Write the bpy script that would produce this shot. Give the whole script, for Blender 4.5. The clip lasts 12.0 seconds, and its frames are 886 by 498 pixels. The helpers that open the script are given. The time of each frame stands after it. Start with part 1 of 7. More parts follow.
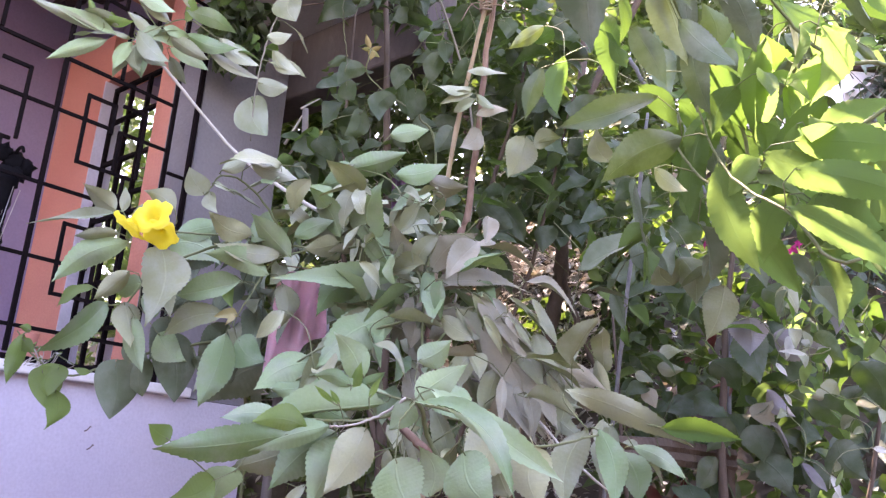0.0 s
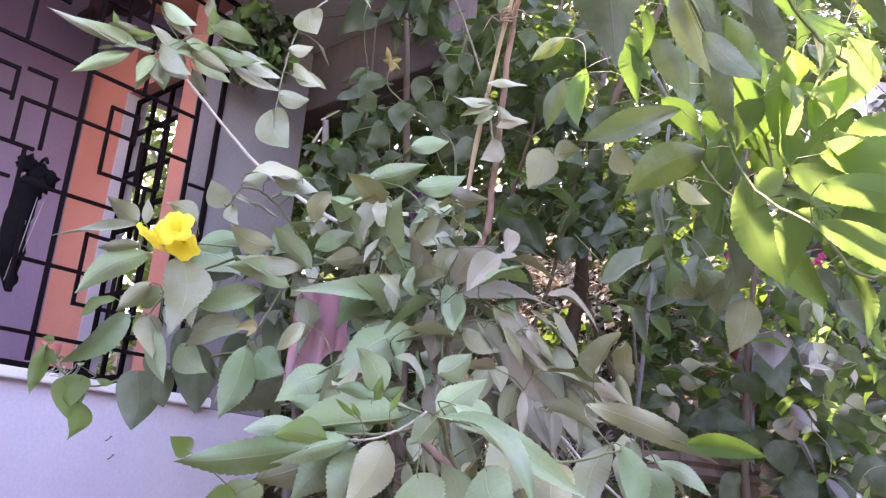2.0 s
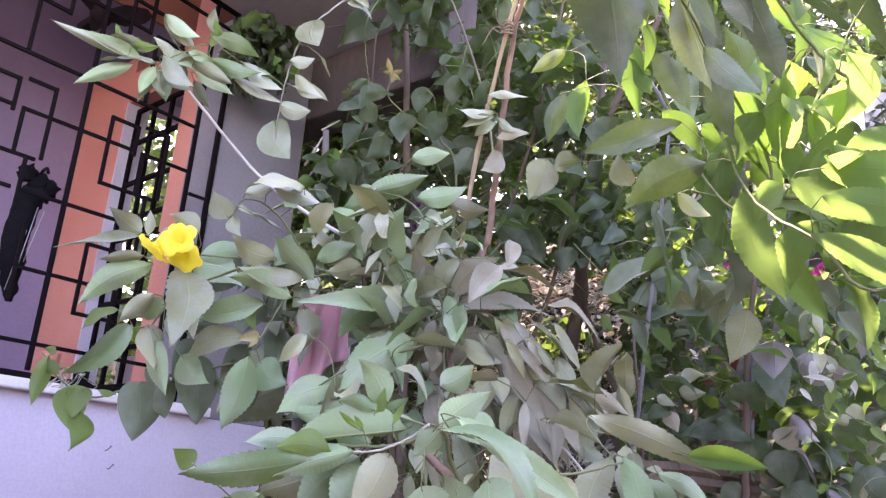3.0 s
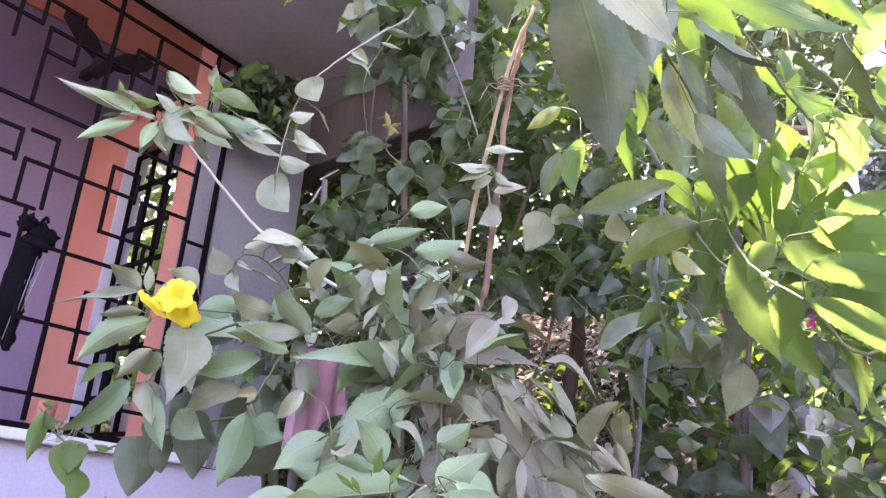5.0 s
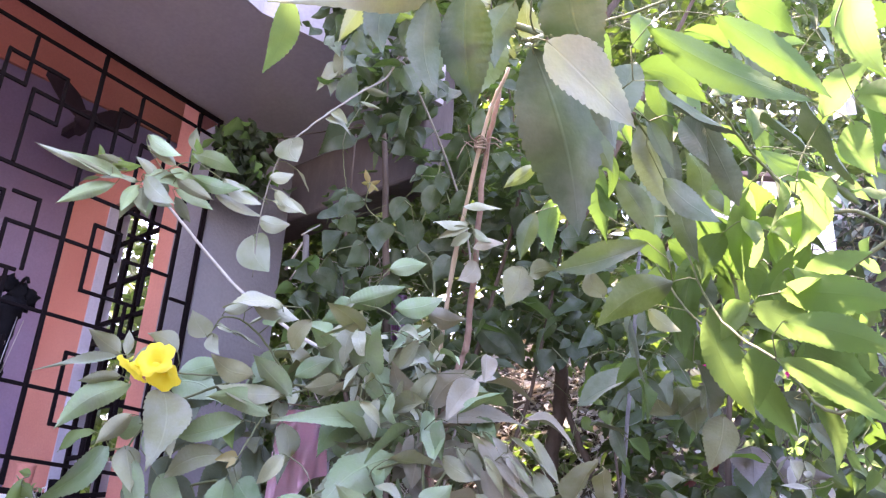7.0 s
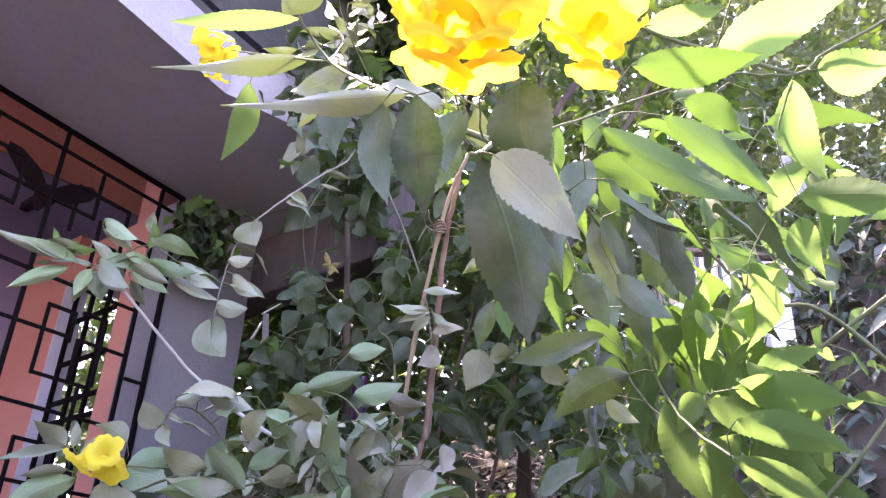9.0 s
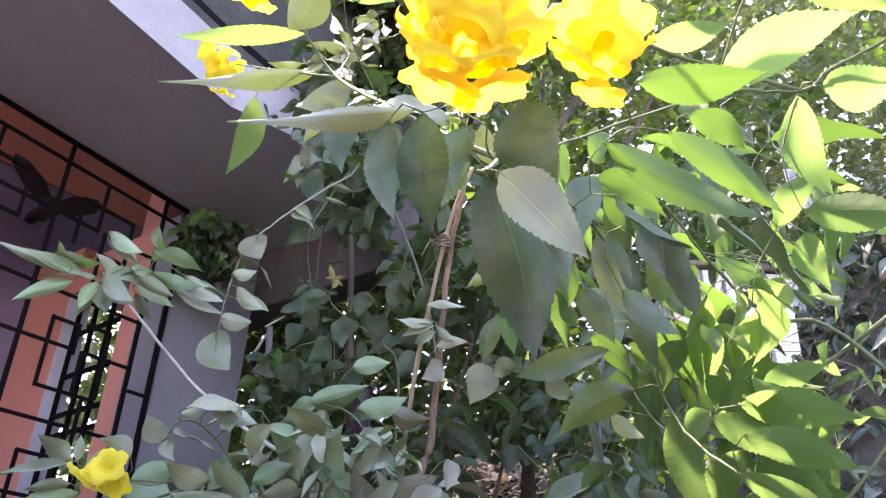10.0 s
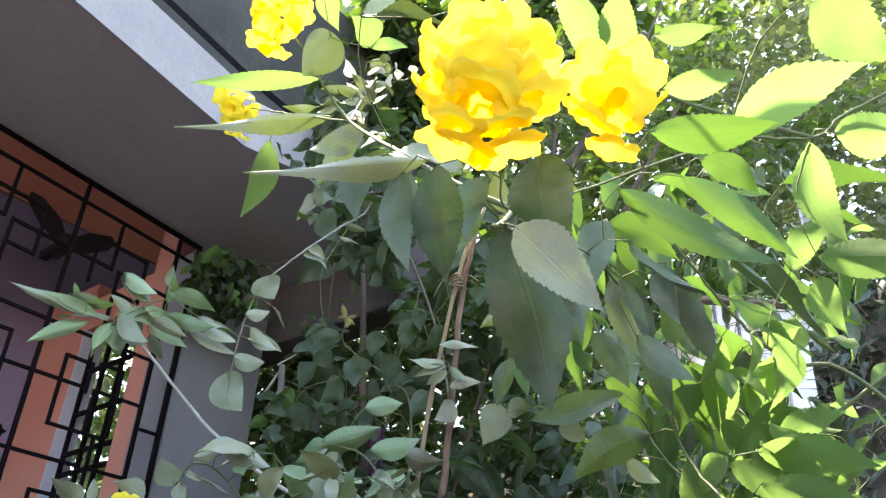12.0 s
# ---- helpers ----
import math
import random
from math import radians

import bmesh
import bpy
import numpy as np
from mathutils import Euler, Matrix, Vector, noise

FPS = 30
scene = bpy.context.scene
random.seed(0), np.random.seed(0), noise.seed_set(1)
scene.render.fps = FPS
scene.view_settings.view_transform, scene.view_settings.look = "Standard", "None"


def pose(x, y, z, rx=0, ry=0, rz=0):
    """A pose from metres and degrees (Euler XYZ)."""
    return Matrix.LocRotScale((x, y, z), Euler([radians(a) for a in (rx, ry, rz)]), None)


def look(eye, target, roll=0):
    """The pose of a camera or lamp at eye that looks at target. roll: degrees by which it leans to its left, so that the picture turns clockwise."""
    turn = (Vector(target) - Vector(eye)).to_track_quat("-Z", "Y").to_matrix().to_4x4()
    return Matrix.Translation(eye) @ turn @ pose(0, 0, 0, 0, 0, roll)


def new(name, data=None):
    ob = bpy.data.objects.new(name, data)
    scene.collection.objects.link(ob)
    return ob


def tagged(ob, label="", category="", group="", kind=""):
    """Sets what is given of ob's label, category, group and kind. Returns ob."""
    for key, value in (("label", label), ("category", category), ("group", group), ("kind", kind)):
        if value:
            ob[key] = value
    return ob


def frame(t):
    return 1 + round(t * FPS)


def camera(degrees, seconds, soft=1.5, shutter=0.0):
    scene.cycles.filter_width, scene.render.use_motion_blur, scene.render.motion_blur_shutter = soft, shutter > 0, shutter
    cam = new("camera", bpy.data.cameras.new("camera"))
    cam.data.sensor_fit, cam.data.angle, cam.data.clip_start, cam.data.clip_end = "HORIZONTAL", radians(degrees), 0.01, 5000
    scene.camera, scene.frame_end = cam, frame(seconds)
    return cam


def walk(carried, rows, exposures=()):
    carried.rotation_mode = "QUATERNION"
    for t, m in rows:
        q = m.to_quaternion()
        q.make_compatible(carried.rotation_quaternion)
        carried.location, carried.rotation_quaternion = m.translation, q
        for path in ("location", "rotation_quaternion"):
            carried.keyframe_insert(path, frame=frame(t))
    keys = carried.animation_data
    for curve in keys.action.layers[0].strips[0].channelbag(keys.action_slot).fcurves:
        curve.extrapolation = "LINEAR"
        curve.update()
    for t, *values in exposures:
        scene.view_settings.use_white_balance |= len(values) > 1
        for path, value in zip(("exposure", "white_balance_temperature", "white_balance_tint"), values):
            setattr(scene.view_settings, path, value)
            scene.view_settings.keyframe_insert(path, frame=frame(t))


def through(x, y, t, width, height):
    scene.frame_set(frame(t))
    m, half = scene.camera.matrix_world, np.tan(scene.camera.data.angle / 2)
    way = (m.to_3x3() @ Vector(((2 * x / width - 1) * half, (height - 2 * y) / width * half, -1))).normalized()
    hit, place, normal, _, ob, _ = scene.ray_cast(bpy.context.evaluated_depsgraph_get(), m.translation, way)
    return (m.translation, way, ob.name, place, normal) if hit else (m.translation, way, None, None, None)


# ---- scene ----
cam = camera(55.6, 12.0, soft=1.3)
PATH = [
    (0, (0.9, -0.241, 1.467), (-0.361, 1.211, 2.018), 4.2),
    (0.5, (0.896, -0.237, 1.469), (-0.369, 1.209, 2.026), 4.2),
    (1, (0.896, -0.239, 1.469), (-0.378, 1.198, 2.029), 4.3),
    (1.5, (0.896, -0.241, 1.471), (-0.385, 1.188, 2.034), 4.5),
    (2, (0.895, -0.243, 1.472), (-0.395, 1.175, 2.042), 4.7),
    (2.5, (0.895, -0.247, 1.475), (-0.395, 1.171, 2.046), 4.6),
    (4.3, (0.892, -0.267, 1.485), (-0.371, 1.14, 2.136), 5.2),
    (4.5, (0.898, -0.267, 1.493), (-0.372, 1.138, 2.136), 4.9),
    (5, (0.908, -0.27, 1.501), (-0.358, 1.124, 2.176), 4.7),
    (5.5, (0.915, -0.276, 1.507), (-0.331, 1.121, 2.211), 4.6),
    (6, (0.925, -0.281, 1.513), (-0.314, 1.112, 2.237), 4.1),
    (6.5, (0.931, -0.285, 1.518), (-0.302, 1.098, 2.272), 3.8),
    (6.7, (0.93, -0.28, 1.52), (-0.296, 1.104, 2.282), 3.6),
    (8.3, (0.951, -0.286, 1.54), (-0.234, 1.078, 2.397), 3.4),
    (8.5, (0.954, -0.283, 1.545), (-0.202, 1.094, 2.422), 3.0),
    (9, (0.949, -0.281, 1.558), (-0.172, 1.094, 2.481), 2.6),
    (9.5, (0.948, -0.283, 1.56), (-0.17, 1.084, 2.5), 2.8),
    (10, (0.948, -0.285, 1.562), (-0.172, 1.076, 2.509), 2.8),
    (10.5, (0.947, -0.288, 1.567), (-0.174, 1.056, 2.535), 2.6),
    (11, (0.948, -0.289, 1.572), (-0.176, 1.043, 2.551), 2.7),
    (11.5, (0.951, -0.296, 1.575), (-0.171, 1.028, 2.569), 2.8),
    (12, (0.952, -0.297, 1.576), (-0.167, 1.017, 2.587), 3.1),
]
EXPOSURES = [(0, 3.92, 8150, 38), (6.5, 3.99, 7600, 40), (8.5, 3.62, 7250, 44), (12, 3.13, 7850, 11)]
walk(cam, [(t, look(eye, goal, roll)) for t, eye, goal, roll in PATH], EXPOSURES)

# ---------------------------------------------------------------- light
SUN_ELEV, SUN_AZ = 60, -70          # degrees; azimuth from +y towards +x
world = bpy.data.worlds.new("sky")
scene.world = world
world.use_nodes = True
wn = world.node_tree
sky = wn.nodes.new("ShaderNodeTexSky")
sky.sky_type, sky.sun_disc = "NISHITA", False
sky.sun_elevation, sky.sun_rotation = radians(SUN_ELEV), radians(SUN_AZ)
wn.links.new(sky.outputs[0], wn.nodes["Background"].inputs[0])
wn.nodes["Background"].inputs[1].default_value = 0.15
sun = new("sun", bpy.data.lights.new("sun", "SUN"))
sun.data.energy, sun.data.angle, sun.data.color = 3.2, radians(2.5), (1.0, 0.95, 0.86)
sd = Vector((math.sin(radians(SUN_AZ)) * math.cos(radians(SUN_ELEV)), math.cos(radians(SUN_AZ)) * math.cos(radians(SUN_ELEV)), math.sin(radians(SUN_ELEV))))
sun.matrix_world = look(sd * 20, (0, 0, 0))
R = random.Random(7)


# ---------------------------------------------------------------- materials
def material(name):
    m = bpy.data.materials.new(name)
    m.use_nodes = True
    nt = m.node_tree
    return m, nt, nt.nodes["Principled BSDF"], nt.nodes["Material Output"]


def node(nt, kind, ins=None, **props):
    n = nt.nodes.new(kind)
    for k, v in props.items():
        setattr(n, k, v)
    for k, v in (ins or {}).items():
        if hasattr(v, "is_output"):
            nt.links.new(v, n.inputs[k])
        else:
            n.inputs[k].default_value = v
    return n


def mixc(nt, fac, a, b, blend="MIX"):
    n = nt.nodes.new("ShaderNodeMix")
    n.data_type, n.blend_type = "RGBA", blend
    for i, v in ((0, fac), (6, a), (7, b)):
        if hasattr(v, "is_output"):
            nt.links.new(v, n.inputs[i])
        else:
            n.inputs[i].default_value = v if i == 0 else (*v, 1)
    return n.outputs[2]


def math_node(nt, op, a, b=0.0, c=0.0):
    n = nt.nodes.new("ShaderNodeMath")
    n.operation = op
    for i, v in enumerate((a, b, c)):
        if hasattr(v, "is_output"):
            nt.links.new(v, n.inputs[i])
        else:
            n.inputs[i].default_value = v
    return n.outputs[0]


def ramp(nt, fac, p0, p1):
    n = node(nt, "ShaderNodeMapRange", {0: fac, 1: p0, 2: p1})
    return n.outputs[0]


def surface(name, col, col2, rough=0.7, metal=0.0, grain=60.0, stain=3.0, bump=0.15, spec=0.4, stretch=(1, 1, 1)):
    """Paint, plaster, bark, soil: two scales of variation and a fine relief."""
    m, nt, p, out = material(name)
    co = node(nt, "ShaderNodeTexCoord").outputs["Object"]
    mp = node(nt, "ShaderNodeMapping", {0: co, 3: stretch}).outputs[0]
    big = node(nt, "ShaderNodeTexNoise", {"Vector": mp, "Scale": stain, "Detail": 5.0, "Roughness": 0.65}).outputs[0]
    fine = node(nt, "ShaderNodeTexNoise", {"Vector": mp, "Scale": grain, "Detail": 4.0}).outputs[0]
    a = mixc(nt, ramp(nt, big, 0.35, 0.68), col, col2)
    b = mixc(nt, math_node(nt, "MULTIPLY", fine, 0.5), a, tuple(c * 0.55 for c in col))
    nt.links.new(b, p.inputs["Base Color"])
    p.inputs["Metallic"].default_value, p.inputs["Specular IOR Level"].default_value = metal, spec
    nt.links.new(node(nt, "ShaderNodeMapRange", {0: big, 3: rough - 0.12, 4: rough + 0.12}).outputs[0], p.inputs["Roughness"])
    bp = node(nt, "ShaderNodeBump", {"Strength": bump, "Distance": 0.01, "Height": fine})
    nt.links.new(bp.outputs[0], p.inputs["Normal"])
    return m


def leaf_material(name, col, col2, through_col, through, rough, dust, islands=False):
    """A thin leaf: veins along its own width and length, dust, and light that shines through it."""
    m, nt, p, out = material(name)
    uv = node(nt, "ShaderNodeUVMap").outputs[0]
    sep = node(nt, "ShaderNodeSeparateXYZ", {0: uv})
    across = math_node(nt, "ABSOLUTE", math_node(nt, "SUBTRACT", sep.outputs[0], 0.5))
    rib = ramp(nt, across, 0.028, 0.008)
    if islands:
        rnd = node(nt, "ShaderNodeNewGeometry").outputs["Random Per Island"]
    else:
        rnd = node(nt, "ShaderNodeObjectInfo").outputs["Random"]
    pos = node(nt, "ShaderNodeNewGeometry").outputs["Position"]
    blotch = node(nt, "ShaderNodeTexNoise", {"Vector": pos, "Scale": 22.0, "Detail": 4.0}).outputs[0]
    grain = node(nt, "ShaderNodeTexNoise", {"Vector": pos, "Scale": 260.0, "Detail": 2.0}).outputs[0]
    bend = math_node(nt, "MULTIPLY", math_node(nt, "SUBTRACT", blotch, 0.5), 0.16)
    along = math_node(nt, "ADD", math_node(nt, "SUBTRACT", sep.outputs[1], math_node(nt, "MULTIPLY", across, 0.5)), bend)
    side = ramp(nt, math_node(nt, "SINE", math_node(nt, "MULTIPLY", along, 58.0)), 0.3, 1.0)
    vein = math_node(nt, "MAXIMUM", rib, math_node(nt, "MULTIPLY", side, 0.05))
    c = mixc(nt, rnd, col, col2)
    c = mixc(nt, math_node(nt, "MULTIPLY", ramp(nt, blotch, 0.42, 0.7), dust), c, (0.30, 0.32, 0.29))
    c = mixc(nt, math_node(nt, "MULTIPLY", vein, 0.13), c, tuple(min(1, x * 1.7 + 0.02) for x in col2))
    c = mixc(nt, math_node(nt, "MULTIPLY", grain, 0.25), c, tuple(x * 0.6 for x in col))
    nt.links.new(c, p.inputs["Base Color"])
    p.inputs["Roughness"].default_value, p.inputs["Specular IOR Level"].default_value = rough, 0.26
    age = node(nt, "ShaderNodeTexWhiteNoise", {"W": math_node(nt, "MULTIPLY", rnd, 37.0)}, noise_dimensions="1D").outputs[0]
    shine = mixc(nt, age, tuple(x * 0.50 for x in through_col), through_col)
    shine = mixc(nt, math_node(nt, "MULTIPLY", vein, 0.30), shine, tuple(x * 0.5 for x in through_col))
    shine = mixc(nt, math_node(nt, "MULTIPLY", ramp(nt, blotch, 0.45, 0.75), 0.35), shine, tuple(x * 0.55 for x in through_col))
    tr = node(nt, "ShaderNodeBsdfTranslucent", {0: shine})
    mx = node(nt, "ShaderNodeMixShader", {0: through, 1: p.outputs[0], 2: tr.outputs[0]})
    h = math_node(nt, "ADD", math_node(nt, "MULTIPLY", rib, -0.5), math_node(nt, "ADD", math_node(nt, "MULTIPLY", blotch, 1.6), math_node(nt, "MULTIPLY", grain, 0.15)))
    bp = node(nt, "ShaderNodeBump", {"Strength": 0.35, "Distance": 0.006, "Height": h})
    nt.links.new(bp.outputs[0], p.inputs["Normal"])
    nt.links.new(mx.outputs[0], out.inputs[0])
    return m


leaf_dusty = leaf_material("dusty_leaf", (0.168, 0.190, 0.112), (0.345, 0.362, 0.228), (0.16, 0.26, 0.04), 0.13, 0.55, 0.6)
# sunlit copy of the shrub leaf: brighter green, more light let through
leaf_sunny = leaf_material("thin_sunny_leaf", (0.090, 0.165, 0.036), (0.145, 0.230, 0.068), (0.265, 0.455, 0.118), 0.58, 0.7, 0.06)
leaf_teal = leaf_material("blue_green_leaf", (0.134, 0.222, 0.116), (0.276, 0.382, 0.214), (0.18, 0.34, 0.05), 0.16, 0.52, 0.5)
leaf_brown = leaf_material("brownish_leaf", (0.212, 0.195, 0.146), (0.345, 0.315, 0.242), (0.20, 0.28, 0.05), 0.12, 0.58, 0.5)
leaf_mauve = leaf_material("mauve_leaf", (0.12, 0.108, 0.12), (0.235, 0.215, 0.23), (0.25, 0.25, 0.16), 0.25, 0.5, 0.5)
leaf_red = leaf_material("red_leaf", (0.09, 0.024, 0.026), (0.15, 0.05, 0.045), (0.25, 0.035, 0.03), 0.3, 0.5, 0.2)
leaf_pale = leaf_material("pale_dusty_leaf", (0.195, 0.228, 0.152), (0.325, 0.35, 0.248), (0.18, 0.28, 0.05), 0.14, 0.55, 0.6)
leaf_fresh = leaf_material("young_leaf", (0.14, 0.22, 0.06), (0.19, 0.27, 0.09), (0.21, 0.40, 0.09), 0.46, 0.55, 0.3)
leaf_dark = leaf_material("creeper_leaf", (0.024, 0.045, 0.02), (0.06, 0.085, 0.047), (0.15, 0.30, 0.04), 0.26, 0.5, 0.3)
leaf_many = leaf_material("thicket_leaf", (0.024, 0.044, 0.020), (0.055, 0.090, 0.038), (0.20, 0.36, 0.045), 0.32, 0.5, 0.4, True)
# paler copy of the thicket leaf; sunlit distance put into the colour
leaf_far = leaf_material("sunlit_far_leaf", (0.070, 0.098, 0.048), (0.185, 0.205, 0.130), (0.26, 0.36, 0.09), 0.34, 0.6, 0.6, True)
leaf_bank = leaf_material("bluish_bank_leaf", (0.040, 0.066, 0.052), (0.105, 0.140, 0.120), (0.12, 0.22, 0.05), 0.2, 0.36, 0.4, True)
# two shaded copies of the shrub leaf, with shade put into the colour
leaf_shade = leaf_material("shaded_leaf", (0.088, 0.126, 0.076), (0.13, 0.17, 0.11), (0.07, 0.15, 0.02), 0.08, 0.55, 0.35)
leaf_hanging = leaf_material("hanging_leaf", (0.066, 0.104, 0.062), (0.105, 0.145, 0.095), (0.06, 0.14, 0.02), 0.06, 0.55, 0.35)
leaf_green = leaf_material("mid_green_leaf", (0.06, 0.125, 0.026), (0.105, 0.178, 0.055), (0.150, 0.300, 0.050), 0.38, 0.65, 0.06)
leaf_bud = leaf_material("young_reddish_leaf", (0.24, 0.27, 0.10), (0.40, 0.30, 0.16), (0.45, 0.35, 0.06), 0.3, 0.45, 0.2)
# near-white leaf: the glare of sunlight put into its colour
leaf_sunwhite = leaf_material("sunlit_white_leaf", (0.46, 0.47, 0.43), (0.66, 0.67, 0.63), (0.62, 0.64, 0.54), 0.42, 0.6, 0.1)
leaf_dry = leaf_material("dry_leaf", (0.26, 0.245, 0.225), (0.62, 0.60, 0.57), (0.3, 0.22, 0.1), 0.2, 0.8, 0.3, True)
bract = leaf_material("magenta_bract", (0.55, 0.03, 0.26), (0.62, 0.05, 0.34), (0.8, 0.08, 0.4), 0.4, 0.6, 0.0)
twig = surface("green_twig", (0.115, 0.145, 0.062), (0.19, 0.205, 0.115), 0.7, grain=150, stain=20)
grey_twig = surface("grey_brown_twig", (0.19, 0.175, 0.145), (0.30, 0.28, 0.24), 0.75, grain=150, stain=20)
pale_twig = surface("pale_twig", (0.39, 0.36, 0.32), (0.52, 0.49, 0.45), 0.7, grain=150, stain=20)
bark = surface("brown_bark", (0.075, 0.052, 0.040), (0.135, 0.095, 0.075), 0.85, grain=70, stain=9, bump=0.7, stretch=(1, 1, 0.25))
red_bark = surface("reddish_bark", (0.19, 0.105, 0.080), (0.36, 0.235, 0.185), 0.8, grain=45, stain=26, bump=1.0, stretch=(1, 1, 0.35))
cane = surface("bamboo_cane", (0.34, 0.25, 0.17), (0.44, 0.33, 0.23), 0.6, grain=120, stain=10, stretch=(1, 1, 0.15))
lavender = surface("lavender_wall_paint", (0.53, 0.49, 0.61), (0.62, 0.575, 0.68), 0.8, grain=110, stain=1.6, bump=0.2)
white_paint = surface("white_sill_paint", (0.68, 0.66, 0.68), (0.76, 0.74, 0.75), 0.7, grain=110, stain=5)
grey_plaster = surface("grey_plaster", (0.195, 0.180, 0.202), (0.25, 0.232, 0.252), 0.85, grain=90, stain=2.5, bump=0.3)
slab_plaster = surface("slab_plaster", (0.41, 0.380, 0.412), (0.49, 0.455, 0.492), 0.9, grain=70, stain=2.2, bump=0.12)
fascia_paint = surface("fascia_paint", (0.345, 0.318, 0.335), (0.445, 0.418, 0.430), 0.8, grain=90, stain=4)
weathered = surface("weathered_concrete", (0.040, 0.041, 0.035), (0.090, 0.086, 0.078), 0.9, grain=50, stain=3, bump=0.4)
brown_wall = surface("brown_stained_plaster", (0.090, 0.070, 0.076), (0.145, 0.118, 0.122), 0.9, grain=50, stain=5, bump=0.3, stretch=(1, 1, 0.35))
orange_paint = surface("orange_wall_paint", (0.57, 0.200, 0.152), (0.65, 0.268, 0.208), 0.75, grain=110, stain=1.4)
purple_paint = surface("purple_wall_paint", (0.215, 0.168, 0.285), (0.27, 0.215, 0.34), 0.75, grain=110, stain=1.4)
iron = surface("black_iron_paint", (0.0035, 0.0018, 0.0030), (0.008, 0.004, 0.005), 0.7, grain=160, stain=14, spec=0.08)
black_cloth = surface("black_fabric", (0.004, 0.0035, 0.005), (0.009, 0.008, 0.010), 0.9, grain=200, stain=20, spec=0.1)
fan_paint = surface("dark_fan_paint", (0.030, 0.018, 0.026), (0.048, 0.030, 0.040), 0.6, grain=120, stain=10, spec=0.2)
steel = surface("dull_steel", (0.42, 0.42, 0.45), (0.55, 0.55, 0.58), 0.4, metal=0.8, grain=100, stain=10)
grey_rod = surface("grey_painted_rod", (0.12, 0.12, 0.135), (0.24, 0.24, 0.255), 0.6, grain=100, stain=22)


def cloth_material(name, col, col2):
    """Thin woven cloth that lets some light through."""
    m = surface(name, col, col2, 0.8, grain=220, stain=9)
    nt = m.node_tree
    p, out = nt.nodes["Principled BSDF"], nt.nodes["Material Output"]
    tr = node(nt, "ShaderNodeBsdfTranslucent", {0: (*col2, 1)})
    mx = node(nt, "ShaderNodeMixShader", {0: 0.5, 1: p.outputs[0], 2: tr.outputs[0]})
    nt.links.new(mx.outputs[0], out.inputs[0])
    return m


pink_cloth = cloth_material("pink_cloth", (0.94, 0.56, 0.66), (0.97, 0.72, 0.80))
whitewash = surface("whitewash", (0.84, 0.83, 0.84), (0.90, 0.89, 0.89), 0.8, grain=60, stain=4)
rag_cloth = surface("rag_cloth", (0.20, 0.06, 0.12), (0.36, 0.26, 0.48), 0.85, grain=120, stain=38, stretch=(1, 1, 0.12))
red_cloth = surface("red_cloth", (0.52, 0.06, 0.11), (0.6, 0.12, 0.16), 0.8, grain=220, stain=9)
white_cloth = surface("white_cloth", (0.7, 0.74, 0.8), (0.8, 0.82, 0.86), 0.8, grain=220, stain=9)
soil = surface("dry_soil", (0.058, 0.046, 0.038), (0.125, 0.102, 0.086), 0.95, grain=25, stain=2.0, bump=0.8)
rendered = surface("pale_rendered_wall", (0.80, 0.71, 0.74), (0.86, 0.80, 0.82), 0.85, grain=40, stain=1.2)
roof_tin = surface("brown_roof_sheet", (0.16, 0.10, 0.09), (0.24, 0.16, 0.14), 0.7, grain=30, stain=2)
bleached_wood = surface("bleached_wood", (0.085, 0.075, 0.075), (0.20, 0.18, 0.175), 0.85, grain=60, stain=12, bump=0.5, stretch=(1, 1, 0.2))
twine = surface("jute_twine", (0.15, 0.105, 0.075), (0.26, 0.19, 0.13), 0.9, grain=300, stain=40)


def petal_material():
    m, nt, p, out = material("yellow_petal")
    pos = node(nt, "ShaderNodeNewGeometry").outputs["Position"]
    n = node(nt, "ShaderNodeTexNoise", {"Vector": pos, "Scale": 45.0, "Detail": 4.0}).outputs[0]
    uv = node(nt, "ShaderNodeSeparateXYZ", {0: node(nt, "ShaderNodeUVMap").outputs[0]})
    c = mixc(nt, ramp(nt, n, 0.35, 0.7), (0.93, 0.75, 0.03), (0.95, 0.80, 0.09))
    c = mixc(nt, ramp(nt, uv.outputs[1], 0.35, 0.10), c, (0.90, 0.66, 0.015))
    c = mixc(nt, ramp(nt, uv.outputs[1], 0.90, 1.0), c, (0.95, 0.80, 0.16))
    nt.links.new(c, p.inputs["Base Color"])
    p.inputs["Roughness"].default_value = 0.55
    tr = node(nt, "ShaderNodeBsdfTranslucent", {0: (0.96, 0.80, 0.08, 1)})
    mx = node(nt, "ShaderNodeMixShader", {0: 0.5, 1: p.outputs[0], 2: tr.outputs[0]})
    bp = node(nt, "ShaderNodeBump", {"Strength": 0.15, "Distance": 0.001, "Height": n})
    nt.links.new(bp.outputs[0], p.inputs["Normal"])
    nt.links.new(mx.outputs[0], out.inputs[0])
    return m


petal = petal_material()


# ---------------------------------------------------------------- builders
def mesh_of(name, bm, mat, smooth=False):
    me = bpy.data.meshes.new(name)
    bm.to_mesh(me)
    bm.free()
    me.materials.append(mat)
    if smooth:
        me.polygons.foreach_set("use_smooth", [True] * len(me.polygons))
    return me


def part(name, bm, mat, parent, label="", smooth=False):
    ob = new(name, mesh_of(name, bm, mat, smooth))
    ob.parent = parent
    return tagged(ob, label)


def thing(name, at, label, category, group="", kind=""):
    ob = new(name)
    ob.location, ob.empty_display_size = at, 0.1
    return tagged(ob, label, category, group, kind)


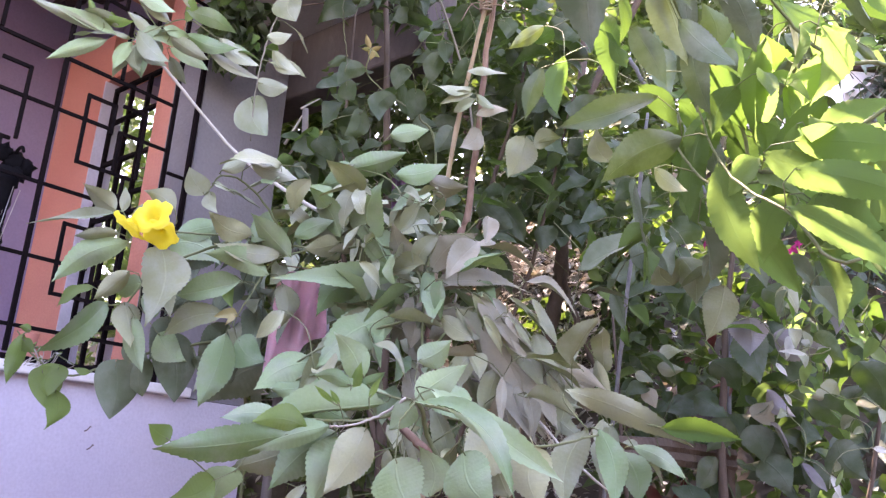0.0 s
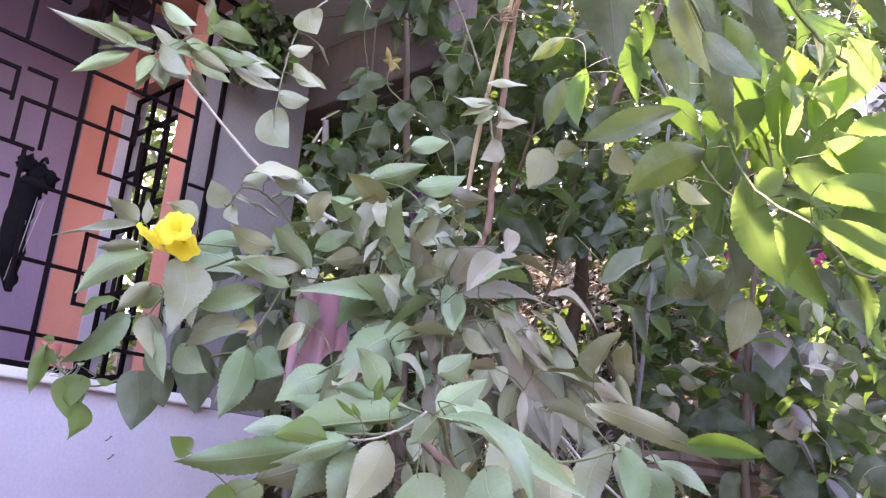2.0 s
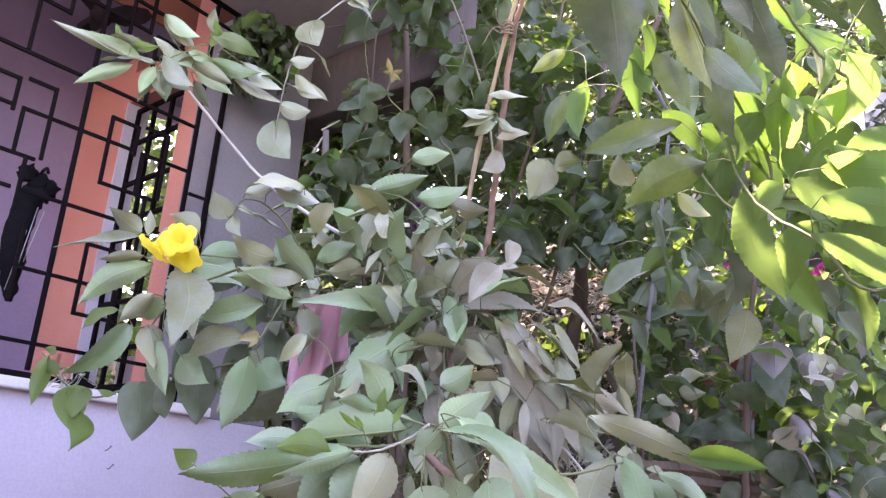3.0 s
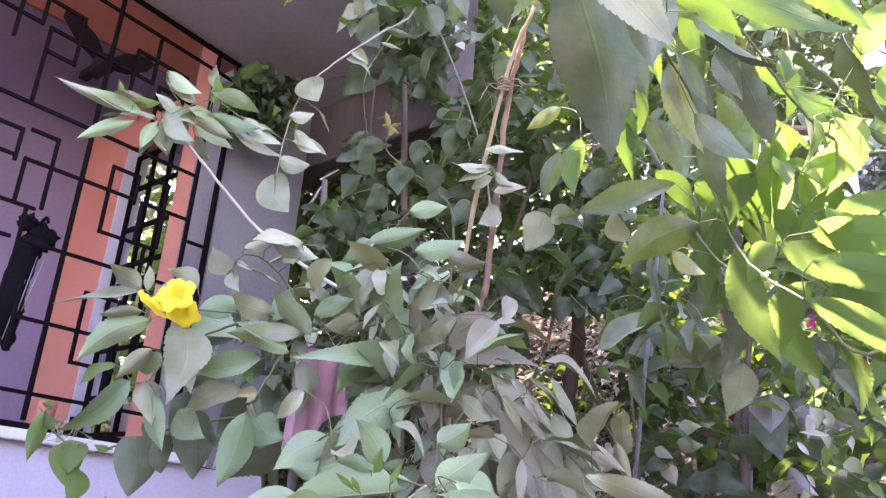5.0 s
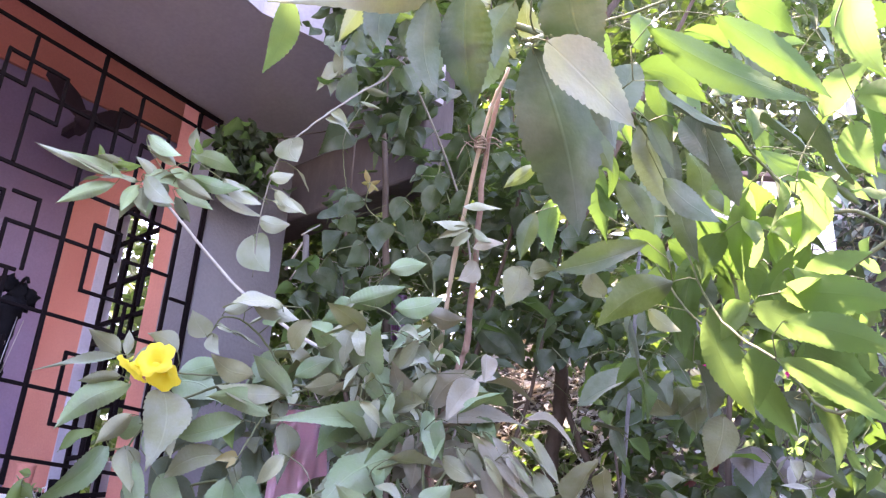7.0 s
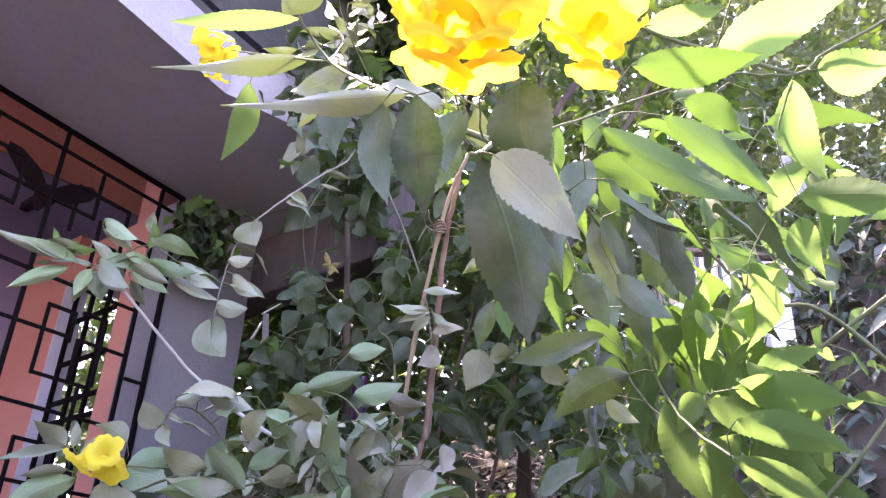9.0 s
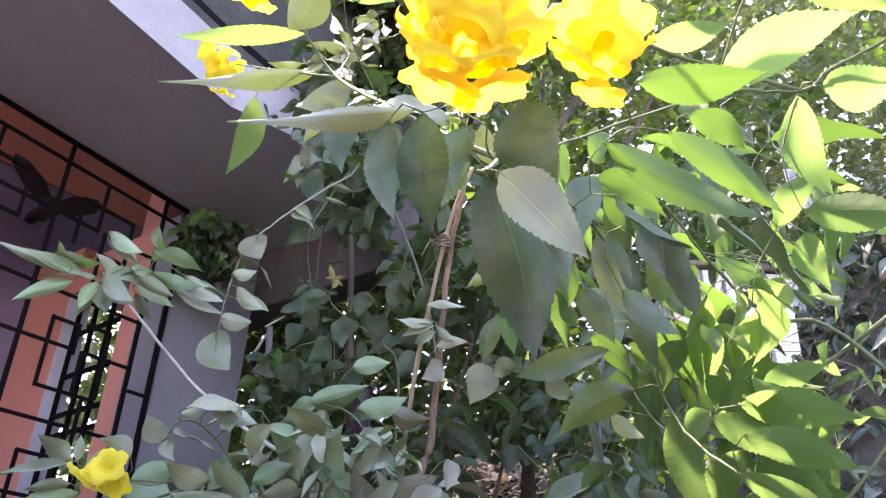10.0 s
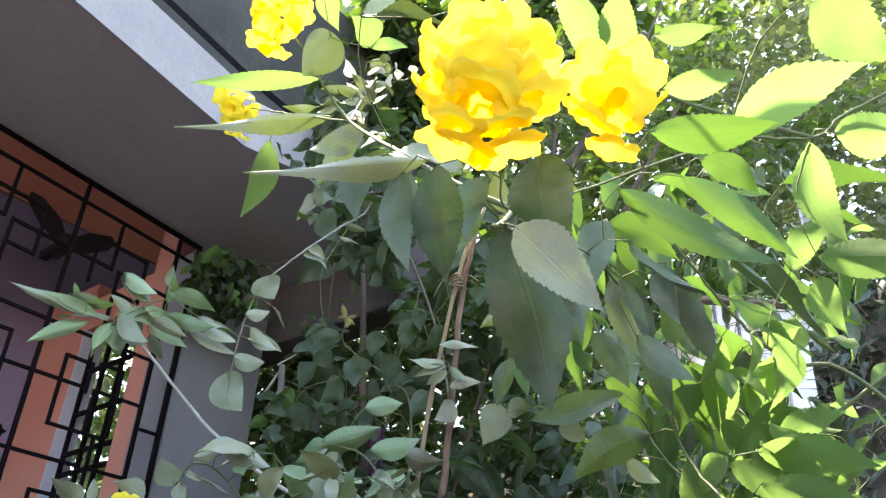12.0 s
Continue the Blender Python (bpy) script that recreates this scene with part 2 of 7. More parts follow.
def structure(name, bm, mat, label, category):
    return tagged(new(name, mesh_of(name, bm, mat)), label, category, kind="structure")


def box(bm, lo, hi, bevel=0.0):
    r = bmesh.ops.create_cube(bm, size=1.0)
    c = [(a + b) / 2 for a, b in zip(lo, hi)]
    s = [b - a for a, b in zip(lo, hi)]
    for v in r["verts"]:
        v.co = Vector([c[i] + v.co[i] * s[i] for i in range(3)])
    if bevel:
        es = list({e for v in r["verts"] for e in v.link_edges})
        bmesh.ops.bevel(bm, geom=es, offset=bevel, segments=2, affect="EDGES", profile=0.5)
    return bm


def tube(bm, pts, radii, sides=7):
    """A tapered tube through pts, with closed ends."""
    pts = [Vector(p) for p in pts]
    rings = []
    ref = Vector((0.31, 0.17, 0.93))
    for i, p in enumerate(pts):
        d = (pts[min(i + 1, len(pts) - 1)] - pts[max(i - 1, 0)]).normalized()
        a = d.cross(ref)
        if a.length < 1e-3:
            a = d.cross(Vector((1, 0, 0)))
        a.normalize()
        b = d.cross(a)
        r = radii[i] if isinstance(radii, (list, tuple)) else radii
        rings.append([bm.verts.new(p + (a * math.cos(2 * math.pi * k / sides) + b * math.sin(2 * math.pi * k / sides)) * r) for k in range(sides)])
    for u, v in zip(rings, rings[1:]):
        for k in range(sides):
            bm.faces.new((u[k], u[(k + 1) % sides], v[(k + 1) % sides], v[k]))
    bm.faces.new(rings[0][::-1])
    bm.faces.new(rings[-1])
    return bm


def curve_pts(ctrl, n=14, wob=0.0, seed=0):
    """Smooth points through the control points."""
    c = [Vector(p) for p in ctrl]
    c = [c[0] * 2 - c[1]] + c + [c[-1] * 2 - c[-2]]
    rr = random.Random(seed)
    out = []
    for i in range(1, len(c) - 2):
        for k in range(n):
            t = k / n
            p = 0.5 * ((2 * c[i]) + (c[i + 1] - c[i - 1]) * t + (2 * c[i - 1] - 5 * c[i] + 4 * c[i + 1] - c[i + 2]) * t * t + (3 * c[i] - c[i - 1] - 3 * c[i + 1] + c[i + 2]) * t ** 3)
            out.append(p + Vector((rr.uniform(-1, 1), rr.uniform(-1, 1), rr.uniform(-1, 1))) * wob)
    out.append(c[-2])
    return out


def stem(parent, ctrl, r0, r1, mat, name="branch", label="", wob=0.001, sides=7):
    ps = curve_pts(ctrl, 8, wob if mat is not red_bark else 0.0025, len(ctrl))
    n = len(ps) - 1
    return part(name, tube(bmesh.new(), ps, [r0 + (r1 - r0) * i / n for i in range(n + 1)], sides), mat, parent, label, True)


# leaf shapes: unit length along +y, unit width along x, normal +z
def leaf_mesh(name, shape, form, mat, seed, teeth=True, n=48):
    droop, fold, wave, bend, twist = form
    rr = random.Random(seed)
    bm = bmesh.new()
    uvl = bm.loops.layers.uv.new("UVMap")
    rows = []
    ph = rr.uniform(0, 6)
    for i in range(n + 1):
        t = i / n
        if shape == "lance":
            w = 3.98 * t ** 0.85 * (1 - t) ** 1.18
        elif shape == "heart":
            w = 2.28 * t ** 0.42 * (1 - t) ** 0.90
        else:
            w = 3.88 * t ** 0.72 * (1 - t) ** 1.38 if t < 0.999 else 0.0
        w = max(w, 0.015)
        bite = rr.uniform(0.025, 0.07)
        tooth = (1 - bite, 1.0, 1 + bite * 0.6)[i % 3] if teeth and 3 < i < n - 2 else 1.0
        zc = -droop * t ** 2.2 + wave * 0.6 * math.sin(ph + t * 5)
        a = twist * t + 0.12 * math.sin(ph + 3 * t)
        row = []
        for s in (-1, -0.5, 0, 0.5, 1):
            k = abs(s)
            x = s * 0.5 * w * (tooth if k == 1 else 1)
            yy = t + (0.012 if (k == 1 and i % 3 == 2 and teeth) else 0)
            if shape == "heart":
                yy -= 0.10 * k * max(0.0, 1 - t * 3.5)
            z = fold * k * w * 0.5 + wave * k * math.sin(ph * 1.7 + t * 11 + s * 2)
            x, z = x * math.cos(a) - z * math.sin(a), x * math.sin(a) + z * math.cos(a)
            row.append((bm.verts.new((x + bend * math.sin(math.pi * t), yy, zc + z)), (0.5 + 0.5 * s, t)))
        rows.append(row)
    for a, b in zip(rows, rows[1:]):
        for j in range(4):
            q = (a[j], a[j + 1], b[j + 1], b[j])
            f = bm.faces.new([v for v, _ in q])
            f.smooth = True
            for lp, (_, uv) in zip(f.loops, q):
                lp[uvl].uv = uv
    me = bpy.data.meshes.new(name)
    bm.to_mesh(me)
    bm.free()
    me.materials.append(mat)
    return me


SHAPES = {1: "ovate", 2: "heart", 3: "lance"}
leaf_store = {}
# droop, fold, waviness, sideways bend and twist of each form
LEAF_FORMS = ((0.06, 0.16, 0.018, 0.10, 0.25), (0.20, 0.26, 0.024, -0.22, -0.35), (0.34, 0.12, 0.034, 0.28, 0.5), (-0.08, 0.30, 0.018, -0.12, -0.2),
              (0.14, 0.05, 0.040, 0.20, -0.6), (0.46, 0.20, 0.022, -0.30, 0.3), (0.28, 0.32, 0.030, 0.05, 0.7), (0.10, 0.22, 0.028, -0.18, 0.4),
              (0.03, 0.10, 0.008, 0.01, 0.0), (0.15, 0.22, 0.020, -0.85, 0.2))


def leaf_variant(mat, kind, v):
    key = (mat.name, kind, v)
    if key not in leaf_store:
        leaf_store[key] = leaf_mesh("leaf", SHAPES[kind], LEAF_FORMS[v], mat, v * 7 + kind, kind != 2)
    return leaf_store[key]


def leaf_matrix(base, tip, width, normal):
    b, t = Vector(base), Vector(tip)
    y = t - b
    length = y.length
    y.normalize()
    x = y.cross(Vector(normal))
    if x.length < 1e-4:
        x = y.cross(Vector((1, 0.3, 0.2)))
    x.normalize()
    z = x.cross(y)
    m = Matrix(((x.x * width, y.x * length, z.x * length, b.x), (x.y * width, y.y * length, z.y * length, b.y), (x.z * width, y.z * length, z.z * length, b.z), (0, 0, 0, 1)))
    return m


def leaf(parent, base, tip, width, normal, mat, kind=1, form=None):
    """One leaf from its stalk's end to its tip."""
    if kind == 1 and width < 0.52 * (Vector(tip) - Vector(base)).length:
        kind = 3
    narrow = width < 0.2 * (Vector(tip) - Vector(base)).length
    ob = new("leaf", leaf_variant(mat, kind, 8 if narrow else R.randrange(8) if form is None else form))
    ob.parent = parent
    ob.matrix_basis = Matrix.Translation(-parent.location) @ leaf_matrix(base, tip, width, normal)
    return ob


def random_leaf(p, size, rr, out=None, flat=0.6):
    """Base, tip, width and normal of a leaf that hangs somewhat outwards."""
    a = rr.uniform(0, 2 * math.pi)
    d = Vector((math.cos(a), math.sin(a), rr.uniform(-1.0, 0.25)))
    if out is not None:
        d += Vector(out) * 0.8
    d.normalize()
    s = size * rr.uniform(0.6, 1.25)
    n = Vector((rr.gauss(0, flat), rr.gauss(0, flat), 1.0))
    return p, p + d * s, s * rr.uniform(0.42, 0.66), n


def thicket(name, parent, places, size, mat, rr, kind=1, out=None, n=6, flat=0.6, narrow=1.0):
    """Many leaves joined into one mesh, one at each place."""
    vs, fs, uvs = [], [], []
    prof = [0.03, 0.62, 0.95, 1.0, 0.74, 0.36, 0.02] if kind == 1 else [0.4, 0.95, 1.0, 0.86, 0.62, 0.3, 0.02]
    for p in places:
        b, t, w, nn = random_leaf(Vector(p), size, rr, out, flat)
        m = leaf_matrix(b, t, w * narrow, nn)
        droop, fold = rr.uniform(0.0, 0.3), rr.uniform(0.05, 0.25)
        o = len(vs)
        for i in range(n + 1):
            tt = i / n
            for s in (-1, 0, 1):
                vs.append(m @ Vector((s * 0.5 * prof[i], tt, -droop * tt * tt + fold * abs(s) * prof[i] * 0.5)))
        for i in range(n):
            for j in range(2):
                q = (o + i * 3 + j, o + i * 3 + j + 1, o + i * 3 + j + 4, o + i * 3 + j + 3)
                fs.append(q)
                for k in ((j, i), (j + 1, i), (j + 1, i + 1), (j, i + 1)):
                    uvs += [k[0] / 2, k[1] / n]
    me = bpy.data.meshes.new(name)
    me.from_pydata([tuple(v) for v in vs], [], fs)
    uv = me.uv_layers.new(name="UVMap")
    uv.data.foreach_set("uv", uvs)
    me.polygons.foreach_set("use_smooth", [True] * len(fs))
    me.materials.append(mat)
    ob = new(name, me)
    if parent:
        ob.parent = parent
        ob.matrix_basis = Matrix.Translation(-parent.location)
    return ob


def blob(rr, c, r, n):
    """n places in an uneven cloud round c, denser towards its shell."""
    out = []
    while len(out) < n:
        v = Vector((rr.gauss(0, 1), rr.gauss(0, 1), rr.gauss(0, 1))).normalized() * rr.uniform(0.45, 1.0) ** 0.6
        q = Vector((c[0] + v.x * r[0], c[1] + v.y * r[1], c[2] + v.z * r[2]))
        if noise.noise(q * 2.6) > -0.22:
            out.append(q)
    return out


# flowers: a trumpet with five ruffled lobes, mouth along +z
def trumpet_mesh(seed):
    rr = random.Random(seed)
    bm = bmesh.new()
    uvl = bm.loops.layers.uv.new("UVMap")
    prof = [(0.0, 0.10), (0.25, 0.13), (0.5, 0.24), (0.72, 0.40), (0.84, 0.58), (0.95, 0.85), (1.0, 1.2), (0.99, 1.45), (0.92, 1.64)]
    seg = 30
    ph = rr.uniform(0, 6)
    rings = []
    for i, (z, r) in enumerate(prof):
        k = i / (len(prof) - 1)
        ring = []
        for j in range(seg):
            a = 2 * math.pi * j / seg
            lobe = abs(math.cos(2.5 * a + ph)) ** 0.5
            rad = r * (1 - max(0, k - 0.55) * 0.80 * (1 - lobe))
            ruff = max(0, k - 0.6) * (0.24 * math.sin(5 * a + ph) + 0.20 * math.sin(11 * a + seed))
            ring.append(bm.verts.new((rad * 0.5 * math.cos(a), rad * 0.5 * math.sin(a), z + ruff * 0.5 - (0.10 * (1 - lobe) if k > 0.7 else 0))))
        rings.append(ring)
    for i, (a, b) in enumerate(zip(rings, rings[1:])):
        for j in range(seg):
            f = bm.faces.new((a[j], a[(j + 1) % seg], b[(j + 1) % seg], b[j]))
            f.smooth = True
            for lp, vv in zip(f.loops, (i, i, i + 1, i + 1)):
                lp[uvl].uv = (j / seg, vv / (len(prof) - 1))
    bm.faces.new(rings[0][::-1])
    me = bpy.data.meshes.new("flower")
    bm.to_mesh(me)
    bm.free()
    me.materials.append(petal)
    return me


trumpets = [trumpet_mesh(s) for s in range(5)]


def flower(parent, root, way, size, length=None):
    """One trumpet flower from its stalk's end, opening along way."""
    w = Vector(way).normalized()
    q = w.to_track_quat("Z", "Y")
    ob = new("flower", trumpets[R.randrange(5)])
    ob.parent = parent
    ob.matrix_basis = Matrix.Translation(-parent.location) @ Matrix.LocRotScale(Vector(root), q, Vector((size, size, length or size * 1.15)))
    return ob


def bloom(parent, centre, place, size):
    """One bloom of a hanging bunch, turned outwards and down from the bunch's centre."""
    c, p = Vector(centre), Vector(place)
    out = p - c
    view = Vector((0.42, -0.56, -0.71))
    out = (out - view * out.dot(view) * 0.8).normalized()
    w = (out * 0.75 + view * R.uniform(-0.25, 0.2) + Vector((R.uniform(-0.4, 0.4), R.uniform(-0.2, 0.2), R.uniform(-0.75, -0.05)))).normalized()
    root = p - w * size * 1.05
    flower(parent, root, w, size)
    part("stalk", tube(bmesh.new(), [c, c.lerp(root, 0.5) + Vector((0, 0, 0.006)), root], 0.0015, 5), twig, parent).location = -parent.location


# ---------------------------------------------------------------- ground
def ground_height(x, y):
    s = min(1.0, max(0.0, (y - 1.8) / 1.2))
    s = s * s * (3 - 2 * s)
    right = min(1.0, max(0.0, (x + 0.1) / 0.7))
    z = 2.7 * s + 0.30 * max(0.0, y - 3.5) + 0.6 * right * s
    z += (0.16 * noise.noise(Vector((x * 0.9, y * 0.9, 0.3))) + 0.07 * noise.noise(Vector((x * 3.1, y * 3.1, 2.0)))) * (0.15 + s)
    return z


def build_ground():
    xs = sorted(set([round(-8 + i * 0.2, 3) for i in range(81)] + [-400, -160, -80, -40, -25, -16, -11, 11, 16, 25, 40, 80, 160, 400]))
    ys = sorted(set([round(-3 + i * 0.2, 3) for i in range(61)] + [-400, -160, -60, -25, -12, -6, 12, 16, 22, 30, 45, 80, 160, 400]))
    vs = [(x, y, min(ground_height(x, y), 9.0)) for y in ys for x in xs]
    nx = len(xs)
    fs = [(j * nx + i, j * nx + i + 1, (j + 1) * nx + i + 1, (j + 1) * nx + i) for j in range(len(ys) - 1) for i in range(nx - 1)]
    me = bpy.data.meshes.new("ground")
    me.from_pydata(vs, [], fs)
    me.polygons.foreach_set("use_smooth", [True] * len(fs))
    me.materials.append(soil)
    tagged(new("ground", me), "dry brown soil rising to a steep bank behind the plants", "ground", kind="structure")


build_ground()

# ---------------------------------------------------------------- house
WX = -1.495       # face of the grille
SOFFIT = 3.13


def house():
    b = bmesh.new()
    box(b, (-1.72, -3.0, -0.1), (-1.48, 1.55, 1.69))
    structure("wall_south", b, lavender, "lavender-painted plaster wall below the barred window", "wall")
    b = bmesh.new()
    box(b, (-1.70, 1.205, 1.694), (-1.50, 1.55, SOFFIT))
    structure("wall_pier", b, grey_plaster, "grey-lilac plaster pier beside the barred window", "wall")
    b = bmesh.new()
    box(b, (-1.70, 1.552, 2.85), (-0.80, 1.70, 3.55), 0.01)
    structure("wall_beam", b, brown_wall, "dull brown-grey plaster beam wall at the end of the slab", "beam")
    b = bmesh.new()
    box(b, (-1.70, -3.0, 1.69), (-1.50, -2.10, SOFFIT))
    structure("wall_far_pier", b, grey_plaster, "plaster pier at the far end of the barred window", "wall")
    b = bmesh.new()
    box(b, (-1.74, -3.0, 1.691), (-1.445, 1.30, 1.722), 0.006)
    structure("window_sill", b, white_paint, "white-painted ledge under the black grille", "sill")
    # slab with its pale edge, a little out of level
    def soffit(y):
        return 3.112 + 0.09 * (1.187 - y)

    def slab(pts, z0, z1):
        bm = bmesh.new()
        lo = [bm.verts.new((x, y, soffit(y) + z0)) for x, y in pts]
        hi = [bm.verts.new((x, y, soffit(y) + z1)) for x, y in pts]
        bm.faces.new(lo[::-1])
        bm.faces.new(hi)
        for k in range(len(pts)):
            n = (k + 1) % len(pts)
            bm.faces.new((lo[k], lo[n], hi[n], hi[k]))
        return bm

    structure("ceiling", slab([(-1.53, -3.0), (-0.52, -3.0), (-0.905, 0.90), (-0.84, 1.10), (-0.72, 1.548), (-1.53, 1.548)], 0.012, 0.195), slab_plaster, "grey plastered underside of the projecting roof slab", "ceiling")
    structure("fascia", slab([(-0.519, -3.0), (-0.509, -3.0), (-0.892, 0.895), (-0.902, 0.895)], 0.0, 0.20), fascia_paint, "pale lilac painted edge band of the roof slab", "fascia")
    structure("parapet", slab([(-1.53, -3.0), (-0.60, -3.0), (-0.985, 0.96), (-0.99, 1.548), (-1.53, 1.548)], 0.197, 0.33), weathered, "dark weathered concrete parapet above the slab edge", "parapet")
    structure("parapet_ledge", slab([(-1.53, -3.0), (-0.63, -3.0), (-1.02, 0.96), (-1.03, 1.548), (-1.53, 1.548)], 0.331, 0.40), iron, "near-black ledge along the parapet", "ledge")
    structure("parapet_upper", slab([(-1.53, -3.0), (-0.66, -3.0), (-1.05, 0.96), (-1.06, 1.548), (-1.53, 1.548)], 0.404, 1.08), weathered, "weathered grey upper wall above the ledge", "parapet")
    b = bmesh.new()
    box(b, (-1.56, -3.0, 3.50), (-1.535, 1.548, 4.1))
    structure("wall_upper", b, grey_plaster, "plaster wall above the slab", "wall")
    # added unseen wall behind the camera; it cuts the sky's frontal fill
    b = bmesh.new()
    box(b, (-5.0, -0.12, -0.1), (5.0, 0.12, 2.5))
    b.transform(Matrix.Translation((2.6, -2.2, 0)) @ Matrix.Rotation(radians(41), 4, "Z"))
    structure("wall_garden", b, weathered, "added unseen wall behind the camera that cuts the sky's fill light", "wall")
    # veranda behind the grille
    b = bmesh.new()
    box(b, (-2.84, -3.0, 0.0), (-2.64, 1.42, 3.62))
    structure("wall_back", b, purple_paint, "purple-painted back wall of the veranda", "wall")
    b = bmesh.new()
    box(b, (-2.84, 1.424, 3.25), (-2.64, 2.4, 3.62))
    structure("wall_back_end", b, purple_paint, "purple-painted upper wall beyond the orange partition", "wall")
    b = bmesh.new()
    box(b, (-2.84, -3.0, 3.624), (-2.63, 2.4, 4.1))
    structure("wall_band", b, orange_paint, "orange-painted band above the purple wall", "wall")
    b = bmesh.new()
    x0, x1, z0, z1 = -2.25, -1.82, 1.60, 2.98
    box(b, (-2.636, 1.21, 0.0), (x0, 1.30, 3.20))
    box(b, (x1, 1.21, 0.0), (-1.702, 1.30, 4.1))
    box(b, (x0, 1.21, 0.0), (x1, 1.30, z0))
    box(b, (x0, 1.21, z1), (x1, 1.30, 3.12))
    structure("wall_orange", b, orange_paint, "orange-painted end wall with a narrow barred opening", "wall")
    b = bmesh.new()
    box(b, (x0 - 0.004, 1.204, z0 - 0.02), (x0 + 0.004, 1.298, z1))
    structure("window_reveal", b, lavender, "pale lavender reveal of the narrow opening", "reveal")
    b = bmesh.new()
    box(b, (-2.5, 1.50, 0.0), (-1.72, 1.56, 1.98), 0.01)
    structure("wall_low", b, lavender, "low pale lavender wall beyond the narrow opening", "wall")
    b = bmesh.new()
    box(b, (-2.64, -3.0, 4.1), (-1.7, 2.4, 4.2))
    structure("ceiling_veranda", b, white_paint, "white-painted veranda ceiling behind the grille", "ceiling")
    b = bmesh.new()
    box(b, (-2.64, -3.0, 1.0), (-1.722, 1.2, 1.08))
    structure("floor_veranda", b, slab_plaster, "plain cement veranda floor", "floor")


house()


def grille():
    g = thing("window_grille", (WX, 0.3, 1.722), "black-painted iron window grille of squares and hooks above the white ledge", "grille")
    h = 0.0054

    def bar(y0, z0, y1, z1, w=h):
        b = bmesh.new()
        d = w if z0 != z1 else w * 0.86
        box(b, (-d, min(y0, y1) - w - 0.3, min(z0, z1) - w - 1.722), (d, max(y0, y1) + w - 0.3, max(z0, z1) + w - 1.722), 0.0015)
        for v in b.verts:
            k = min(1.0, max(0.0, (v.co.z + 1.722 - 2.5) / 0.6))
            v.co.z += 0.08 * k * (1.187 - 0.3 - v.co.y) - 0.006 * k
        part("bar", b, iron, g)

    top, low = 3.118, 1.735
    for y in (1.187, -2.09):
        bar(y, low, y, top, 0.0078)
    for z in (top, low):
        bar(-2.07, z, 1.17, z, 0.0078)
    bar(-2.07, 3.045, 1.17, 3.045)
    for k, y in enumerate((0.728, 0.353, 1.103, -0.022, -0.397, -0.772, -1.147, -1.522)):
        bar(y, low + 0.02, y, top - 0.02, 0.0064)
    for c in (0.728, 0.353, -0.022, -0.397, -0.772, -1.147, -1.522):
        def m(o):
            return c + o
        # squares under the upper rail
        bar(m(0.152), 3.03, m(0.152), 2.872)
        bar(m(0.012), 2.872, m(0.152), 2.872)
        bar(m(0.084), 2.955, m(0.084), 2.80)
        bar(m(0.084), 2.955, m(0.270), 2.955)
        bar(m(0.270), 2.955, m(0.270), 2.80)
        bar(m(0.180), 2.80, m(0.270), 2.80)
        bar(m(0.180), 2.645, m(0.180), 2.872)
        bar(m(0.180), 2.872, m(0.362), 2.872)
        bar(m(0.012), 2.632, m(0.362), 2.632)
        # facing hooks in the middle of the bay
        bar(m(0.089), 2.335, m(0.089), 2.55)
        bar(m(0.089), 2.55, m(0.177), 2.55)
        bar(m(0.177), 2.46, m(0.177), 2.55)
        bar(m(0.012), 2.472, m(0.177), 2.472)
        bar(m(0.089), 2.335, m(0.262), 2.335)
        bar(m(0.282), 2.345, m(0.282), 2.56)
        bar(m(0.205), 2.56, m(0.282), 2.56)
        bar(m(0.205), 2.345, m(0.205), 2.47)
        bar(m(0.205), 2.472, m(0.362), 2.472)
        bar(m(0.012), 2.237, m(0.215), 2.237)
        bar(m(0.242), 2.16, m(0.242), 2.335)
        bar(m(0.242), 2.237, m(0.362), 2.237)
        # lower hooks
        bar(m(0.092), 1.93, m(0.092), 2.14)
        bar(m(0.092), 2.14, m(0.190), 2.14)
        bar(m(0.092), 1.93, m(0.222), 1.93)
        bar(m(0.012), 2.022, m(0.177), 2.022)
        bar(m(0.202), 1.86, m(0.202), 2.14)
        bar(m(0.282), 1.93, m(0.282), 2.14)
        bar(m(0.282), 2.022, m(0.362), 2.022)
        bar(m(0.012), 1.822, m(0.362), 1.822)
    bar(1.12, 2.40, 1.17, 2.40)
    # narrow grille of the end wall
    w = thing("side_grille", (-2.0, 1.25, 1.93), "black iron bars in the narrow end-wall opening", "grille")

    def wbar(x0, z0, x1, z1):
        b = bmesh.new()
        box(b, (min(x0, x1) - 0.008 + 2.0, -0.008, min(z0, z1) - 0.008 - 1.93), (max(x0, x1) + 0.008 + 2.0, 0.008, max(z0, z1) + 0.008 - 1.93), 0.0015)
        part("bar", b, iron, w)

    for x in (-2.23, -2.10, -1.97, -1.84):
        wbar(x, 1.625, x, 2.95)
    for z in (1.63, 1.80, 1.94, 2.12, 2.38, 2.46, 2.62, 2.80, 2.95):
        wbar(-2.22, z, -1.85, z)


grille()


def lump(c, r, seed, rough):
    bm = bmesh.new()
    bmesh.ops.create_icosphere(bm, subdivisions=3, radius=1.0)
    for v in bm.verts:
        k = 1 + rough * noise.noise(v.co * 2.2 + Vector((seed, 0, 0))) + rough * 0.6 * noise.noise(v.co * 6 + Vector((0, seed, 0)))
        v.co = Vector((c[0] + v.co.x * r[0] * k, c[1] + v.co.y * r[1] * k, c[2] + v.co.z * r[2] * k))
    return bm


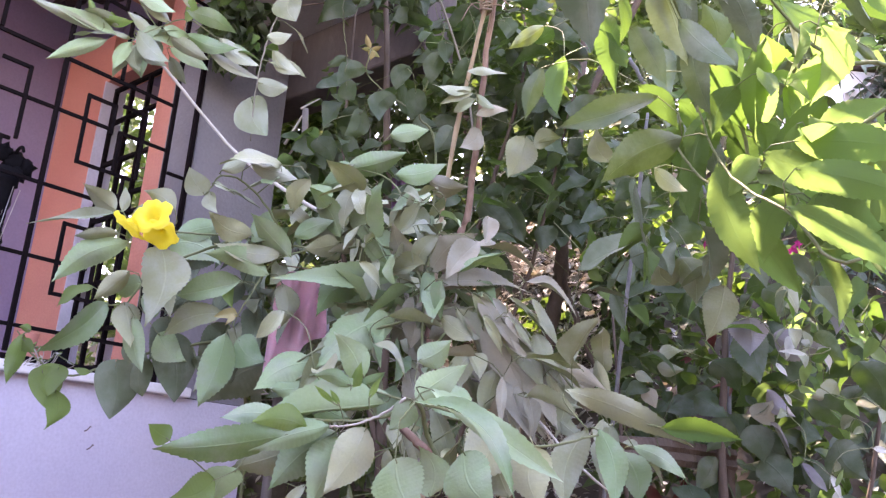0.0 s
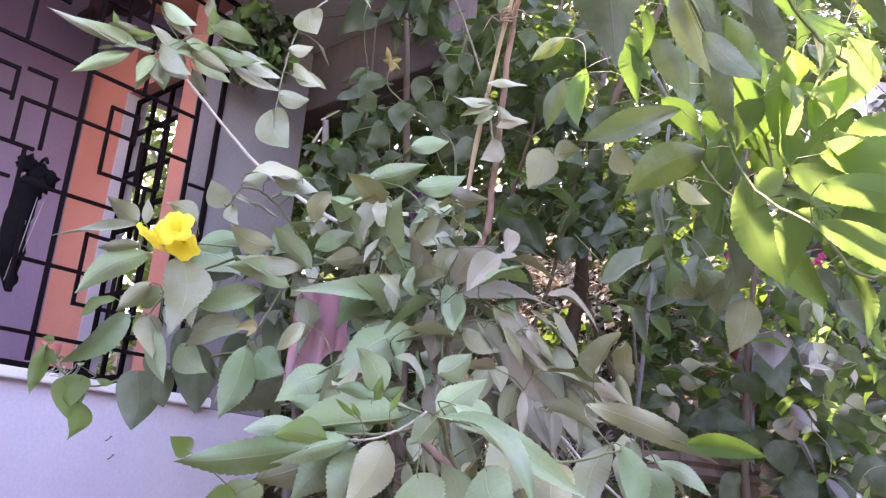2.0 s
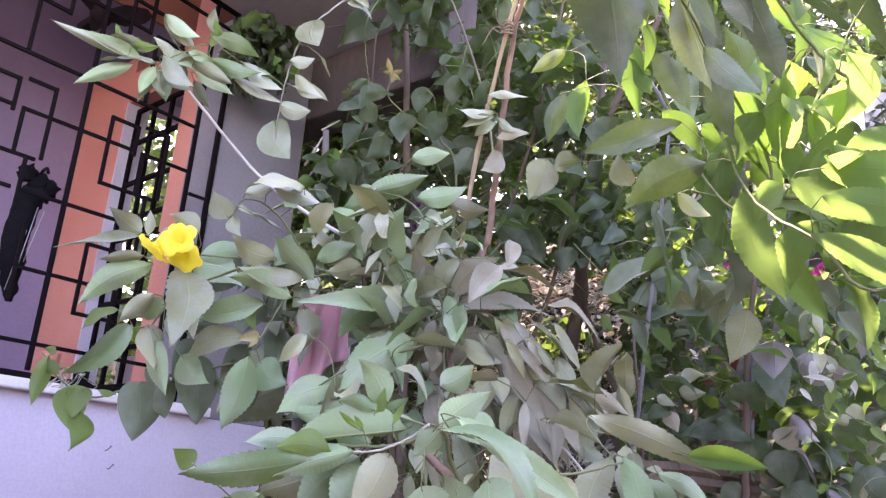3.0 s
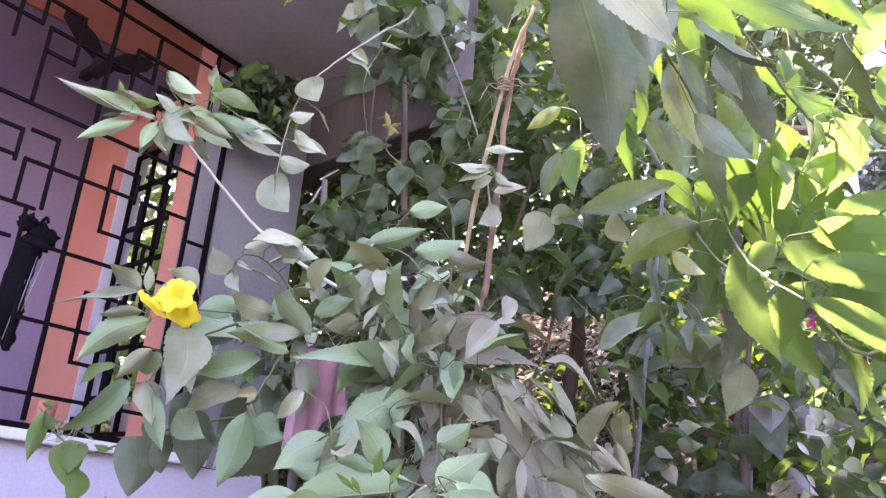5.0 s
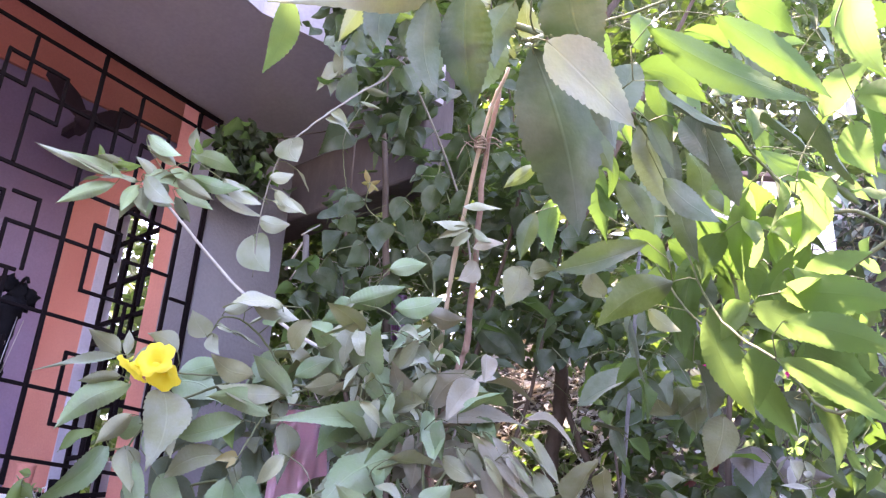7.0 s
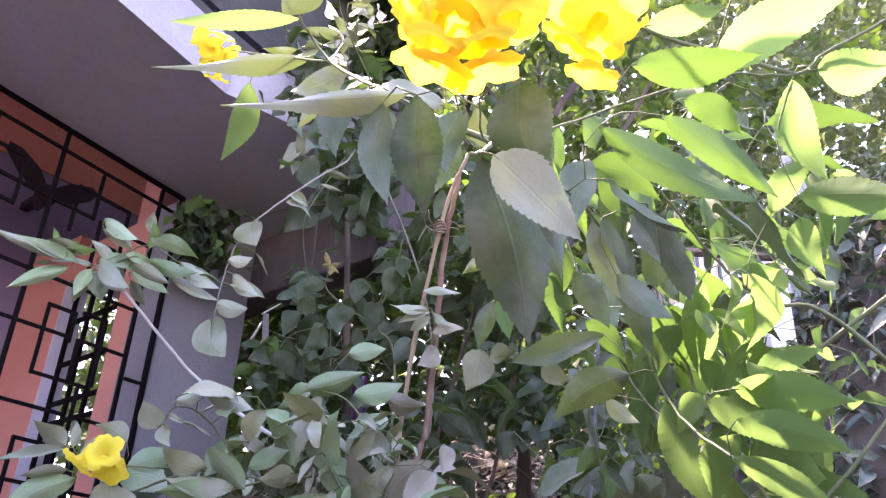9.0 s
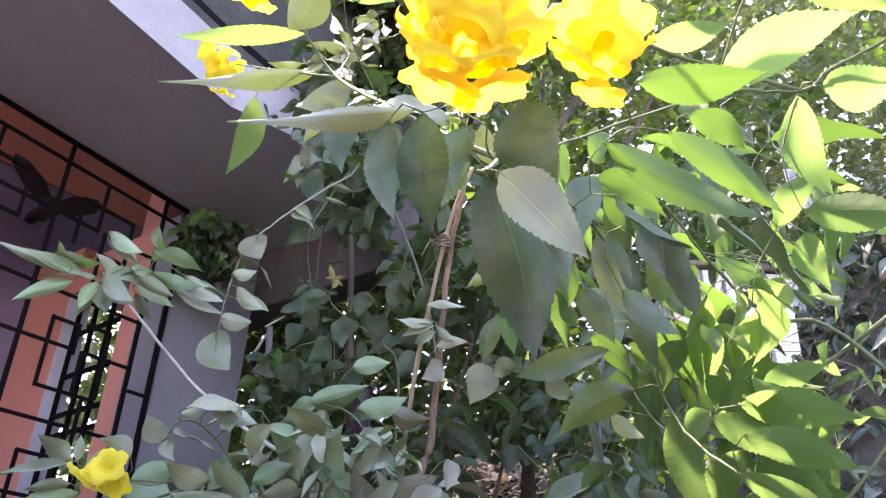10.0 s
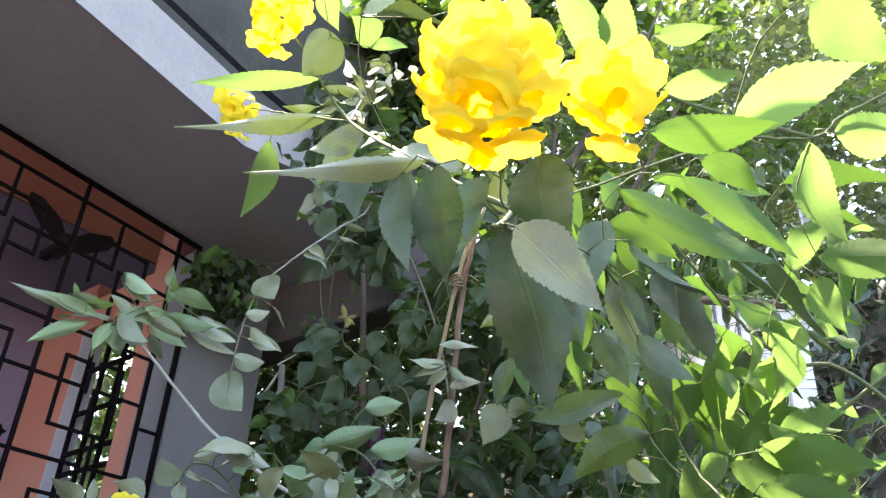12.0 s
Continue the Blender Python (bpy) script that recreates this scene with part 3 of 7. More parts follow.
def black_umbrella():
    u = thing("umbrella", (-1.56, 0.664, 1.935), "furled black umbrella hooked behind the grille bars", "umbrella")
    for k, (y, z, r) in enumerate(((-0.032, 0.375, 0.026), (0.004, 0.355, 0.030), (0.036, 0.350, 0.026), (0.012, 0.325, 0.034))):
        part("ruffle", lump((0, y, z), (0.024, r, r * 1.1), k * 3 + 1, 0.5), black_cloth, u, "bunched black fabric edge", True)
    b = bmesh.new()
    ps = curve_pts([(0.0, 0.0, 0.0), (0.0, -0.012, 0.08), (0.0, -0.022, 0.19), (0.0, -0.004, 0.33)], 6)
    tube(b, ps, [0.010 + 0.026 * min(1, i / 8) for i in range(len(ps))], 13)
    for v in b.verts:
        v.co.y += 0.012 * noise.noise(v.co * 34 + Vector((3, 1, 0)))
    part("canopy", b, black_cloth, u, "folded black fabric", True)
    for y0, z0, y1, z1 in ((-0.018, 0.06, 0.004, 0.275), (-0.002, 0.11, 0.024, 0.27), (-0.034, 0.02, -0.012, 0.20)):
        part("shaft", tube(bmesh.new(), [(0.040, y0, z0), (0.040, y1, z1)], 0.0014, 6), steel, u, "thin steel rod", True)
    part("hook", tube(bmesh.new(), curve_pts([(0, 0.0, 0.34), (0.02, 0.0, 0.385), (0.050, 0.0, 0.392), (0.066, 0.0, 0.375)], 6), 0.005, 7), black_cloth, u, "", True)


black_umbrella()


def wall_fan():
    f = thing("wall_fan", (-2.45, 1.10, 3.41), "dark three-bladed wall fan mounted high in the veranda", "fan")
    part("motor", lump((0, 0, 0), (0.05, 0.05, 0.05), 2, 0.05), fan_paint, f, "", True)
    for dy, dz, w in ((-0.22, 0.155, 0.055), (0.22, 0.12, 0.05), (-0.03, -0.09, 0.030)):
        b = bmesh.new()
        d = Vector((0, dy, dz))
        s = d.cross(Vector((1, 0, 0))).normalized() * w
        pts = [d * 0.1 - s * 0.5, d * 0.1 + s * 0.5, d * 0.4 + s, d * 0.8 + s * 0.8, d * 1.0 + s * 0.2, d * 0.92 - s * 0.5, d * 0.5 - s * 0.9]
        lo = [b.verts.new(q + Vector((-0.004 + 0.012 * i / 6, 0, 0))) for i, q in enumerate(pts)]
        hi = [b.verts.new(v.co + Vector((0.006, 0, 0))) for v in lo]
        b.faces.new(lo[::-1])
        b.faces.new(hi)
        for i in range(7):
            b.faces.new((lo[i], lo[(i + 1) % 7], hi[(i + 1) % 7], hi[i]))
        part("blade", b, fan_paint, f)
    part("bracket", box(bmesh.new(), (-0.19, -0.02, -0.02), (-0.03, 0.02, 0.02), 0.004), fan_paint, f)


wall_fan()


def cloth_sheet(name, corners, mat, label, seed, folds=0.012, category="cloth"):
    """A hanging cloth between four corners, with folds and some thickness."""
    a, b_, c, d = [Vector(p) for p in corners]
    nrm = (b_ - a).cross(d - a).normalized()
    bm = bmesh.new()
    n = 14
    rr = random.Random(seed)
    ph = rr.uniform(0, 6)
    grid = []
    for j in range(n + 1):
        row = []
        for i in range(n + 1):
            u, v = i / n, j / n
            p = (a * (1 - u) + b_ * u) * (1 - v) + (d * (1 - u) + c * u) * v
            p += nrm * folds * (math.sin(u * 13 + ph + v * 2) + 0.6 * math.sin(u * 27 + 2 * ph) * v)
            p += Vector((0, 0, 1)) * 0.006 * math.sin(u * 9 + ph) * v
            row.append(bm.verts.new(p - a))
        grid.append(row)
    for j in range(n):
        for i in range(n):
            bm.faces.new((grid[j][i], grid[j][i + 1], grid[j + 1][i + 1], grid[j + 1][i])).smooth = True
    bmesh.ops.solidify(bm, geom=bm.faces[:], thickness=0.0025)
    ob = new(name, mesh_of(name, bm, mat, True))
    ob.location = a
    return tagged(ob, label, category)


cloth_sheet("pink_towel", ((-0.352, 0.735, 1.845), (-0.313, 0.820, 1.859), (-0.327, 0.840, 1.741), (-0.373, 0.738, 1.649)), pink_cloth, "faded pink towel hanging among the leaves", 3)
cloth_sheet("red_rag", ((-0.344, 0.762, 1.661), (-0.321, 0.816, 1.689), (-0.325, 0.821, 1.636), (-0.339, 0.775, 1.619)), red_cloth, "dark red patterned rag below the pink towel", 5, 0.006)
cloth_sheet("white_rag", ((-0.391, 0.869, 1.871), (-0.389, 0.904, 1.867), (-0.407, 0.918, 1.751), (-0.409, 0.884, 1.757)), white_cloth, "pale blue-white rag behind the pink towel", 8, 0.005)
part_line = thing("wash_line", (-0.492, 0.675, 1.893), "thin cord that carries the hanging towel", "cord")
part("cord", tube(bmesh.new(), [Vector(p) - part_line.location for p in ((-0.492, 0.675, 1.893), (-0.351, 0.744, 1.859), (-0.321, 0.828, 1.863), (-0.227, 1.071, 1.927))], 0.0015, 5), twine, part_line)


def grey_pole(name, top, foot, r, label):
    t = thing(name, (foot[0], foot[1], 0), label, "pole", "garden poles")
    o = Vector((foot[0], foot[1], 0))
    tp, ft = Vector(top), Vector(foot)
    low = ft + (ft - tp) * (ft.z / (tp.z - ft.z))
    part("pole", tube(bmesh.new(), curve_pts([low - o, ft - o, tp - o], 8, 0.0012, 2), [r * 1.1] * 16 + [r * 0.8], 8), grey_rod, t, "", True)
    return t


grey_pole("garden_pole", (0.128, 1.291, 2.284), (-0.007, 1.413, 1.693), 0.0040, "slim grey-painted pole standing in the bushes")
grey_pole("garden_pole", (0.134, 1.712, 1.939), (0.107, 1.753, 1.602), 0.0048, "thin dark grey pole standing among the leaves")


def bamboo_stake():
    root = Vector((-0.24, 1.06, 0.0))
    s = thing("bamboo_stake", root, "split bamboo stake tied to the shrub's stem with twine", "stake")
    top, tie, mid = Vector((0.028, 0.920, 2.580)), Vector((-0.076, 0.964, 2.446)), Vector((-0.254, 1.072, 2.007))
    pts = [root, root.lerp(mid, 0.6) + Vector((0.01, 0, 0)), mid, tie, top]
    b = bmesh.new()
    ps = curve_pts(pts, 10, 0.0008, 3)
    tube(b, [p - root for p in ps], [0.0066 + (0.0012 if i % 6 == 0 else 0) - 0.00007 * i for i in range(len(ps))], 8)
    part("cane", b, cane, s, "pale split cane", True)
    b = bmesh.new()
    for k in range(5):
        c = tie - root + Vector((0, 0, -0.012 + 0.006 * k))
        tube(b, [c + Vector((0.0125 * math.cos(a), 0.0125 * math.sin(a), 0.003 * math.sin(a * 2 + k))) for a in [2 * math.pi * i / 10 for i in range(11)]], 0.0022, 5)
    for k in range(13):
        a = k * 0.9
        c = tie - root
        tube(b, curve_pts([c, c + Vector((0.03 * math.cos(a), 0.03 * math.sin(a), 0.008)), c + Vector((0.05 * math.cos(a + .3), 0.05 * math.sin(a + .3), -0.006 + 0.035 * math.sin(a * 3)))], 4), 0.0011, 5)
    part("tie", b, twine, s, "knotted brown twine", True)


bamboo_stake()


def plank_rack():
    r = thing("plank_rack", (-0.015, 1.536, 1.544), "weathered reddish-brown planks on two short posts", "rack")
    o = r.location.copy()
    for p, q in (((-0.077, 1.441, 1.597), (0.136, 1.711, 1.592)), ((-0.067, 1.449, 1.567), (0.135, 1.712, 1.567))):
        a, b_ = Vector(p), Vector(q)
        bm = bmesh.new()
        tube(bm, [a - o, a.lerp(b_, 0.5) - o + Vector((0, 0, 0.006)), b_ - o], [0.016, 0.018, 0.015], 6)
        part("plank", bm, bark, r)
    for p in ((-0.060, 1.476, 1.576), (0.119, 1.705, 1.579)):
        a = Vector(p)
        part("post", tube(bmesh.new(), [a - o, Vector((a.x, a.y, 0)) - o], 0.02, 6), bark, r)


plank_rack()


def wooden_post():
    """A weathered post beside the house corner."""
    w = thing("wooden_post", ((-1.015, 1.297, 2.381))[:2] + (0.0,), "weathered dark grey wooden post beside the house corner", "post")
    o = w.location.copy()
    top, low = Vector((-0.974, 1.235, 2.550)), Vector((-1.028, 1.309, 2.331))
    b = bmesh.new()
    tube(b, [Vector((low.x, low.y, -0.05)) - o, low - o, top - o], [0.016, 0.013, 0.010], 8)
    for v in b.verts:
        v.co += Vector((1, 1, 0)) * 0.004 * noise.noise(v.co * 30)
    part("post", b, bleached_wood, w, "", True)
    for p, q, r in (((-1.080, 1.255, 2.463), (-0.991, 1.239, 2.530), 0.005), ((-1.075, 1.274, 2.434), (-0.995, 1.259, 2.488), 0.0035), ((-0.982, 1.224, 2.546), (-0.969, 1.280, 2.599), 0.003)):
        part("stick", tube(bmesh.new(), [Vector(p) - o, Vector(p).lerp(Vector(q), 0.5) - o + Vector((0, 0.003, 0.003)), Vector(q) - o], [r, r * 0.9, r * 0.6], 6), pale_twig, w, "bleached dead stick", True)


wooden_post()
cloth_sheet("striped_rag", ((-0.686, 1.340, 2.331), (-0.653, 1.371, 2.332), (-0.678, 1.409, 2.208), (-0.710, 1.377, 2.210)), rag_cloth, "purple and maroon rag hanging behind the shrub", 11, 0.008)


cloth_sheet("plastic_sheet", ((0.276, 2.481, 3.342), (0.334, 2.522, 3.352), (0.326, 2.602, 3.227), (0.254, 2.559, 3.204)), white_cloth, "crumpled bluish-white plastic sheet caught in the scrub", 17, 0.02, "sheet")


def small_house():
    """A pale house corner on the bank, seen between the leaves."""
    h = thing("small_house", (0.0, 0.0, 0.0), "pale pinkish rendered house corner with a white pillar on the bank", "house")
    q = Matrix(((0.755, -0.656, 0, 0.92 - 0.755 * 0.11), (0.656, 0.755, 0, -0.27 - 0.656 * 0.11), (0, 0, 1, 0), (0, 0, 0, 1)))

    def piece(name, lo, hi, mat, label="", bevel=0.006):
        b = box(bmesh.new(), lo, hi, bevel)
        b.transform(q)
        return part(name, b, mat, h, label)

    piece("wall", (1.16, 2.98, 2.88), (2.05, 3.7, 3.16), rendered)
    piece("beam", (1.48, 2.90, 2.80), (2.1, 2.98, 2.876), roof_tin, "brown timber beam")
    piece("roof", (1.14, 2.95, 3.164), (2.1, 3.8, 3.185), roof_tin, "brown sheet roof")
    piece("pillar", (1.388, 2.70, 1.2), (1.482, 2.77, 2.95), whitewash, "white-painted pillar")
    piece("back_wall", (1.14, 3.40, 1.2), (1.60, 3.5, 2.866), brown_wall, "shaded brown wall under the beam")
    for k in range(3):
        piece("slat", (1.25 + 0.045 * k, 2.966, 2.89), (1.260 + 0.045 * k, 2.978, 3.15), grey_rod, "thin grey upright slat", 0.002)


small_house()


def sill_clutter():
    for name, y, r, hgt, mat, label in (("clay_cup", 0.83, 0.026, 0.10, orange_paint, "small terracotta cup on the white ledge"), ("black_tin", 0.93, 0.022, 0.07, black_cloth, "small black tin on the white ledge")):
        b = bmesh.new()
        prof = [(0.0, 0.8), (0.1, 0.9), (0.6, 1.0), (0.95, 1.08), (1.0, 1.08), (0.98, 0.95), (0.3, 0.8)]
        rings = [[b.verts.new((r * k * math.cos(2 * math.pi * j / 14), r * k * math.sin(2 * math.pi * j / 14), hgt * z)) for j in range(14)] for z, k in prof]
        for u, v in zip(rings, rings[1:]):
            for j in range(14):
                b.faces.new((u[j], u[(j + 1) % 14], v[(j + 1) % 14], v[j]))
        b.faces.new(rings[0][::-1])
        b.faces.new(rings[-1])
        ob = new(name, mesh_of(name, b, mat, True))
        ob.location = (-1.60, y, 1.722)
        tagged(ob, label, name.split("_")[1])


sill_clutter()


def wall_nail(y, z):
    """A short bent nail in the wall below the ledge."""
    b = bmesh.new()
    tube(b, curve_pts([(-0.02, 0, 0), (0.006, 0, 0), (0.012, 0.004, 0.006), (0.013, 0.008, 0.012)], 4), 0.0016, 6)
    tube(b, [(0.013, 0.008, 0.011), (0.0132, 0.009, 0.0135)], 0.003, 8)
    ob = new("wall_nail", mesh_of("wall_nail", b, roof_tin, True))
    ob.location = (-1.48, y, z)
    tagged(ob, "small rusty nail bent upwards in the lavender wall", "nail", "wall nails")


wall_nail(0.989, 1.559)
wall_nail(1.006, 1.509)


# ---------------------------------------------------------------- plants: roots and boughs
shrub = thing("flowering_shrub", (-0.25, 1.02, 0.0), "dusty green flowering shrub with toothed leaves tied to a cane", "shrub")
tall_shrub = thing("tall_shrub", (0.95, 1.05, 0.0), "tall flowering shrub with sunlit leaves and yellow trumpet clusters", "shrub")
creeper = thing("creeper", (-0.75, 1.35, 0.0), "arching creeper shoot with pale heart-shaped leaves", "creeper")
sill_vine = thing("sill_vine", (-0.72, 1.0, 0.0), "light green vine trailing along the window ledge", "vine")

bough_points = {}


def bough(parent, ctrl, r0, r1, mat, name="branch", label=""):
    """A bough through world points, kept for the leaf stalks."""
    o = parent.location
    ob = stem(parent, [Vector(p) - o for p in ctrl], r0, r1, mat, name, label)
    bough_points.setdefault(parent.name, []).extend((q, ob) for q in curve_pts(ctrl, 16))
    return ob


bough(shrub, [(-0.25, 1.02, -0.05), (-0.2, 1.0, 0.7), (-0.186, 1.093, 1.435), (-0.236, 1.035, 1.670), (-0.229, 1.083, 1.930), (-0.204, 1.108, 2.088), (-0.106, 1.017, 2.417), (-0.024, 0.956, 2.564)], 0.0135, 0.0052, red_bark, "trunk", "reddish-brown peeling trunk")
bough(shrub, [(-0.236, 1.035, 1.670), (-0.223, 0.891, 1.928), (-0.313, 0.772, 1.974), (-0.529, 0.716, 2.121), (-0.589, 0.569, 2.257), (-0.611, 0.495, 2.309)], 0.0050, 0.0026, pale_twig, "branch", "pale bare twig")
bough(shrub, [(-0.589, 0.492, 2.309), (-0.572, 0.522, 2.336), (-0.545, 0.565, 2.367), (-0.528, 0.631, 2.349)], 0.0016, 0.0011, twig)
bough(shrub, [(-0.048, 0.921, 1.457), (-0.088, 0.867, 1.683), (-0.108, 0.865, 1.829), (-0.157, 0.826, 1.890), (-0.258, 0.736, 1.879), (-0.346, 0.635, 1.885), (-0.429, 0.547, 1.883), (-0.476, 0.462, 1.882)], 0.0030, 0.0015, twig)
bough(shrub, [(-0.346, 0.635, 1.885), (-0.435, 0.592, 1.853), (-0.484, 0.547, 1.815), (-0.493, 0.514, 1.750), (-0.501, 0.482, 1.739)], 0.0028, 0.0015, twig)
bough(shrub, [(-0.258, 0.736, 1.879), (-0.300, 0.694, 1.857), (-0.321, 0.677, 1.829), (-0.343, 0.644, 1.739)], 0.0022, 0.0015, twig)
bough(shrub, [(-0.292, 0.711, 1.877), (-0.321, 0.628, 1.967), (-0.349, 0.576, 1.987), (-0.364, 0.557, 1.946)], 0.0022, 0.0015, twig)
bough(shrub, [(0.123, 0.738, 1.445), (0.115, 0.664, 1.532), (0.136, 0.611, 1.576), (0.108, 0.588, 1.559), (0.049, 0.572, 1.549), (-0.007, 0.540, 1.548)], 0.0039, 0.0019, twig)
bough(shrub, [(0.136, 0.611, 1.576), (0.071, 0.589, 1.593), (0.060, 0.574, 1.615)], 0.0017, 0.0014, twig)
bough(shrub, [(-0.088, 0.867, 1.683), (-0.042, 0.913, 1.771), (0.023, 0.962, 1.775), (0.072, 0.983, 1.725), (0.225, 0.919, 1.608), (0.370, 0.853, 1.571)], 0.0033, 0.0016, twig)
bough(shrub, [(-0.087, 0.849, 1.761), (-0.165, 0.783, 1.723), (-0.221, 0.732, 1.687), (-0.278, 0.675, 1.621)], 0.0028, 0.0015, twig)
bough(shrub, [(0.174, 0.579, 1.572), (0.230, 0.627, 1.559), (0.311, 0.626, 1.526), (0.305, 0.798, 1.555)], 0.0028, 0.0015, twig)
bough(shrub, [(-0.162, 0.962, 1.892), (-0.257, 0.928, 2.065), (-0.323, 0.856, 2.097)], 0.0022, 0.0015, twig)
bough(shrub, [(-0.095, 0.860, 1.683), (0.056, 0.927, 1.629), (0.227, 0.870, 1.520), (0.277, 0.900, 1.475)], 0.0028, 0.0015, pale_twig)
bough(shrub, [(-0.16, 1.0, 1.1), (0.105, 0.803, 1.433), (0.064, 0.739, 1.509), (-0.000, 0.701, 1.571)], 0.010, 0.006, red_bark, "branch", "reddish-brown branch")
bough(creeper, [(-0.75, 1.35, -0.05), (-0.62, 1.40, 1.2), (-0.45, 1.42, 2.3), (-0.379, 1.043, 2.782), (-0.362, 0.918, 2.696), (-0.381, 0.788, 2.549), (-0.414, 0.706, 2.430), (-0.446, 0.697, 2.349), (-0.477, 0.707, 2.258), (-0.510, 0.735, 2.149)], 0.0040, 0.0011, grey_twig, "shoot")
bough(creeper, [(-0.62, 1.40, 1.2), (-0.428, 1.240, 2.199), (-0.409, 1.140, 2.356), (-0.348, 1.120, 2.468), (-0.304, 1.096, 2.550)], 0.004, 0.0013, twig, "shoot")
bough(creeper, [(-0.409, 1.140, 2.356), (-0.440, 1.064, 2.377), (-0.452, 0.994, 2.410), (-0.426, 0.973, 2.453)], 0.0022, 0.0012, twig, "shoot")
bough(creeper, [(-0.50, 1.08, 2.90), (-0.419, 0.878, 2.567), (-0.445, 0.897, 2.496), (-0.457, 0.921, 2.452), (-0.465, 0.941, 2.417)], 0.0012, 0.0008, twig, "shoot")
bough(shrub, [(-0.167, 1.061, 2.210), (-0.133, 1.026, 2.267), (-0.120, 1.001, 2.279)], 0.0022, 0.0014, twig)
bough(sill_vine, [(-0.72, 1.0, -0.05), (-0.66, 0.95, 1.3), (-0.499, 0.771, 1.685), (-0.571, 0.661, 1.692), (-0.616, 0.590, 1.661), (-0.660, 0.513, 1.624), (-0.684, 0.454, 1.652), (-0.694, 0.419, 1.694)], 0.004, 0.0012, twig, "shoot")
bough(tall_shrub, [(0.95, 1.05, -0.05), (1.02, 1.10, 1.2), (0.98, 0.95, 2.2), (0.929, 0.631, 2.255), (0.825, 0.561, 2.220), (0.782, 0.540, 2.186), (0.710, 0.470, 2.170), (0.600, 0.355, 2.087), (0.558, 0.265, 2.024), (0.590, 0.201, 2.022)], 0.0029, 0.0009, twig, "stem")
bough(tall_shrub, [(0.98, 0.95, 2.2), (0.552, 0.890, 1.936), (0.476, 0.886, 2.021), (0.450, 0.757, 2.134), (0.461, 0.616, 2.162), (0.615, 0.195, 1.956)], 0.0035, 0.0012, twig)
bough(tall_shrub, [(1.0, 1.08, 1.6), (0.720, 0.907, 2.009), (0.624, 0.862, 2.064), (0.569, 0.815, 2.130), (0.541, 0.704, 2.201)], 0.0035, 0.0019, twig)
bough(tall_shrub, [(1.0, 1.08, 1.4), (0.576, 0.911, 1.875), (0.419, 0.945, 1.942), (0.327, 0.975, 2.068), (0.279, 0.939, 2.225), (0.251, 0.915, 2.350)], 0.0028, 0.0014, twig)
bough(tall_shrub, [(0.98, 0.95, 2.2), (0.674, 0.809, 1.782), (0.578, 0.769, 1.828), (0.460, 0.852, 1.949), (0.403, 0.856, 2.142)], 0.0028, 0.0014, twig)
bough(tall_shrub, [(0.241, 0.993, 2.243), (0.267, 1.047, 2.167), (0.304, 1.082, 2.076), (0.371, 1.042, 1.953)], 0.0040, 0.0030, grey_rod, "branch", "dry grey stalk")
bough(tall_shrub, [(0.782, 0.540, 2.186), (0.652, 0.450, 2.250), (0.642, 0.372, 2.251), (0.604, 0.349, 2.255)], 0.0028, 0.0015, twig)
bough(tall_shrub, [(0.558, 0.265, 2.024), (0.437, 0.277, 2.131), (0.124, 0.424, 2.445), (0.086, 0.370, 2.529), (0.088, 0.310, 2.570)], 0.0035, 0.0015, twig)
bough(tall_shrub, [(0.124, 0.424, 2.445), (-0.075, 0.431, 2.563), (-0.191, 0.433, 2.634)], 0.0021, 0.0012, twig)
bough(tall_shrub, [(0.124, 0.424, 2.445), (0.050, 0.498, 2.554), (-0.007, 0.566, 2.667), (0.033, 0.565, 2.718)], 0.0018, 0.0010, twig)
bough(tall_shrub, [(0.558, 0.265, 2.024), (0.597, 0.197, 1.960), (0.608, 0.166, 1.937)], 0.0028, 0.0015, twig)
for q, size in (((0.649, 0.045, 1.999), 0.050), ((0.683, 0.053, 1.997), 0.052), ((0.699, 0.086, 2.002), 0.050), ((0.642, 0.050, 1.965), 0.048), ((0.680, 0.056, 1.959), 0.052), ((0.698, 0.087, 1.967), 0.050), ((0.649, 0.068, 1.938), 0.048), ((0.674, 0.094, 1.941), 0.047), ((0.673, 0.059, 2.029), 0.050), ((0.691, 0.080, 2.041), 0.046), ((0.663, 0.048, 1.940), 0.038), ((0.689, 0.069, 1.942), 0.038), ((0.693, 0.042, 1.972), 0.040), ((0.656, 0.035, 1.970), 0.036), ((0.705, 0.074, 1.972), 0.036)):
    bloom(tall_shrub, (0.650, 0.097, 2.022), q, size * 0.80)
for q, size in (((0.711, 0.160, 2.036), 0.050), ((0.734, 0.187, 2.046), 0.050), ((0.700, 0.172, 2.009), 0.045), ((0.729, 0.202, 2.021), 0.045), ((0.725, 0.168, 2.011), 0.048), ((0.705, 0.196, 1.991), 0.036)):
    bloom(tall_shrub, (0.703, 0.209, 2.063), q, size * 0.80)
for q in ((-0.213, 0.381, 2.645), (-0.195, 0.417, 2.657), (-0.206, 0.403, 2.622), (-0.194, 0.440, 2.626), (-0.214, 0.419, 2.602), (-0.226, 0.443, 2.587)):
    bloom(tall_shrub, (-0.221, 0.433, 2.650), q, 0.033)
for q in ((0.074, 0.237, 2.584), (0.108, 0.258, 2.588), (0.109, 0.301, 2.593), (0.085, 0.257, 2.554), (0.098, 0.292, 2.560), (0.059, 0.271, 2.538), (0.060, 0.299, 2.537), (0.121, 0.271, 2.620)):
    bloom(tall_shrub, (0.069, 0.289, 2.602), q, 0.036)
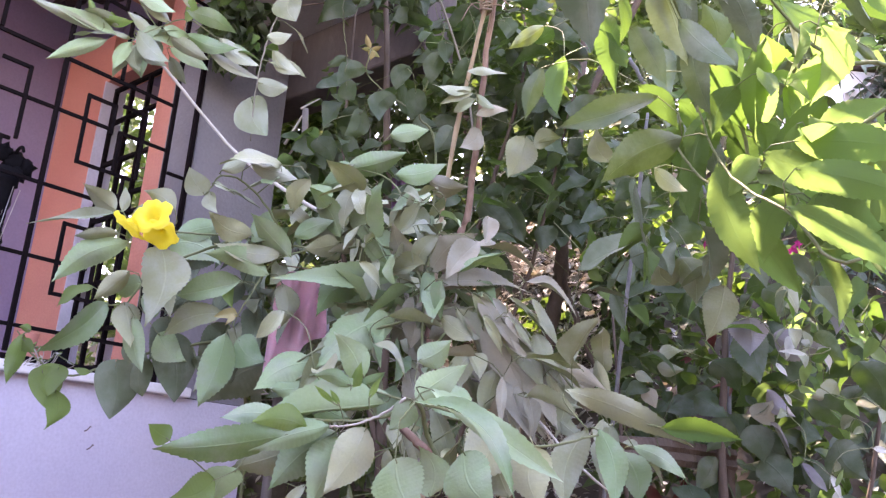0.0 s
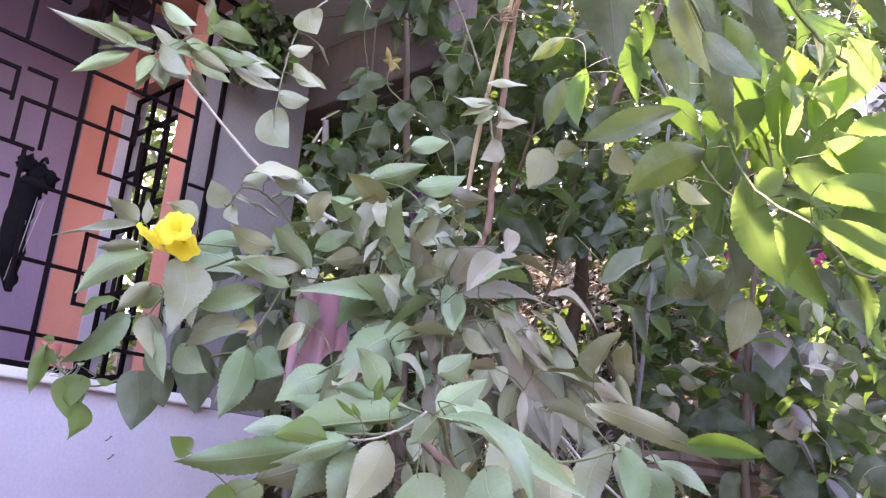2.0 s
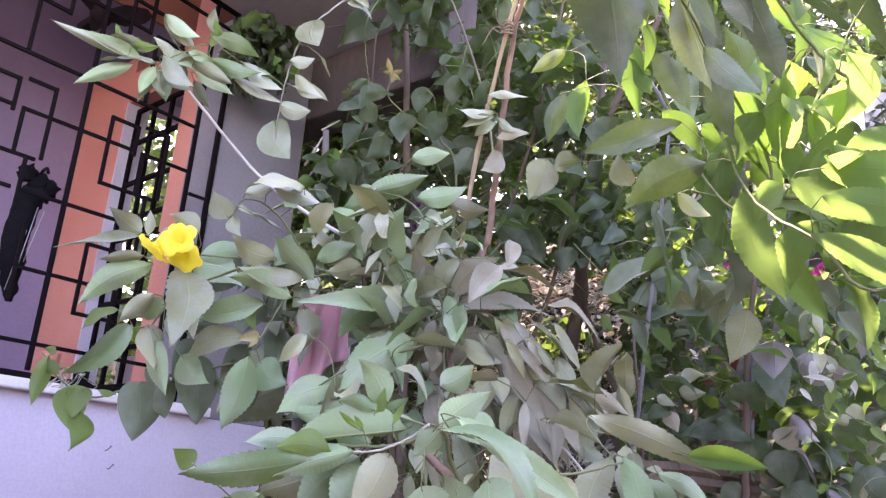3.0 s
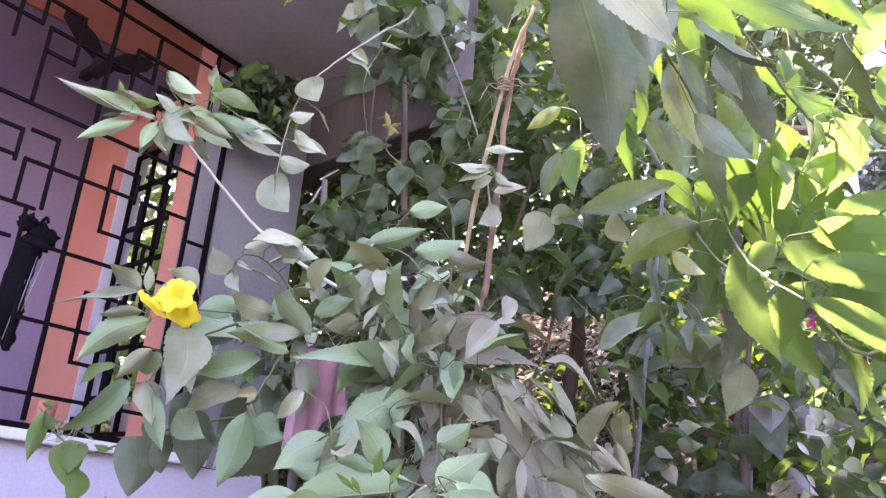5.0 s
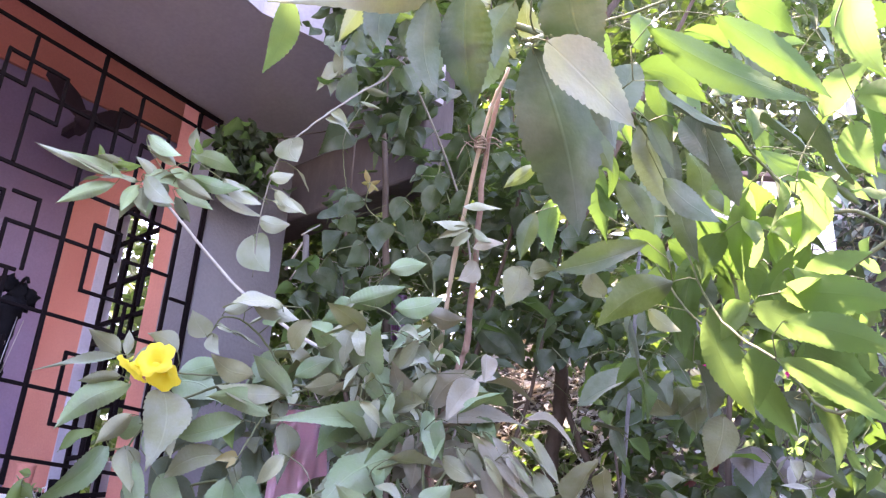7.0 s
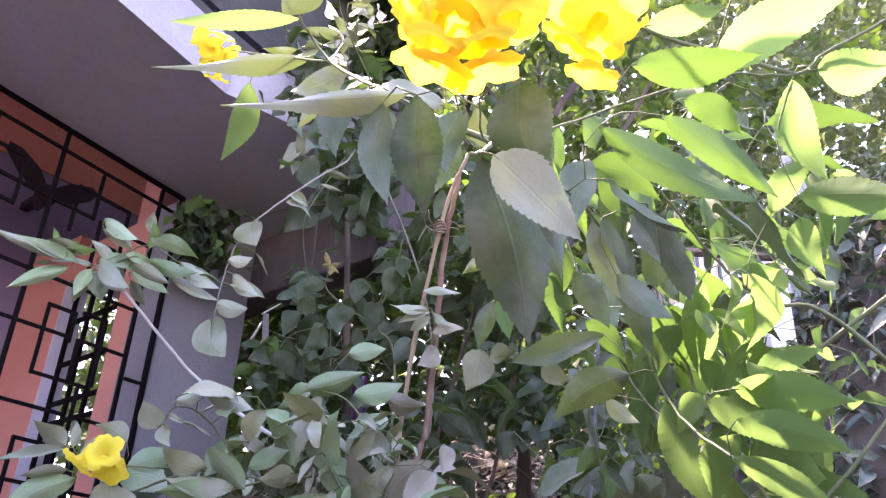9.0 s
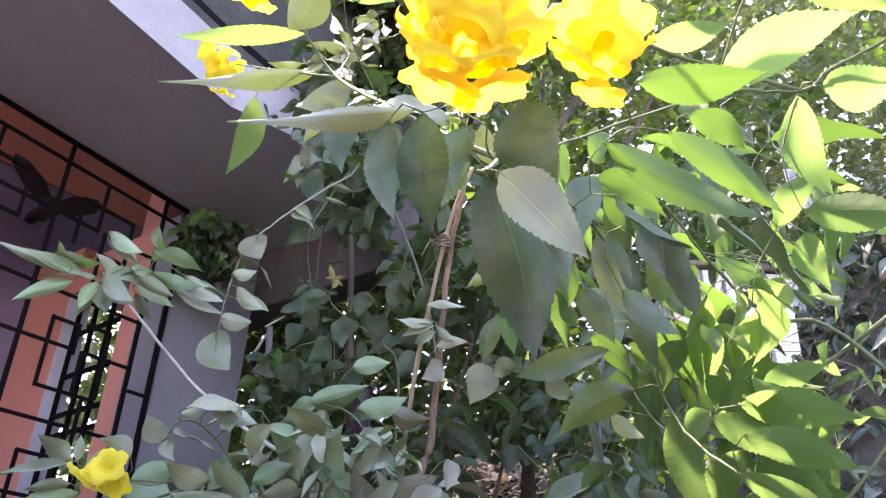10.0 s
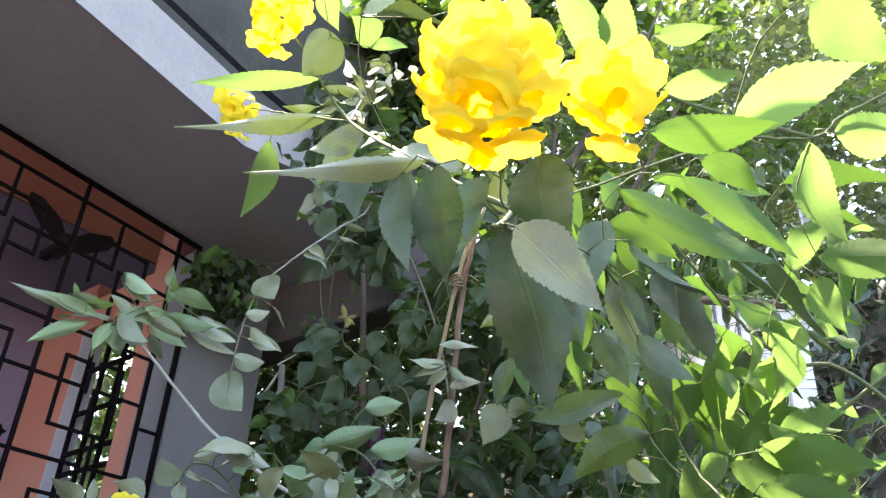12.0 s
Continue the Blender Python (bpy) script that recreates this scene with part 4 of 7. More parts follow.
for p, w, size in (((-0.445, 0.467, 1.875), (-0.25, -0.45, -0.75), 0.044), ((-0.408, 0.487, 1.891), (0.55, -0.80, 0.30), 0.046), ((-0.419, 0.514, 1.868), (0.45, -0.45, -0.70), 0.040)):
    flower(shrub, Vector(p) - Vector(w).normalized() * size, w, size)


# leaves of the shrub, upper left bough
leaf(shrub, (-0.640, 0.451, 2.294), (-0.706, 0.368, 2.231), 0.032, (-0.84, 0.35, 0.42), leaf_teal, 1)
leaf(shrub, (-0.628, 0.460, 2.308), (-0.670, 0.328, 2.330), 0.026, (0.95, -0.30, 0.05), leaf_teal, 1)
leaf(shrub, (-0.618, 0.500, 2.292), (-0.658, 0.484, 2.228), 0.028, (-0.82, 0.39, 0.42), leaf_pale, 1)
leaf(shrub, (-0.602, 0.512, 2.310), (-0.594, 0.567, 2.273), 0.038, (-0.80, 0.42, 0.44), leaf_pale, 1)
leaf(shrub, (-0.654, 0.515, 2.304), (-0.662, 0.548, 2.256), 0.041, (-0.81, 0.40, 0.42), leaf_teal, 1)
leaf(shrub, (-0.581, 0.555, 2.307), (-0.550, 0.635, 2.282), 0.030, (-0.78, 0.44, 0.44), leaf_teal, 1)
leaf(shrub, (-0.606, 0.489, 2.322), (-0.555, 0.574, 2.334), 0.028, (0.77, -0.52, 0.38), leaf_teal, 1)
leaf(shrub, (-0.600, 0.516, 2.311), (-0.550, 0.576, 2.341), 0.023, (0.55, -0.69, 0.48), leaf_pale, 1)
leaf(shrub, (-0.617, 0.486, 2.307), (-0.664, 0.392, 2.296), 0.026, (0.86, -0.46, 0.23), leaf_pale, 1)
leaf(shrub, (-0.565, 0.537, 2.352), (-0.583, 0.472, 2.377), 0.026, (-0.78, 0.40, 0.48), leaf_pale, 1)
leaf(shrub, (-0.554, 0.572, 2.339), (-0.502, 0.663, 2.334), 0.034, (-0.76, 0.46, 0.46), leaf_teal, 1)
leaf(shrub, (-0.539, 0.621, 2.316), (-0.491, 0.723, 2.285), 0.024, (-0.75, 0.49, 0.44), leaf_pale, 1)
leaf(shrub, (-0.521, 0.643, 2.324), (-0.468, 0.711, 2.338), 0.020, (0.66, -0.60, 0.45), leaf_teal, 1)
leaf(shrub, (-0.546, 0.563, 2.359), (-0.522, 0.547, 2.411), 0.024, (-0.76, 0.42, 0.49), leaf_fresh, 1)
leaf(shrub, (-0.628, 0.446, 2.319), (-0.618, 0.438, 2.345), 0.028, (-0.81, 0.36, 0.46), leaf_fresh, 1)
leaf(shrub, (-0.638, 0.414, 2.327), (-0.629, 0.394, 2.358), 0.014, (-0.82, 0.34, 0.47), leaf_fresh, 1)
leaf(shrub, (-0.594, 0.522, 2.315), (-0.602, 0.462, 2.352), 0.024, (-0.80, 0.39, 0.46), leaf_pale, 1)
leaf(shrub, (-0.626, 0.583, 2.314), (-0.624, 0.631, 2.268), 0.027, (-0.79, 0.44, 0.43), leaf_pale, 1)

# leaves of the arching creeper shoot
leaf(creeper, (-0.490, 0.710, 2.229), (-0.486, 0.758, 2.165), 0.078, (-0.76, 0.54, 0.37), leaf_pale, 2)
leaf(creeper, (-0.471, 0.711, 2.265), (-0.435, 0.758, 2.267), 0.040, (-0.80, 0.60, 0.07), leaf_pale, 2)
leaf(creeper, (-0.437, 0.706, 2.329), (-0.412, 0.768, 2.294), 0.033, (-0.72, 0.54, 0.43), leaf_pale, 1)
leaf(creeper, (-0.447, 0.711, 2.307), (-0.409, 0.779, 2.284), 0.024, (0.80, -0.27, 0.54), leaf_pale, 1)
leaf(creeper, (-0.437, 0.687, 2.352), (-0.401, 0.725, 2.366), 0.028, (-0.72, 0.53, 0.45), leaf_pale, 1)
leaf(creeper, (-0.394, 0.726, 2.374), (-0.389, 0.764, 2.337), 0.012, (0.90, 0.24, 0.36), leaf_pale, 1)
leaf(creeper, (-0.382, 0.693, 2.429), (-0.389, 0.720, 2.389), 0.065, (-0.70, 0.53, 0.48), leaf_pale, 2)
leaf(creeper, (-0.408, 0.796, 2.544), (-0.370, 0.852, 2.532), 0.025, (0.83, -0.53, 0.15), leaf_pale, 1)
leaf(creeper, (-0.398, 0.794, 2.558), (-0.372, 0.838, 2.546), 0.021, (0.85, -0.43, 0.29), leaf_pale, 1)
leaf(creeper, (-0.384, 0.885, 2.670), (-0.345, 0.936, 2.659), 0.020, (-0.61, 0.57, 0.55), leaf_pale, 1)
leaf(creeper, (-0.404, 0.891, 2.640), (-0.371, 0.937, 2.629), 0.010, (-0.63, 0.57, 0.53), leaf_pale, 1)

# leaves of the shrub round the low flower
leaf(shrub, (-0.475, 0.452, 1.903), (-0.492, 0.393, 1.937), 0.041, (-0.86, 0.41, 0.28), leaf_pale, 1)
leaf(shrub, (-0.475, 0.453, 1.897), (-0.506, 0.319, 1.847), 0.015, (0.69, -0.36, 0.63), leaf_pale, 3, 8)
leaf(shrub, (-0.469, 0.463, 1.902), (-0.460, 0.454, 1.945), 0.019, (-0.85, 0.44, 0.29), leaf_pale, 1)
leaf(shrub, (-0.423, 0.536, 1.920), (-0.445, 0.482, 1.944), 0.041, (-0.83, 0.47, 0.29), leaf_pale, 1)
leaf(shrub, (-0.466, 0.476, 1.892), (-0.425, 0.532, 1.921), 0.028, (-0.84, 0.47, 0.27), leaf_pale, 1)
leaf(shrub, (-0.479, 0.467, 1.865), (-0.514, 0.405, 1.847), 0.028, (-0.87, 0.42, 0.24), leaf_pale, 1)
leaf(shrub, (-0.472, 0.485, 1.853), (-0.537, 0.397, 1.766), 0.049, (-0.88, 0.43, 0.21), leaf_teal, 1)
leaf(shrub, (-0.446, 0.535, 1.850), (-0.402, 0.503, 1.713), 0.084, (0.82, -0.44, 0.36), leaf_dusty, 1)
leaf(shrub, (-0.478, 0.500, 1.803), (-0.511, 0.460, 1.745), 0.037, (-0.87, 0.45, 0.19), leaf_dusty, 1)
leaf(shrub, (-0.501, 0.481, 1.744), (-0.498, 0.380, 1.643), 0.049, (0.98, -0.14, 0.17), leaf_teal, 1)
leaf(shrub, (-0.487, 0.505, 1.748), (-0.486, 0.532, 1.671), 0.052, (-0.87, 0.48, 0.15), leaf_dusty, 1)
leaf(shrub, (-0.480, 0.525, 1.726), (-0.477, 0.557, 1.630), 0.039, (-0.86, 0.49, 0.13), leaf_teal, 1)
leaf(shrub, (-0.509, 0.455, 1.766), (-0.539, 0.404, 1.738), 0.023, (0.54, -0.63, 0.56), leaf_fresh, 1)
leaf(shrub, (-0.529, 0.562, 1.835), (-0.517, 0.617, 1.747), 0.045, (-0.85, 0.49, 0.19), leaf_dusty, 1)
leaf(shrub, (-0.521, 0.593, 1.887), (-0.473, 0.682, 1.858), 0.069, (-0.82, 0.52, 0.24), leaf_teal, 1)
leaf(shrub, (-0.514, 0.599, 1.899), (-0.457, 0.670, 1.934), 0.046, (-0.82, 0.52, 0.26), leaf_teal, 1)
leaf(shrub, (-0.521, 0.550, 1.798), (-0.549, 0.497, 1.799), 0.045, (-0.86, 0.46, 0.20), leaf_teal, 1)
leaf(shrub, (-0.513, 0.596, 1.710), (-0.487, 0.649, 1.665), 0.056, (-0.84, 0.52, 0.13), leaf_teal, 1)
leaf(shrub, (-0.397, 0.652, 1.750), (-0.460, 0.567, 1.710), 0.047, (0.72, -0.65, 0.24), leaf_dusty, 1)
leaf(shrub, (-0.372, 0.667, 1.812), (-0.441, 0.574, 1.780), 0.039, (0.63, -0.63, 0.45), leaf_teal, 1)
leaf(shrub, (-0.384, 0.646, 1.819), (-0.387, 0.663, 1.762), 0.024, (-0.80, 0.56, 0.20), leaf_fresh, 1)
leaf(shrub, (-0.328, 0.724, 1.816), (-0.337, 0.738, 1.734), 0.047, (-0.77, 0.61, 0.19), leaf_dusty, 1)
leaf(shrub, (-0.538, 0.582, 1.742), (-0.514, 0.607, 1.789), 0.045, (-0.85, 0.50, 0.18), leaf_teal, 1)

leaf(shrub, (-0.316, 0.627, 1.733), (-0.326, 0.589, 1.735), 0.016, (0.6, -0.5, 0.6), leaf_bud, 1, 6)
leaf(shrub, (-0.311, 0.617, 1.734), (-0.319, 0.601, 1.721), 0.013, (0.4, -0.7, 0.5), leaf_bud, 1, 5)

# leaves of the vine on the sill
leaf(sill_vine, (-0.604, 0.573, 1.652), (-0.608, 0.582, 1.551), 0.083, (-0.88, 0.48, 0.08), leaf_shade, 2)
leaf(sill_vine, (-0.661, 0.464, 1.627), (-0.658, 0.482, 1.560), 0.058, (-0.91, 0.42, 0.07), leaf_fresh, 2)
leaf(sill_vine, (-0.649, 0.488, 1.635), (-0.657, 0.481, 1.581), 0.056, (-0.90, 0.42, 0.08), leaf_fresh, 2)
leaf(sill_vine, (-0.651, 0.492, 1.594), (-0.657, 0.487, 1.522), 0.046, (-0.90, 0.42, 0.05), leaf_fresh, 1)
leaf(sill_vine, (-0.671, 0.422, 1.688), (-0.685, 0.415, 1.595), 0.035, (-0.92, 0.38, 0.10), leaf_fresh, 1)
leaf(sill_vine, (-0.666, 0.432, 1.695), (-0.674, 0.412, 1.699), 0.016, (-0.91, 0.39, 0.13), leaf_fresh, 1)
leaf(sill_vine, (-0.581, 0.611, 1.663), (-0.580, 0.625, 1.598), 0.052, (-0.86, 0.50, 0.09), leaf_shade, 2)
leaf(sill_vine, (-0.553, 0.646, 1.711), (-0.550, 0.676, 1.593), 0.083, (-0.84, 0.52, 0.11), leaf_shade, 2)
leaf(sill_vine, (-0.529, 0.692, 1.684), (-0.525, 0.705, 1.648), 0.023, (-0.83, 0.55, 0.12), leaf_shade, 1)
leaf(sill_vine, (-0.673, 0.423, 1.678), (-0.665, 0.447, 1.656), 0.025, (-0.91, 0.39, 0.12), leaf_fresh, 1)
leaf(sill_vine, (-0.625, 0.538, 1.632), (-0.638, 0.510, 1.638), 0.014, (-0.89, 0.44, 0.10), leaf_fresh, 1)
leaf(sill_vine, (-0.593, 0.583, 1.691), (-0.575, 0.622, 1.664), 0.042, (-0.86, 0.49, 0.12), leaf_shade, 2)

# leaves of the shrub, middle
leaf(shrub, (-0.311, 0.677, 1.820), (-0.373, 0.579, 1.842), 0.044, (-0.80, 0.56, 0.23), leaf_teal, 1)
leaf(shrub, (-0.291, 0.687, 1.858), (-0.362, 0.586, 1.863), 0.036, (-0.79, 0.56, 0.25), leaf_dusty, 1)
leaf(shrub, (-0.282, 0.699, 1.856), (-0.315, 0.624, 1.923), 0.048, (-0.77, 0.58, 0.27), leaf_teal, 1)
leaf(shrub, (-0.320, 0.636, 1.887), (-0.358, 0.565, 1.915), 0.044, (-0.79, 0.54, 0.28), leaf_dusty, 1)
leaf(shrub, (-0.358, 0.550, 1.942), (-0.363, 0.514, 1.985), 0.046, (-0.81, 0.50, 0.32), leaf_pale, 1)
leaf(shrub, (-0.351, 0.556, 1.949), (-0.350, 0.578, 1.915), 0.027, (-0.80, 0.52, 0.30), leaf_pale, 1)
leaf(shrub, (-0.333, 0.561, 1.988), (-0.298, 0.591, 2.021), 0.027, (-0.78, 0.52, 0.34), leaf_pale, 1)
leaf(shrub, (-0.300, 0.599, 2.005), (-0.253, 0.670, 1.992), 0.038, (-0.75, 0.56, 0.34), leaf_pale, 1)
leaf(shrub, (-0.298, 0.597, 2.011), (-0.263, 0.640, 2.020), 0.023, (0.62, -0.62, 0.48), leaf_pale, 1)
leaf(shrub, (-0.344, 0.558, 1.964), (-0.322, 0.594, 1.961), 0.026, (0.74, -0.42, 0.52), leaf_pale, 1)
leaf(shrub, (-0.332, 0.581, 1.958), (-0.303, 0.634, 1.937), 0.022, (0.77, -0.17, 0.62), leaf_pale, 1)
leaf(shrub, (-0.218, 0.756, 1.901), (-0.242, 0.688, 1.983), 0.044, (-0.72, 0.62, 0.30), leaf_teal, 1)
leaf(shrub, (-0.182, 0.798, 1.895), (-0.145, 0.783, 2.008), 0.069, (-0.68, 0.66, 0.31), leaf_teal, 1)
leaf(shrub, (-0.178, 0.791, 1.922), (-0.155, 0.850, 1.830), 0.065, (-0.68, 0.68, 0.26), leaf_teal, 1)
leaf(shrub, (-0.151, 0.851, 1.839), (-0.247, 0.634, 1.800), 0.043, (0.87, -0.43, 0.24), leaf_teal, 1)
leaf(shrub, (-0.151, 0.815, 1.928), (-0.101, 0.846, 1.967), 0.038, (-0.66, 0.69, 0.31), leaf_dusty, 1)
leaf(shrub, (-0.117, 0.877, 1.853), (-0.146, 0.817, 1.935), 0.048, (-0.66, 0.70, 0.27), leaf_brown, 1)
leaf(shrub, (-0.106, 0.887, 1.854), (-0.030, 0.924, 1.927), 0.052, (-0.62, 0.74, 0.27), leaf_brown, 1)
leaf(shrub, (-0.101, 0.897, 1.836), (0.040, 1.008, 1.834), 0.053, (0.61, -0.78, 0.11), leaf_brown, 1)
leaf(shrub, (-0.098, 0.890, 1.864), (-0.047, 0.920, 1.901), 0.044, (-0.62, 0.73, 0.27), leaf_brown, 1)
leaf(shrub, (-0.221, 0.757, 1.891), (-0.267, 0.711, 1.874), 0.042, (-0.73, 0.63, 0.27), leaf_dusty, 1)
leaf(shrub, (-0.201, 0.805, 1.825), (-0.262, 0.759, 1.756), 0.063, (-0.73, 0.66, 0.21), leaf_teal, 1)
leaf(shrub, (-0.158, 0.853, 1.810), (-0.237, 0.797, 1.720), 0.063, (-0.70, 0.68, 0.19), leaf_teal, 1)
leaf(shrub, (-0.121, 0.819, 1.758), (-0.221, 0.737, 1.658), 0.081, (-0.72, 0.68, 0.16), leaf_teal, 1)
leaf(shrub, (-0.128, 0.883, 1.803), (-0.172, 0.864, 1.718), 0.063, (-0.67, 0.71, 0.19), leaf_brown, 1)
leaf(shrub, (-0.131, 0.890, 1.773), (-0.034, 0.969, 1.781), 0.063, (-0.63, 0.75, 0.20), leaf_brown, 1)
leaf(shrub, (-0.118, 0.911, 1.733), (-0.049, 0.952, 1.800), 0.052, (-0.63, 0.75, 0.19), leaf_brown, 1)
leaf(shrub, (-0.067, 0.943, 1.779), (-0.004, 1.004, 1.723), 0.052, (-0.60, 0.78, 0.18), leaf_brown, 1)
leaf(shrub, (-0.274, 0.694, 1.892), (-0.222, 0.739, 1.929), 0.036, (-0.74, 0.61, 0.28), leaf_teal, 1)
leaf(shrub, (-0.412, 0.685, 1.886), (-0.332, 0.764, 1.942), 0.056, (-0.77, 0.58, 0.27), leaf_teal, 1)
leaf(shrub, (-0.353, 0.658, 1.702), (-0.324, 0.705, 1.667), 0.063, (-0.79, 0.59, 0.14), leaf_teal, 1)
leaf(shrub, (-0.315, 0.607, 1.700), (-0.343, 0.591, 1.573), 0.060, (-0.82, 0.56, 0.11), leaf_teal, 1)
leaf(shrub, (-0.221, 0.735, 1.668), (-0.289, 0.662, 1.610), 0.060, (-0.77, 0.63, 0.11), leaf_teal, 1)
leaf(shrub, (-0.256, 0.672, 1.611), (-0.181, 0.754, 1.649), 0.050, (-0.76, 0.64, 0.11), leaf_teal, 1)
leaf(shrub, (-0.062, 0.961, 1.718), (0.021, 1.039, 1.619), 0.069, (-0.59, 0.80, 0.13), leaf_brown, 1)
leaf(shrub, (-0.019, 0.987, 1.752), (0.013, 1.030, 1.643), 0.042, (-0.58, 0.80, 0.15), leaf_brown, 1)
leaf(shrub, (0.022, 1.019, 1.745), (0.064, 1.066, 1.627), 0.048, (-0.55, 0.82, 0.14), leaf_brown, 1)
leaf(shrub, (0.046, 1.042, 1.706), (0.112, 1.092, 1.660), 0.038, (-0.53, 0.84, 0.14), leaf_brown, 1)
leaf(shrub, (0.069, 1.066, 1.657), (0.150, 1.105, 1.711), 0.038, (-0.51, 0.85, 0.14), leaf_brown, 1)
leaf(shrub, (0.077, 1.072, 1.648), (0.163, 1.124, 1.633), 0.031, (-0.50, 0.86, 0.11), leaf_brown, 1)
leaf(shrub, (-0.302, 0.765, 1.950), (-0.239, 0.822, 1.980), 0.044, (-0.71, 0.63, 0.30), leaf_teal, 1)
leaf(shrub, (-0.325, 0.844, 2.087), (-0.227, 0.921, 2.132), 0.052, (-0.67, 0.64, 0.37), leaf_teal, 1)
leaf(shrub, (-0.253, 0.920, 2.086), (-0.170, 0.982, 2.117), 0.047, (-0.64, 0.68, 0.36), leaf_teal, 1)
leaf(shrub, (-0.315, 0.848, 2.099), (-0.371, 0.813, 2.048), 0.052, (-0.71, 0.61, 0.35), leaf_teal, 1)
leaf(shrub, (-0.278, 0.918, 2.180), (-0.214, 0.969, 2.198), 0.041, (-0.64, 0.66, 0.40), leaf_teal, 1)
leaf(shrub, (-0.235, 1.005, 2.099), (-0.172, 1.062, 2.093), 0.048, (-0.61, 0.71, 0.35), leaf_brown, 1)

# leaves of the shrub, low boughs
leaf(shrub, (-0.005, 0.514, 1.525), (-0.084, 0.359, 1.492), 0.050, (-0.80, 0.58, 0.10), leaf_teal, 3, 0)
leaf(shrub, (0.031, 0.553, 1.541), (-0.033, 0.471, 1.497), 0.037, (-0.70, 0.66, 0.20), leaf_teal, 3, 3)
leaf(shrub, (0.007, 0.534, 1.536), (-0.031, 0.469, 1.544), 0.031, (-0.60, 0.50, 0.50), leaf_fresh, 3, 1)
leaf(shrub, (0.093, 0.594, 1.577), (-0.057, 0.506, 1.532), 0.044, (-0.45, 0.30, 0.80), leaf_teal, 3, 3)
leaf(shrub, (-0.031, 0.610, 1.540), (-0.130, 0.519, 1.477), 0.072, (-0.70, 0.70, 0.10), leaf_dusty, 1, 0)
leaf(shrub, (0.054, 0.535, 1.568), (0.052, 0.498, 1.588), 0.008, (-0.70, 0.70, 0.10), leaf_fresh, 1, 8)
leaf(shrub, (0.059, 0.540, 1.567), (0.060, 0.519, 1.585), 0.008, (-0.70, 0.70, 0.10), leaf_fresh, 1, 8)
leaf(shrub, (0.090, 0.563, 1.578), (0.106, 0.566, 1.607), 0.009, (-0.70, 0.70, 0.10), leaf_fresh, 1, 8)
bough(shrub, [(0.142, 0.580, 1.580), (0.106, 0.572, 1.557), (0.069, 0.558, 1.543), (0.038, 0.546, 1.539)], 0.0020, 0.0013, pale_twig)
leaf(shrub, (0.249, 0.480, 1.561), (0.381, 0.490, 1.475), 0.036, (0.62, -0.72, 0.30), leaf_teal, 3, 9)
leaf(shrub, (0.251, 0.503, 1.579), (0.401, 0.559, 1.486), 0.036, (0.62, -0.72, 0.30), leaf_teal, 3, 9)
leaf(shrub, (0.153, 0.586, 1.580), (0.207, 0.624, 1.629), 0.047, (-0.64, 0.76, 0.12), leaf_teal, 1)
leaf(shrub, (0.060, 0.576, 1.606), (0.035, 0.537, 1.667), 0.041, (-0.72, 0.68, 0.14), leaf_teal, 1)
leaf(shrub, (0.050, 0.567, 1.597), (0.015, 0.527, 1.606), 0.021, (-0.74, 0.67, 0.11), leaf_teal, 1)
leaf(shrub, (0.057, 0.574, 1.598), (0.083, 0.597, 1.619), 0.019, (-0.70, 0.70, 0.12), leaf_teal, 1)
leaf(shrub, (0.147, 0.587, 1.576), (0.118, 0.576, 1.537), 0.037, (-0.70, 0.70, 0.10), leaf_teal, 1, 0)
leaf(shrub, (0.251, 0.452, 1.497), (0.273, 0.472, 1.438), 0.061, (-0.67, 0.74, 0.00), leaf_teal, 1)
leaf(shrub, (0.083, 0.571, 1.540), (0.056, 0.528, 1.449), 0.057, (-0.74, 0.66, -0.10), leaf_dusty, 1, 0)
leaf(shrub, (0.005, 0.588, 1.536), (-0.045, 0.521, 1.450), 0.065, (-0.70, 0.66, 0.05), leaf_teal, 1, 3)
leaf(shrub, (0.025, 0.577, 1.527), (0.002, 0.555, 1.431), 0.065, (-0.74, 0.67, 0.01), leaf_teal, 1)
leaf(shrub, (0.342, 0.587, 1.523), (0.352, 0.595, 1.452), 0.055, (-0.55, 0.83, 0.02), leaf_dusty, 1)
leaf(shrub, (0.378, 0.834, 1.569), (0.474, 0.877, 1.556), 0.029, (0.41, -0.91, 0.09), leaf_green, 1)
leaf(shrub, (0.241, 0.810, 1.620), (0.394, 0.899, 1.549), 0.039, (-0.47, 0.88, 0.09), leaf_dusty, 1)
leaf(shrub, (0.214, 0.617, 1.516), (0.250, 0.646, 1.450), 0.067, (-0.61, 0.79, 0.01), leaf_teal, 1)
leaf(shrub, (0.182, 0.715, 1.569), (0.141, 0.688, 1.474), 0.073, (-0.62, 0.79, 0.05), leaf_dusty, 1)
leaf(shrub, (0.292, 0.789, 1.562), (0.267, 0.778, 1.455), 0.048, (-0.52, 0.85, 0.03), leaf_dusty, 1)
leaf(shrub, (0.306, 0.797, 1.563), (0.322, 0.810, 1.460), 0.040, (-0.49, 0.87, 0.04), leaf_teal, 1)
leaf(shrub, (0.284, 0.902, 1.540), (0.305, 0.915, 1.462), 0.052, (-0.47, 0.88, 0.03), leaf_teal, 1)
leaf(shrub, (0.299, 0.909, 1.549), (0.366, 0.943, 1.506), 0.026, (-0.44, 0.90, 0.05), leaf_teal, 1)
leaf(shrub, (-0.035, 0.580, 1.586), (-0.002, 0.620, 1.558), 0.042, (-0.73, 0.67, 0.08), leaf_teal, 1)
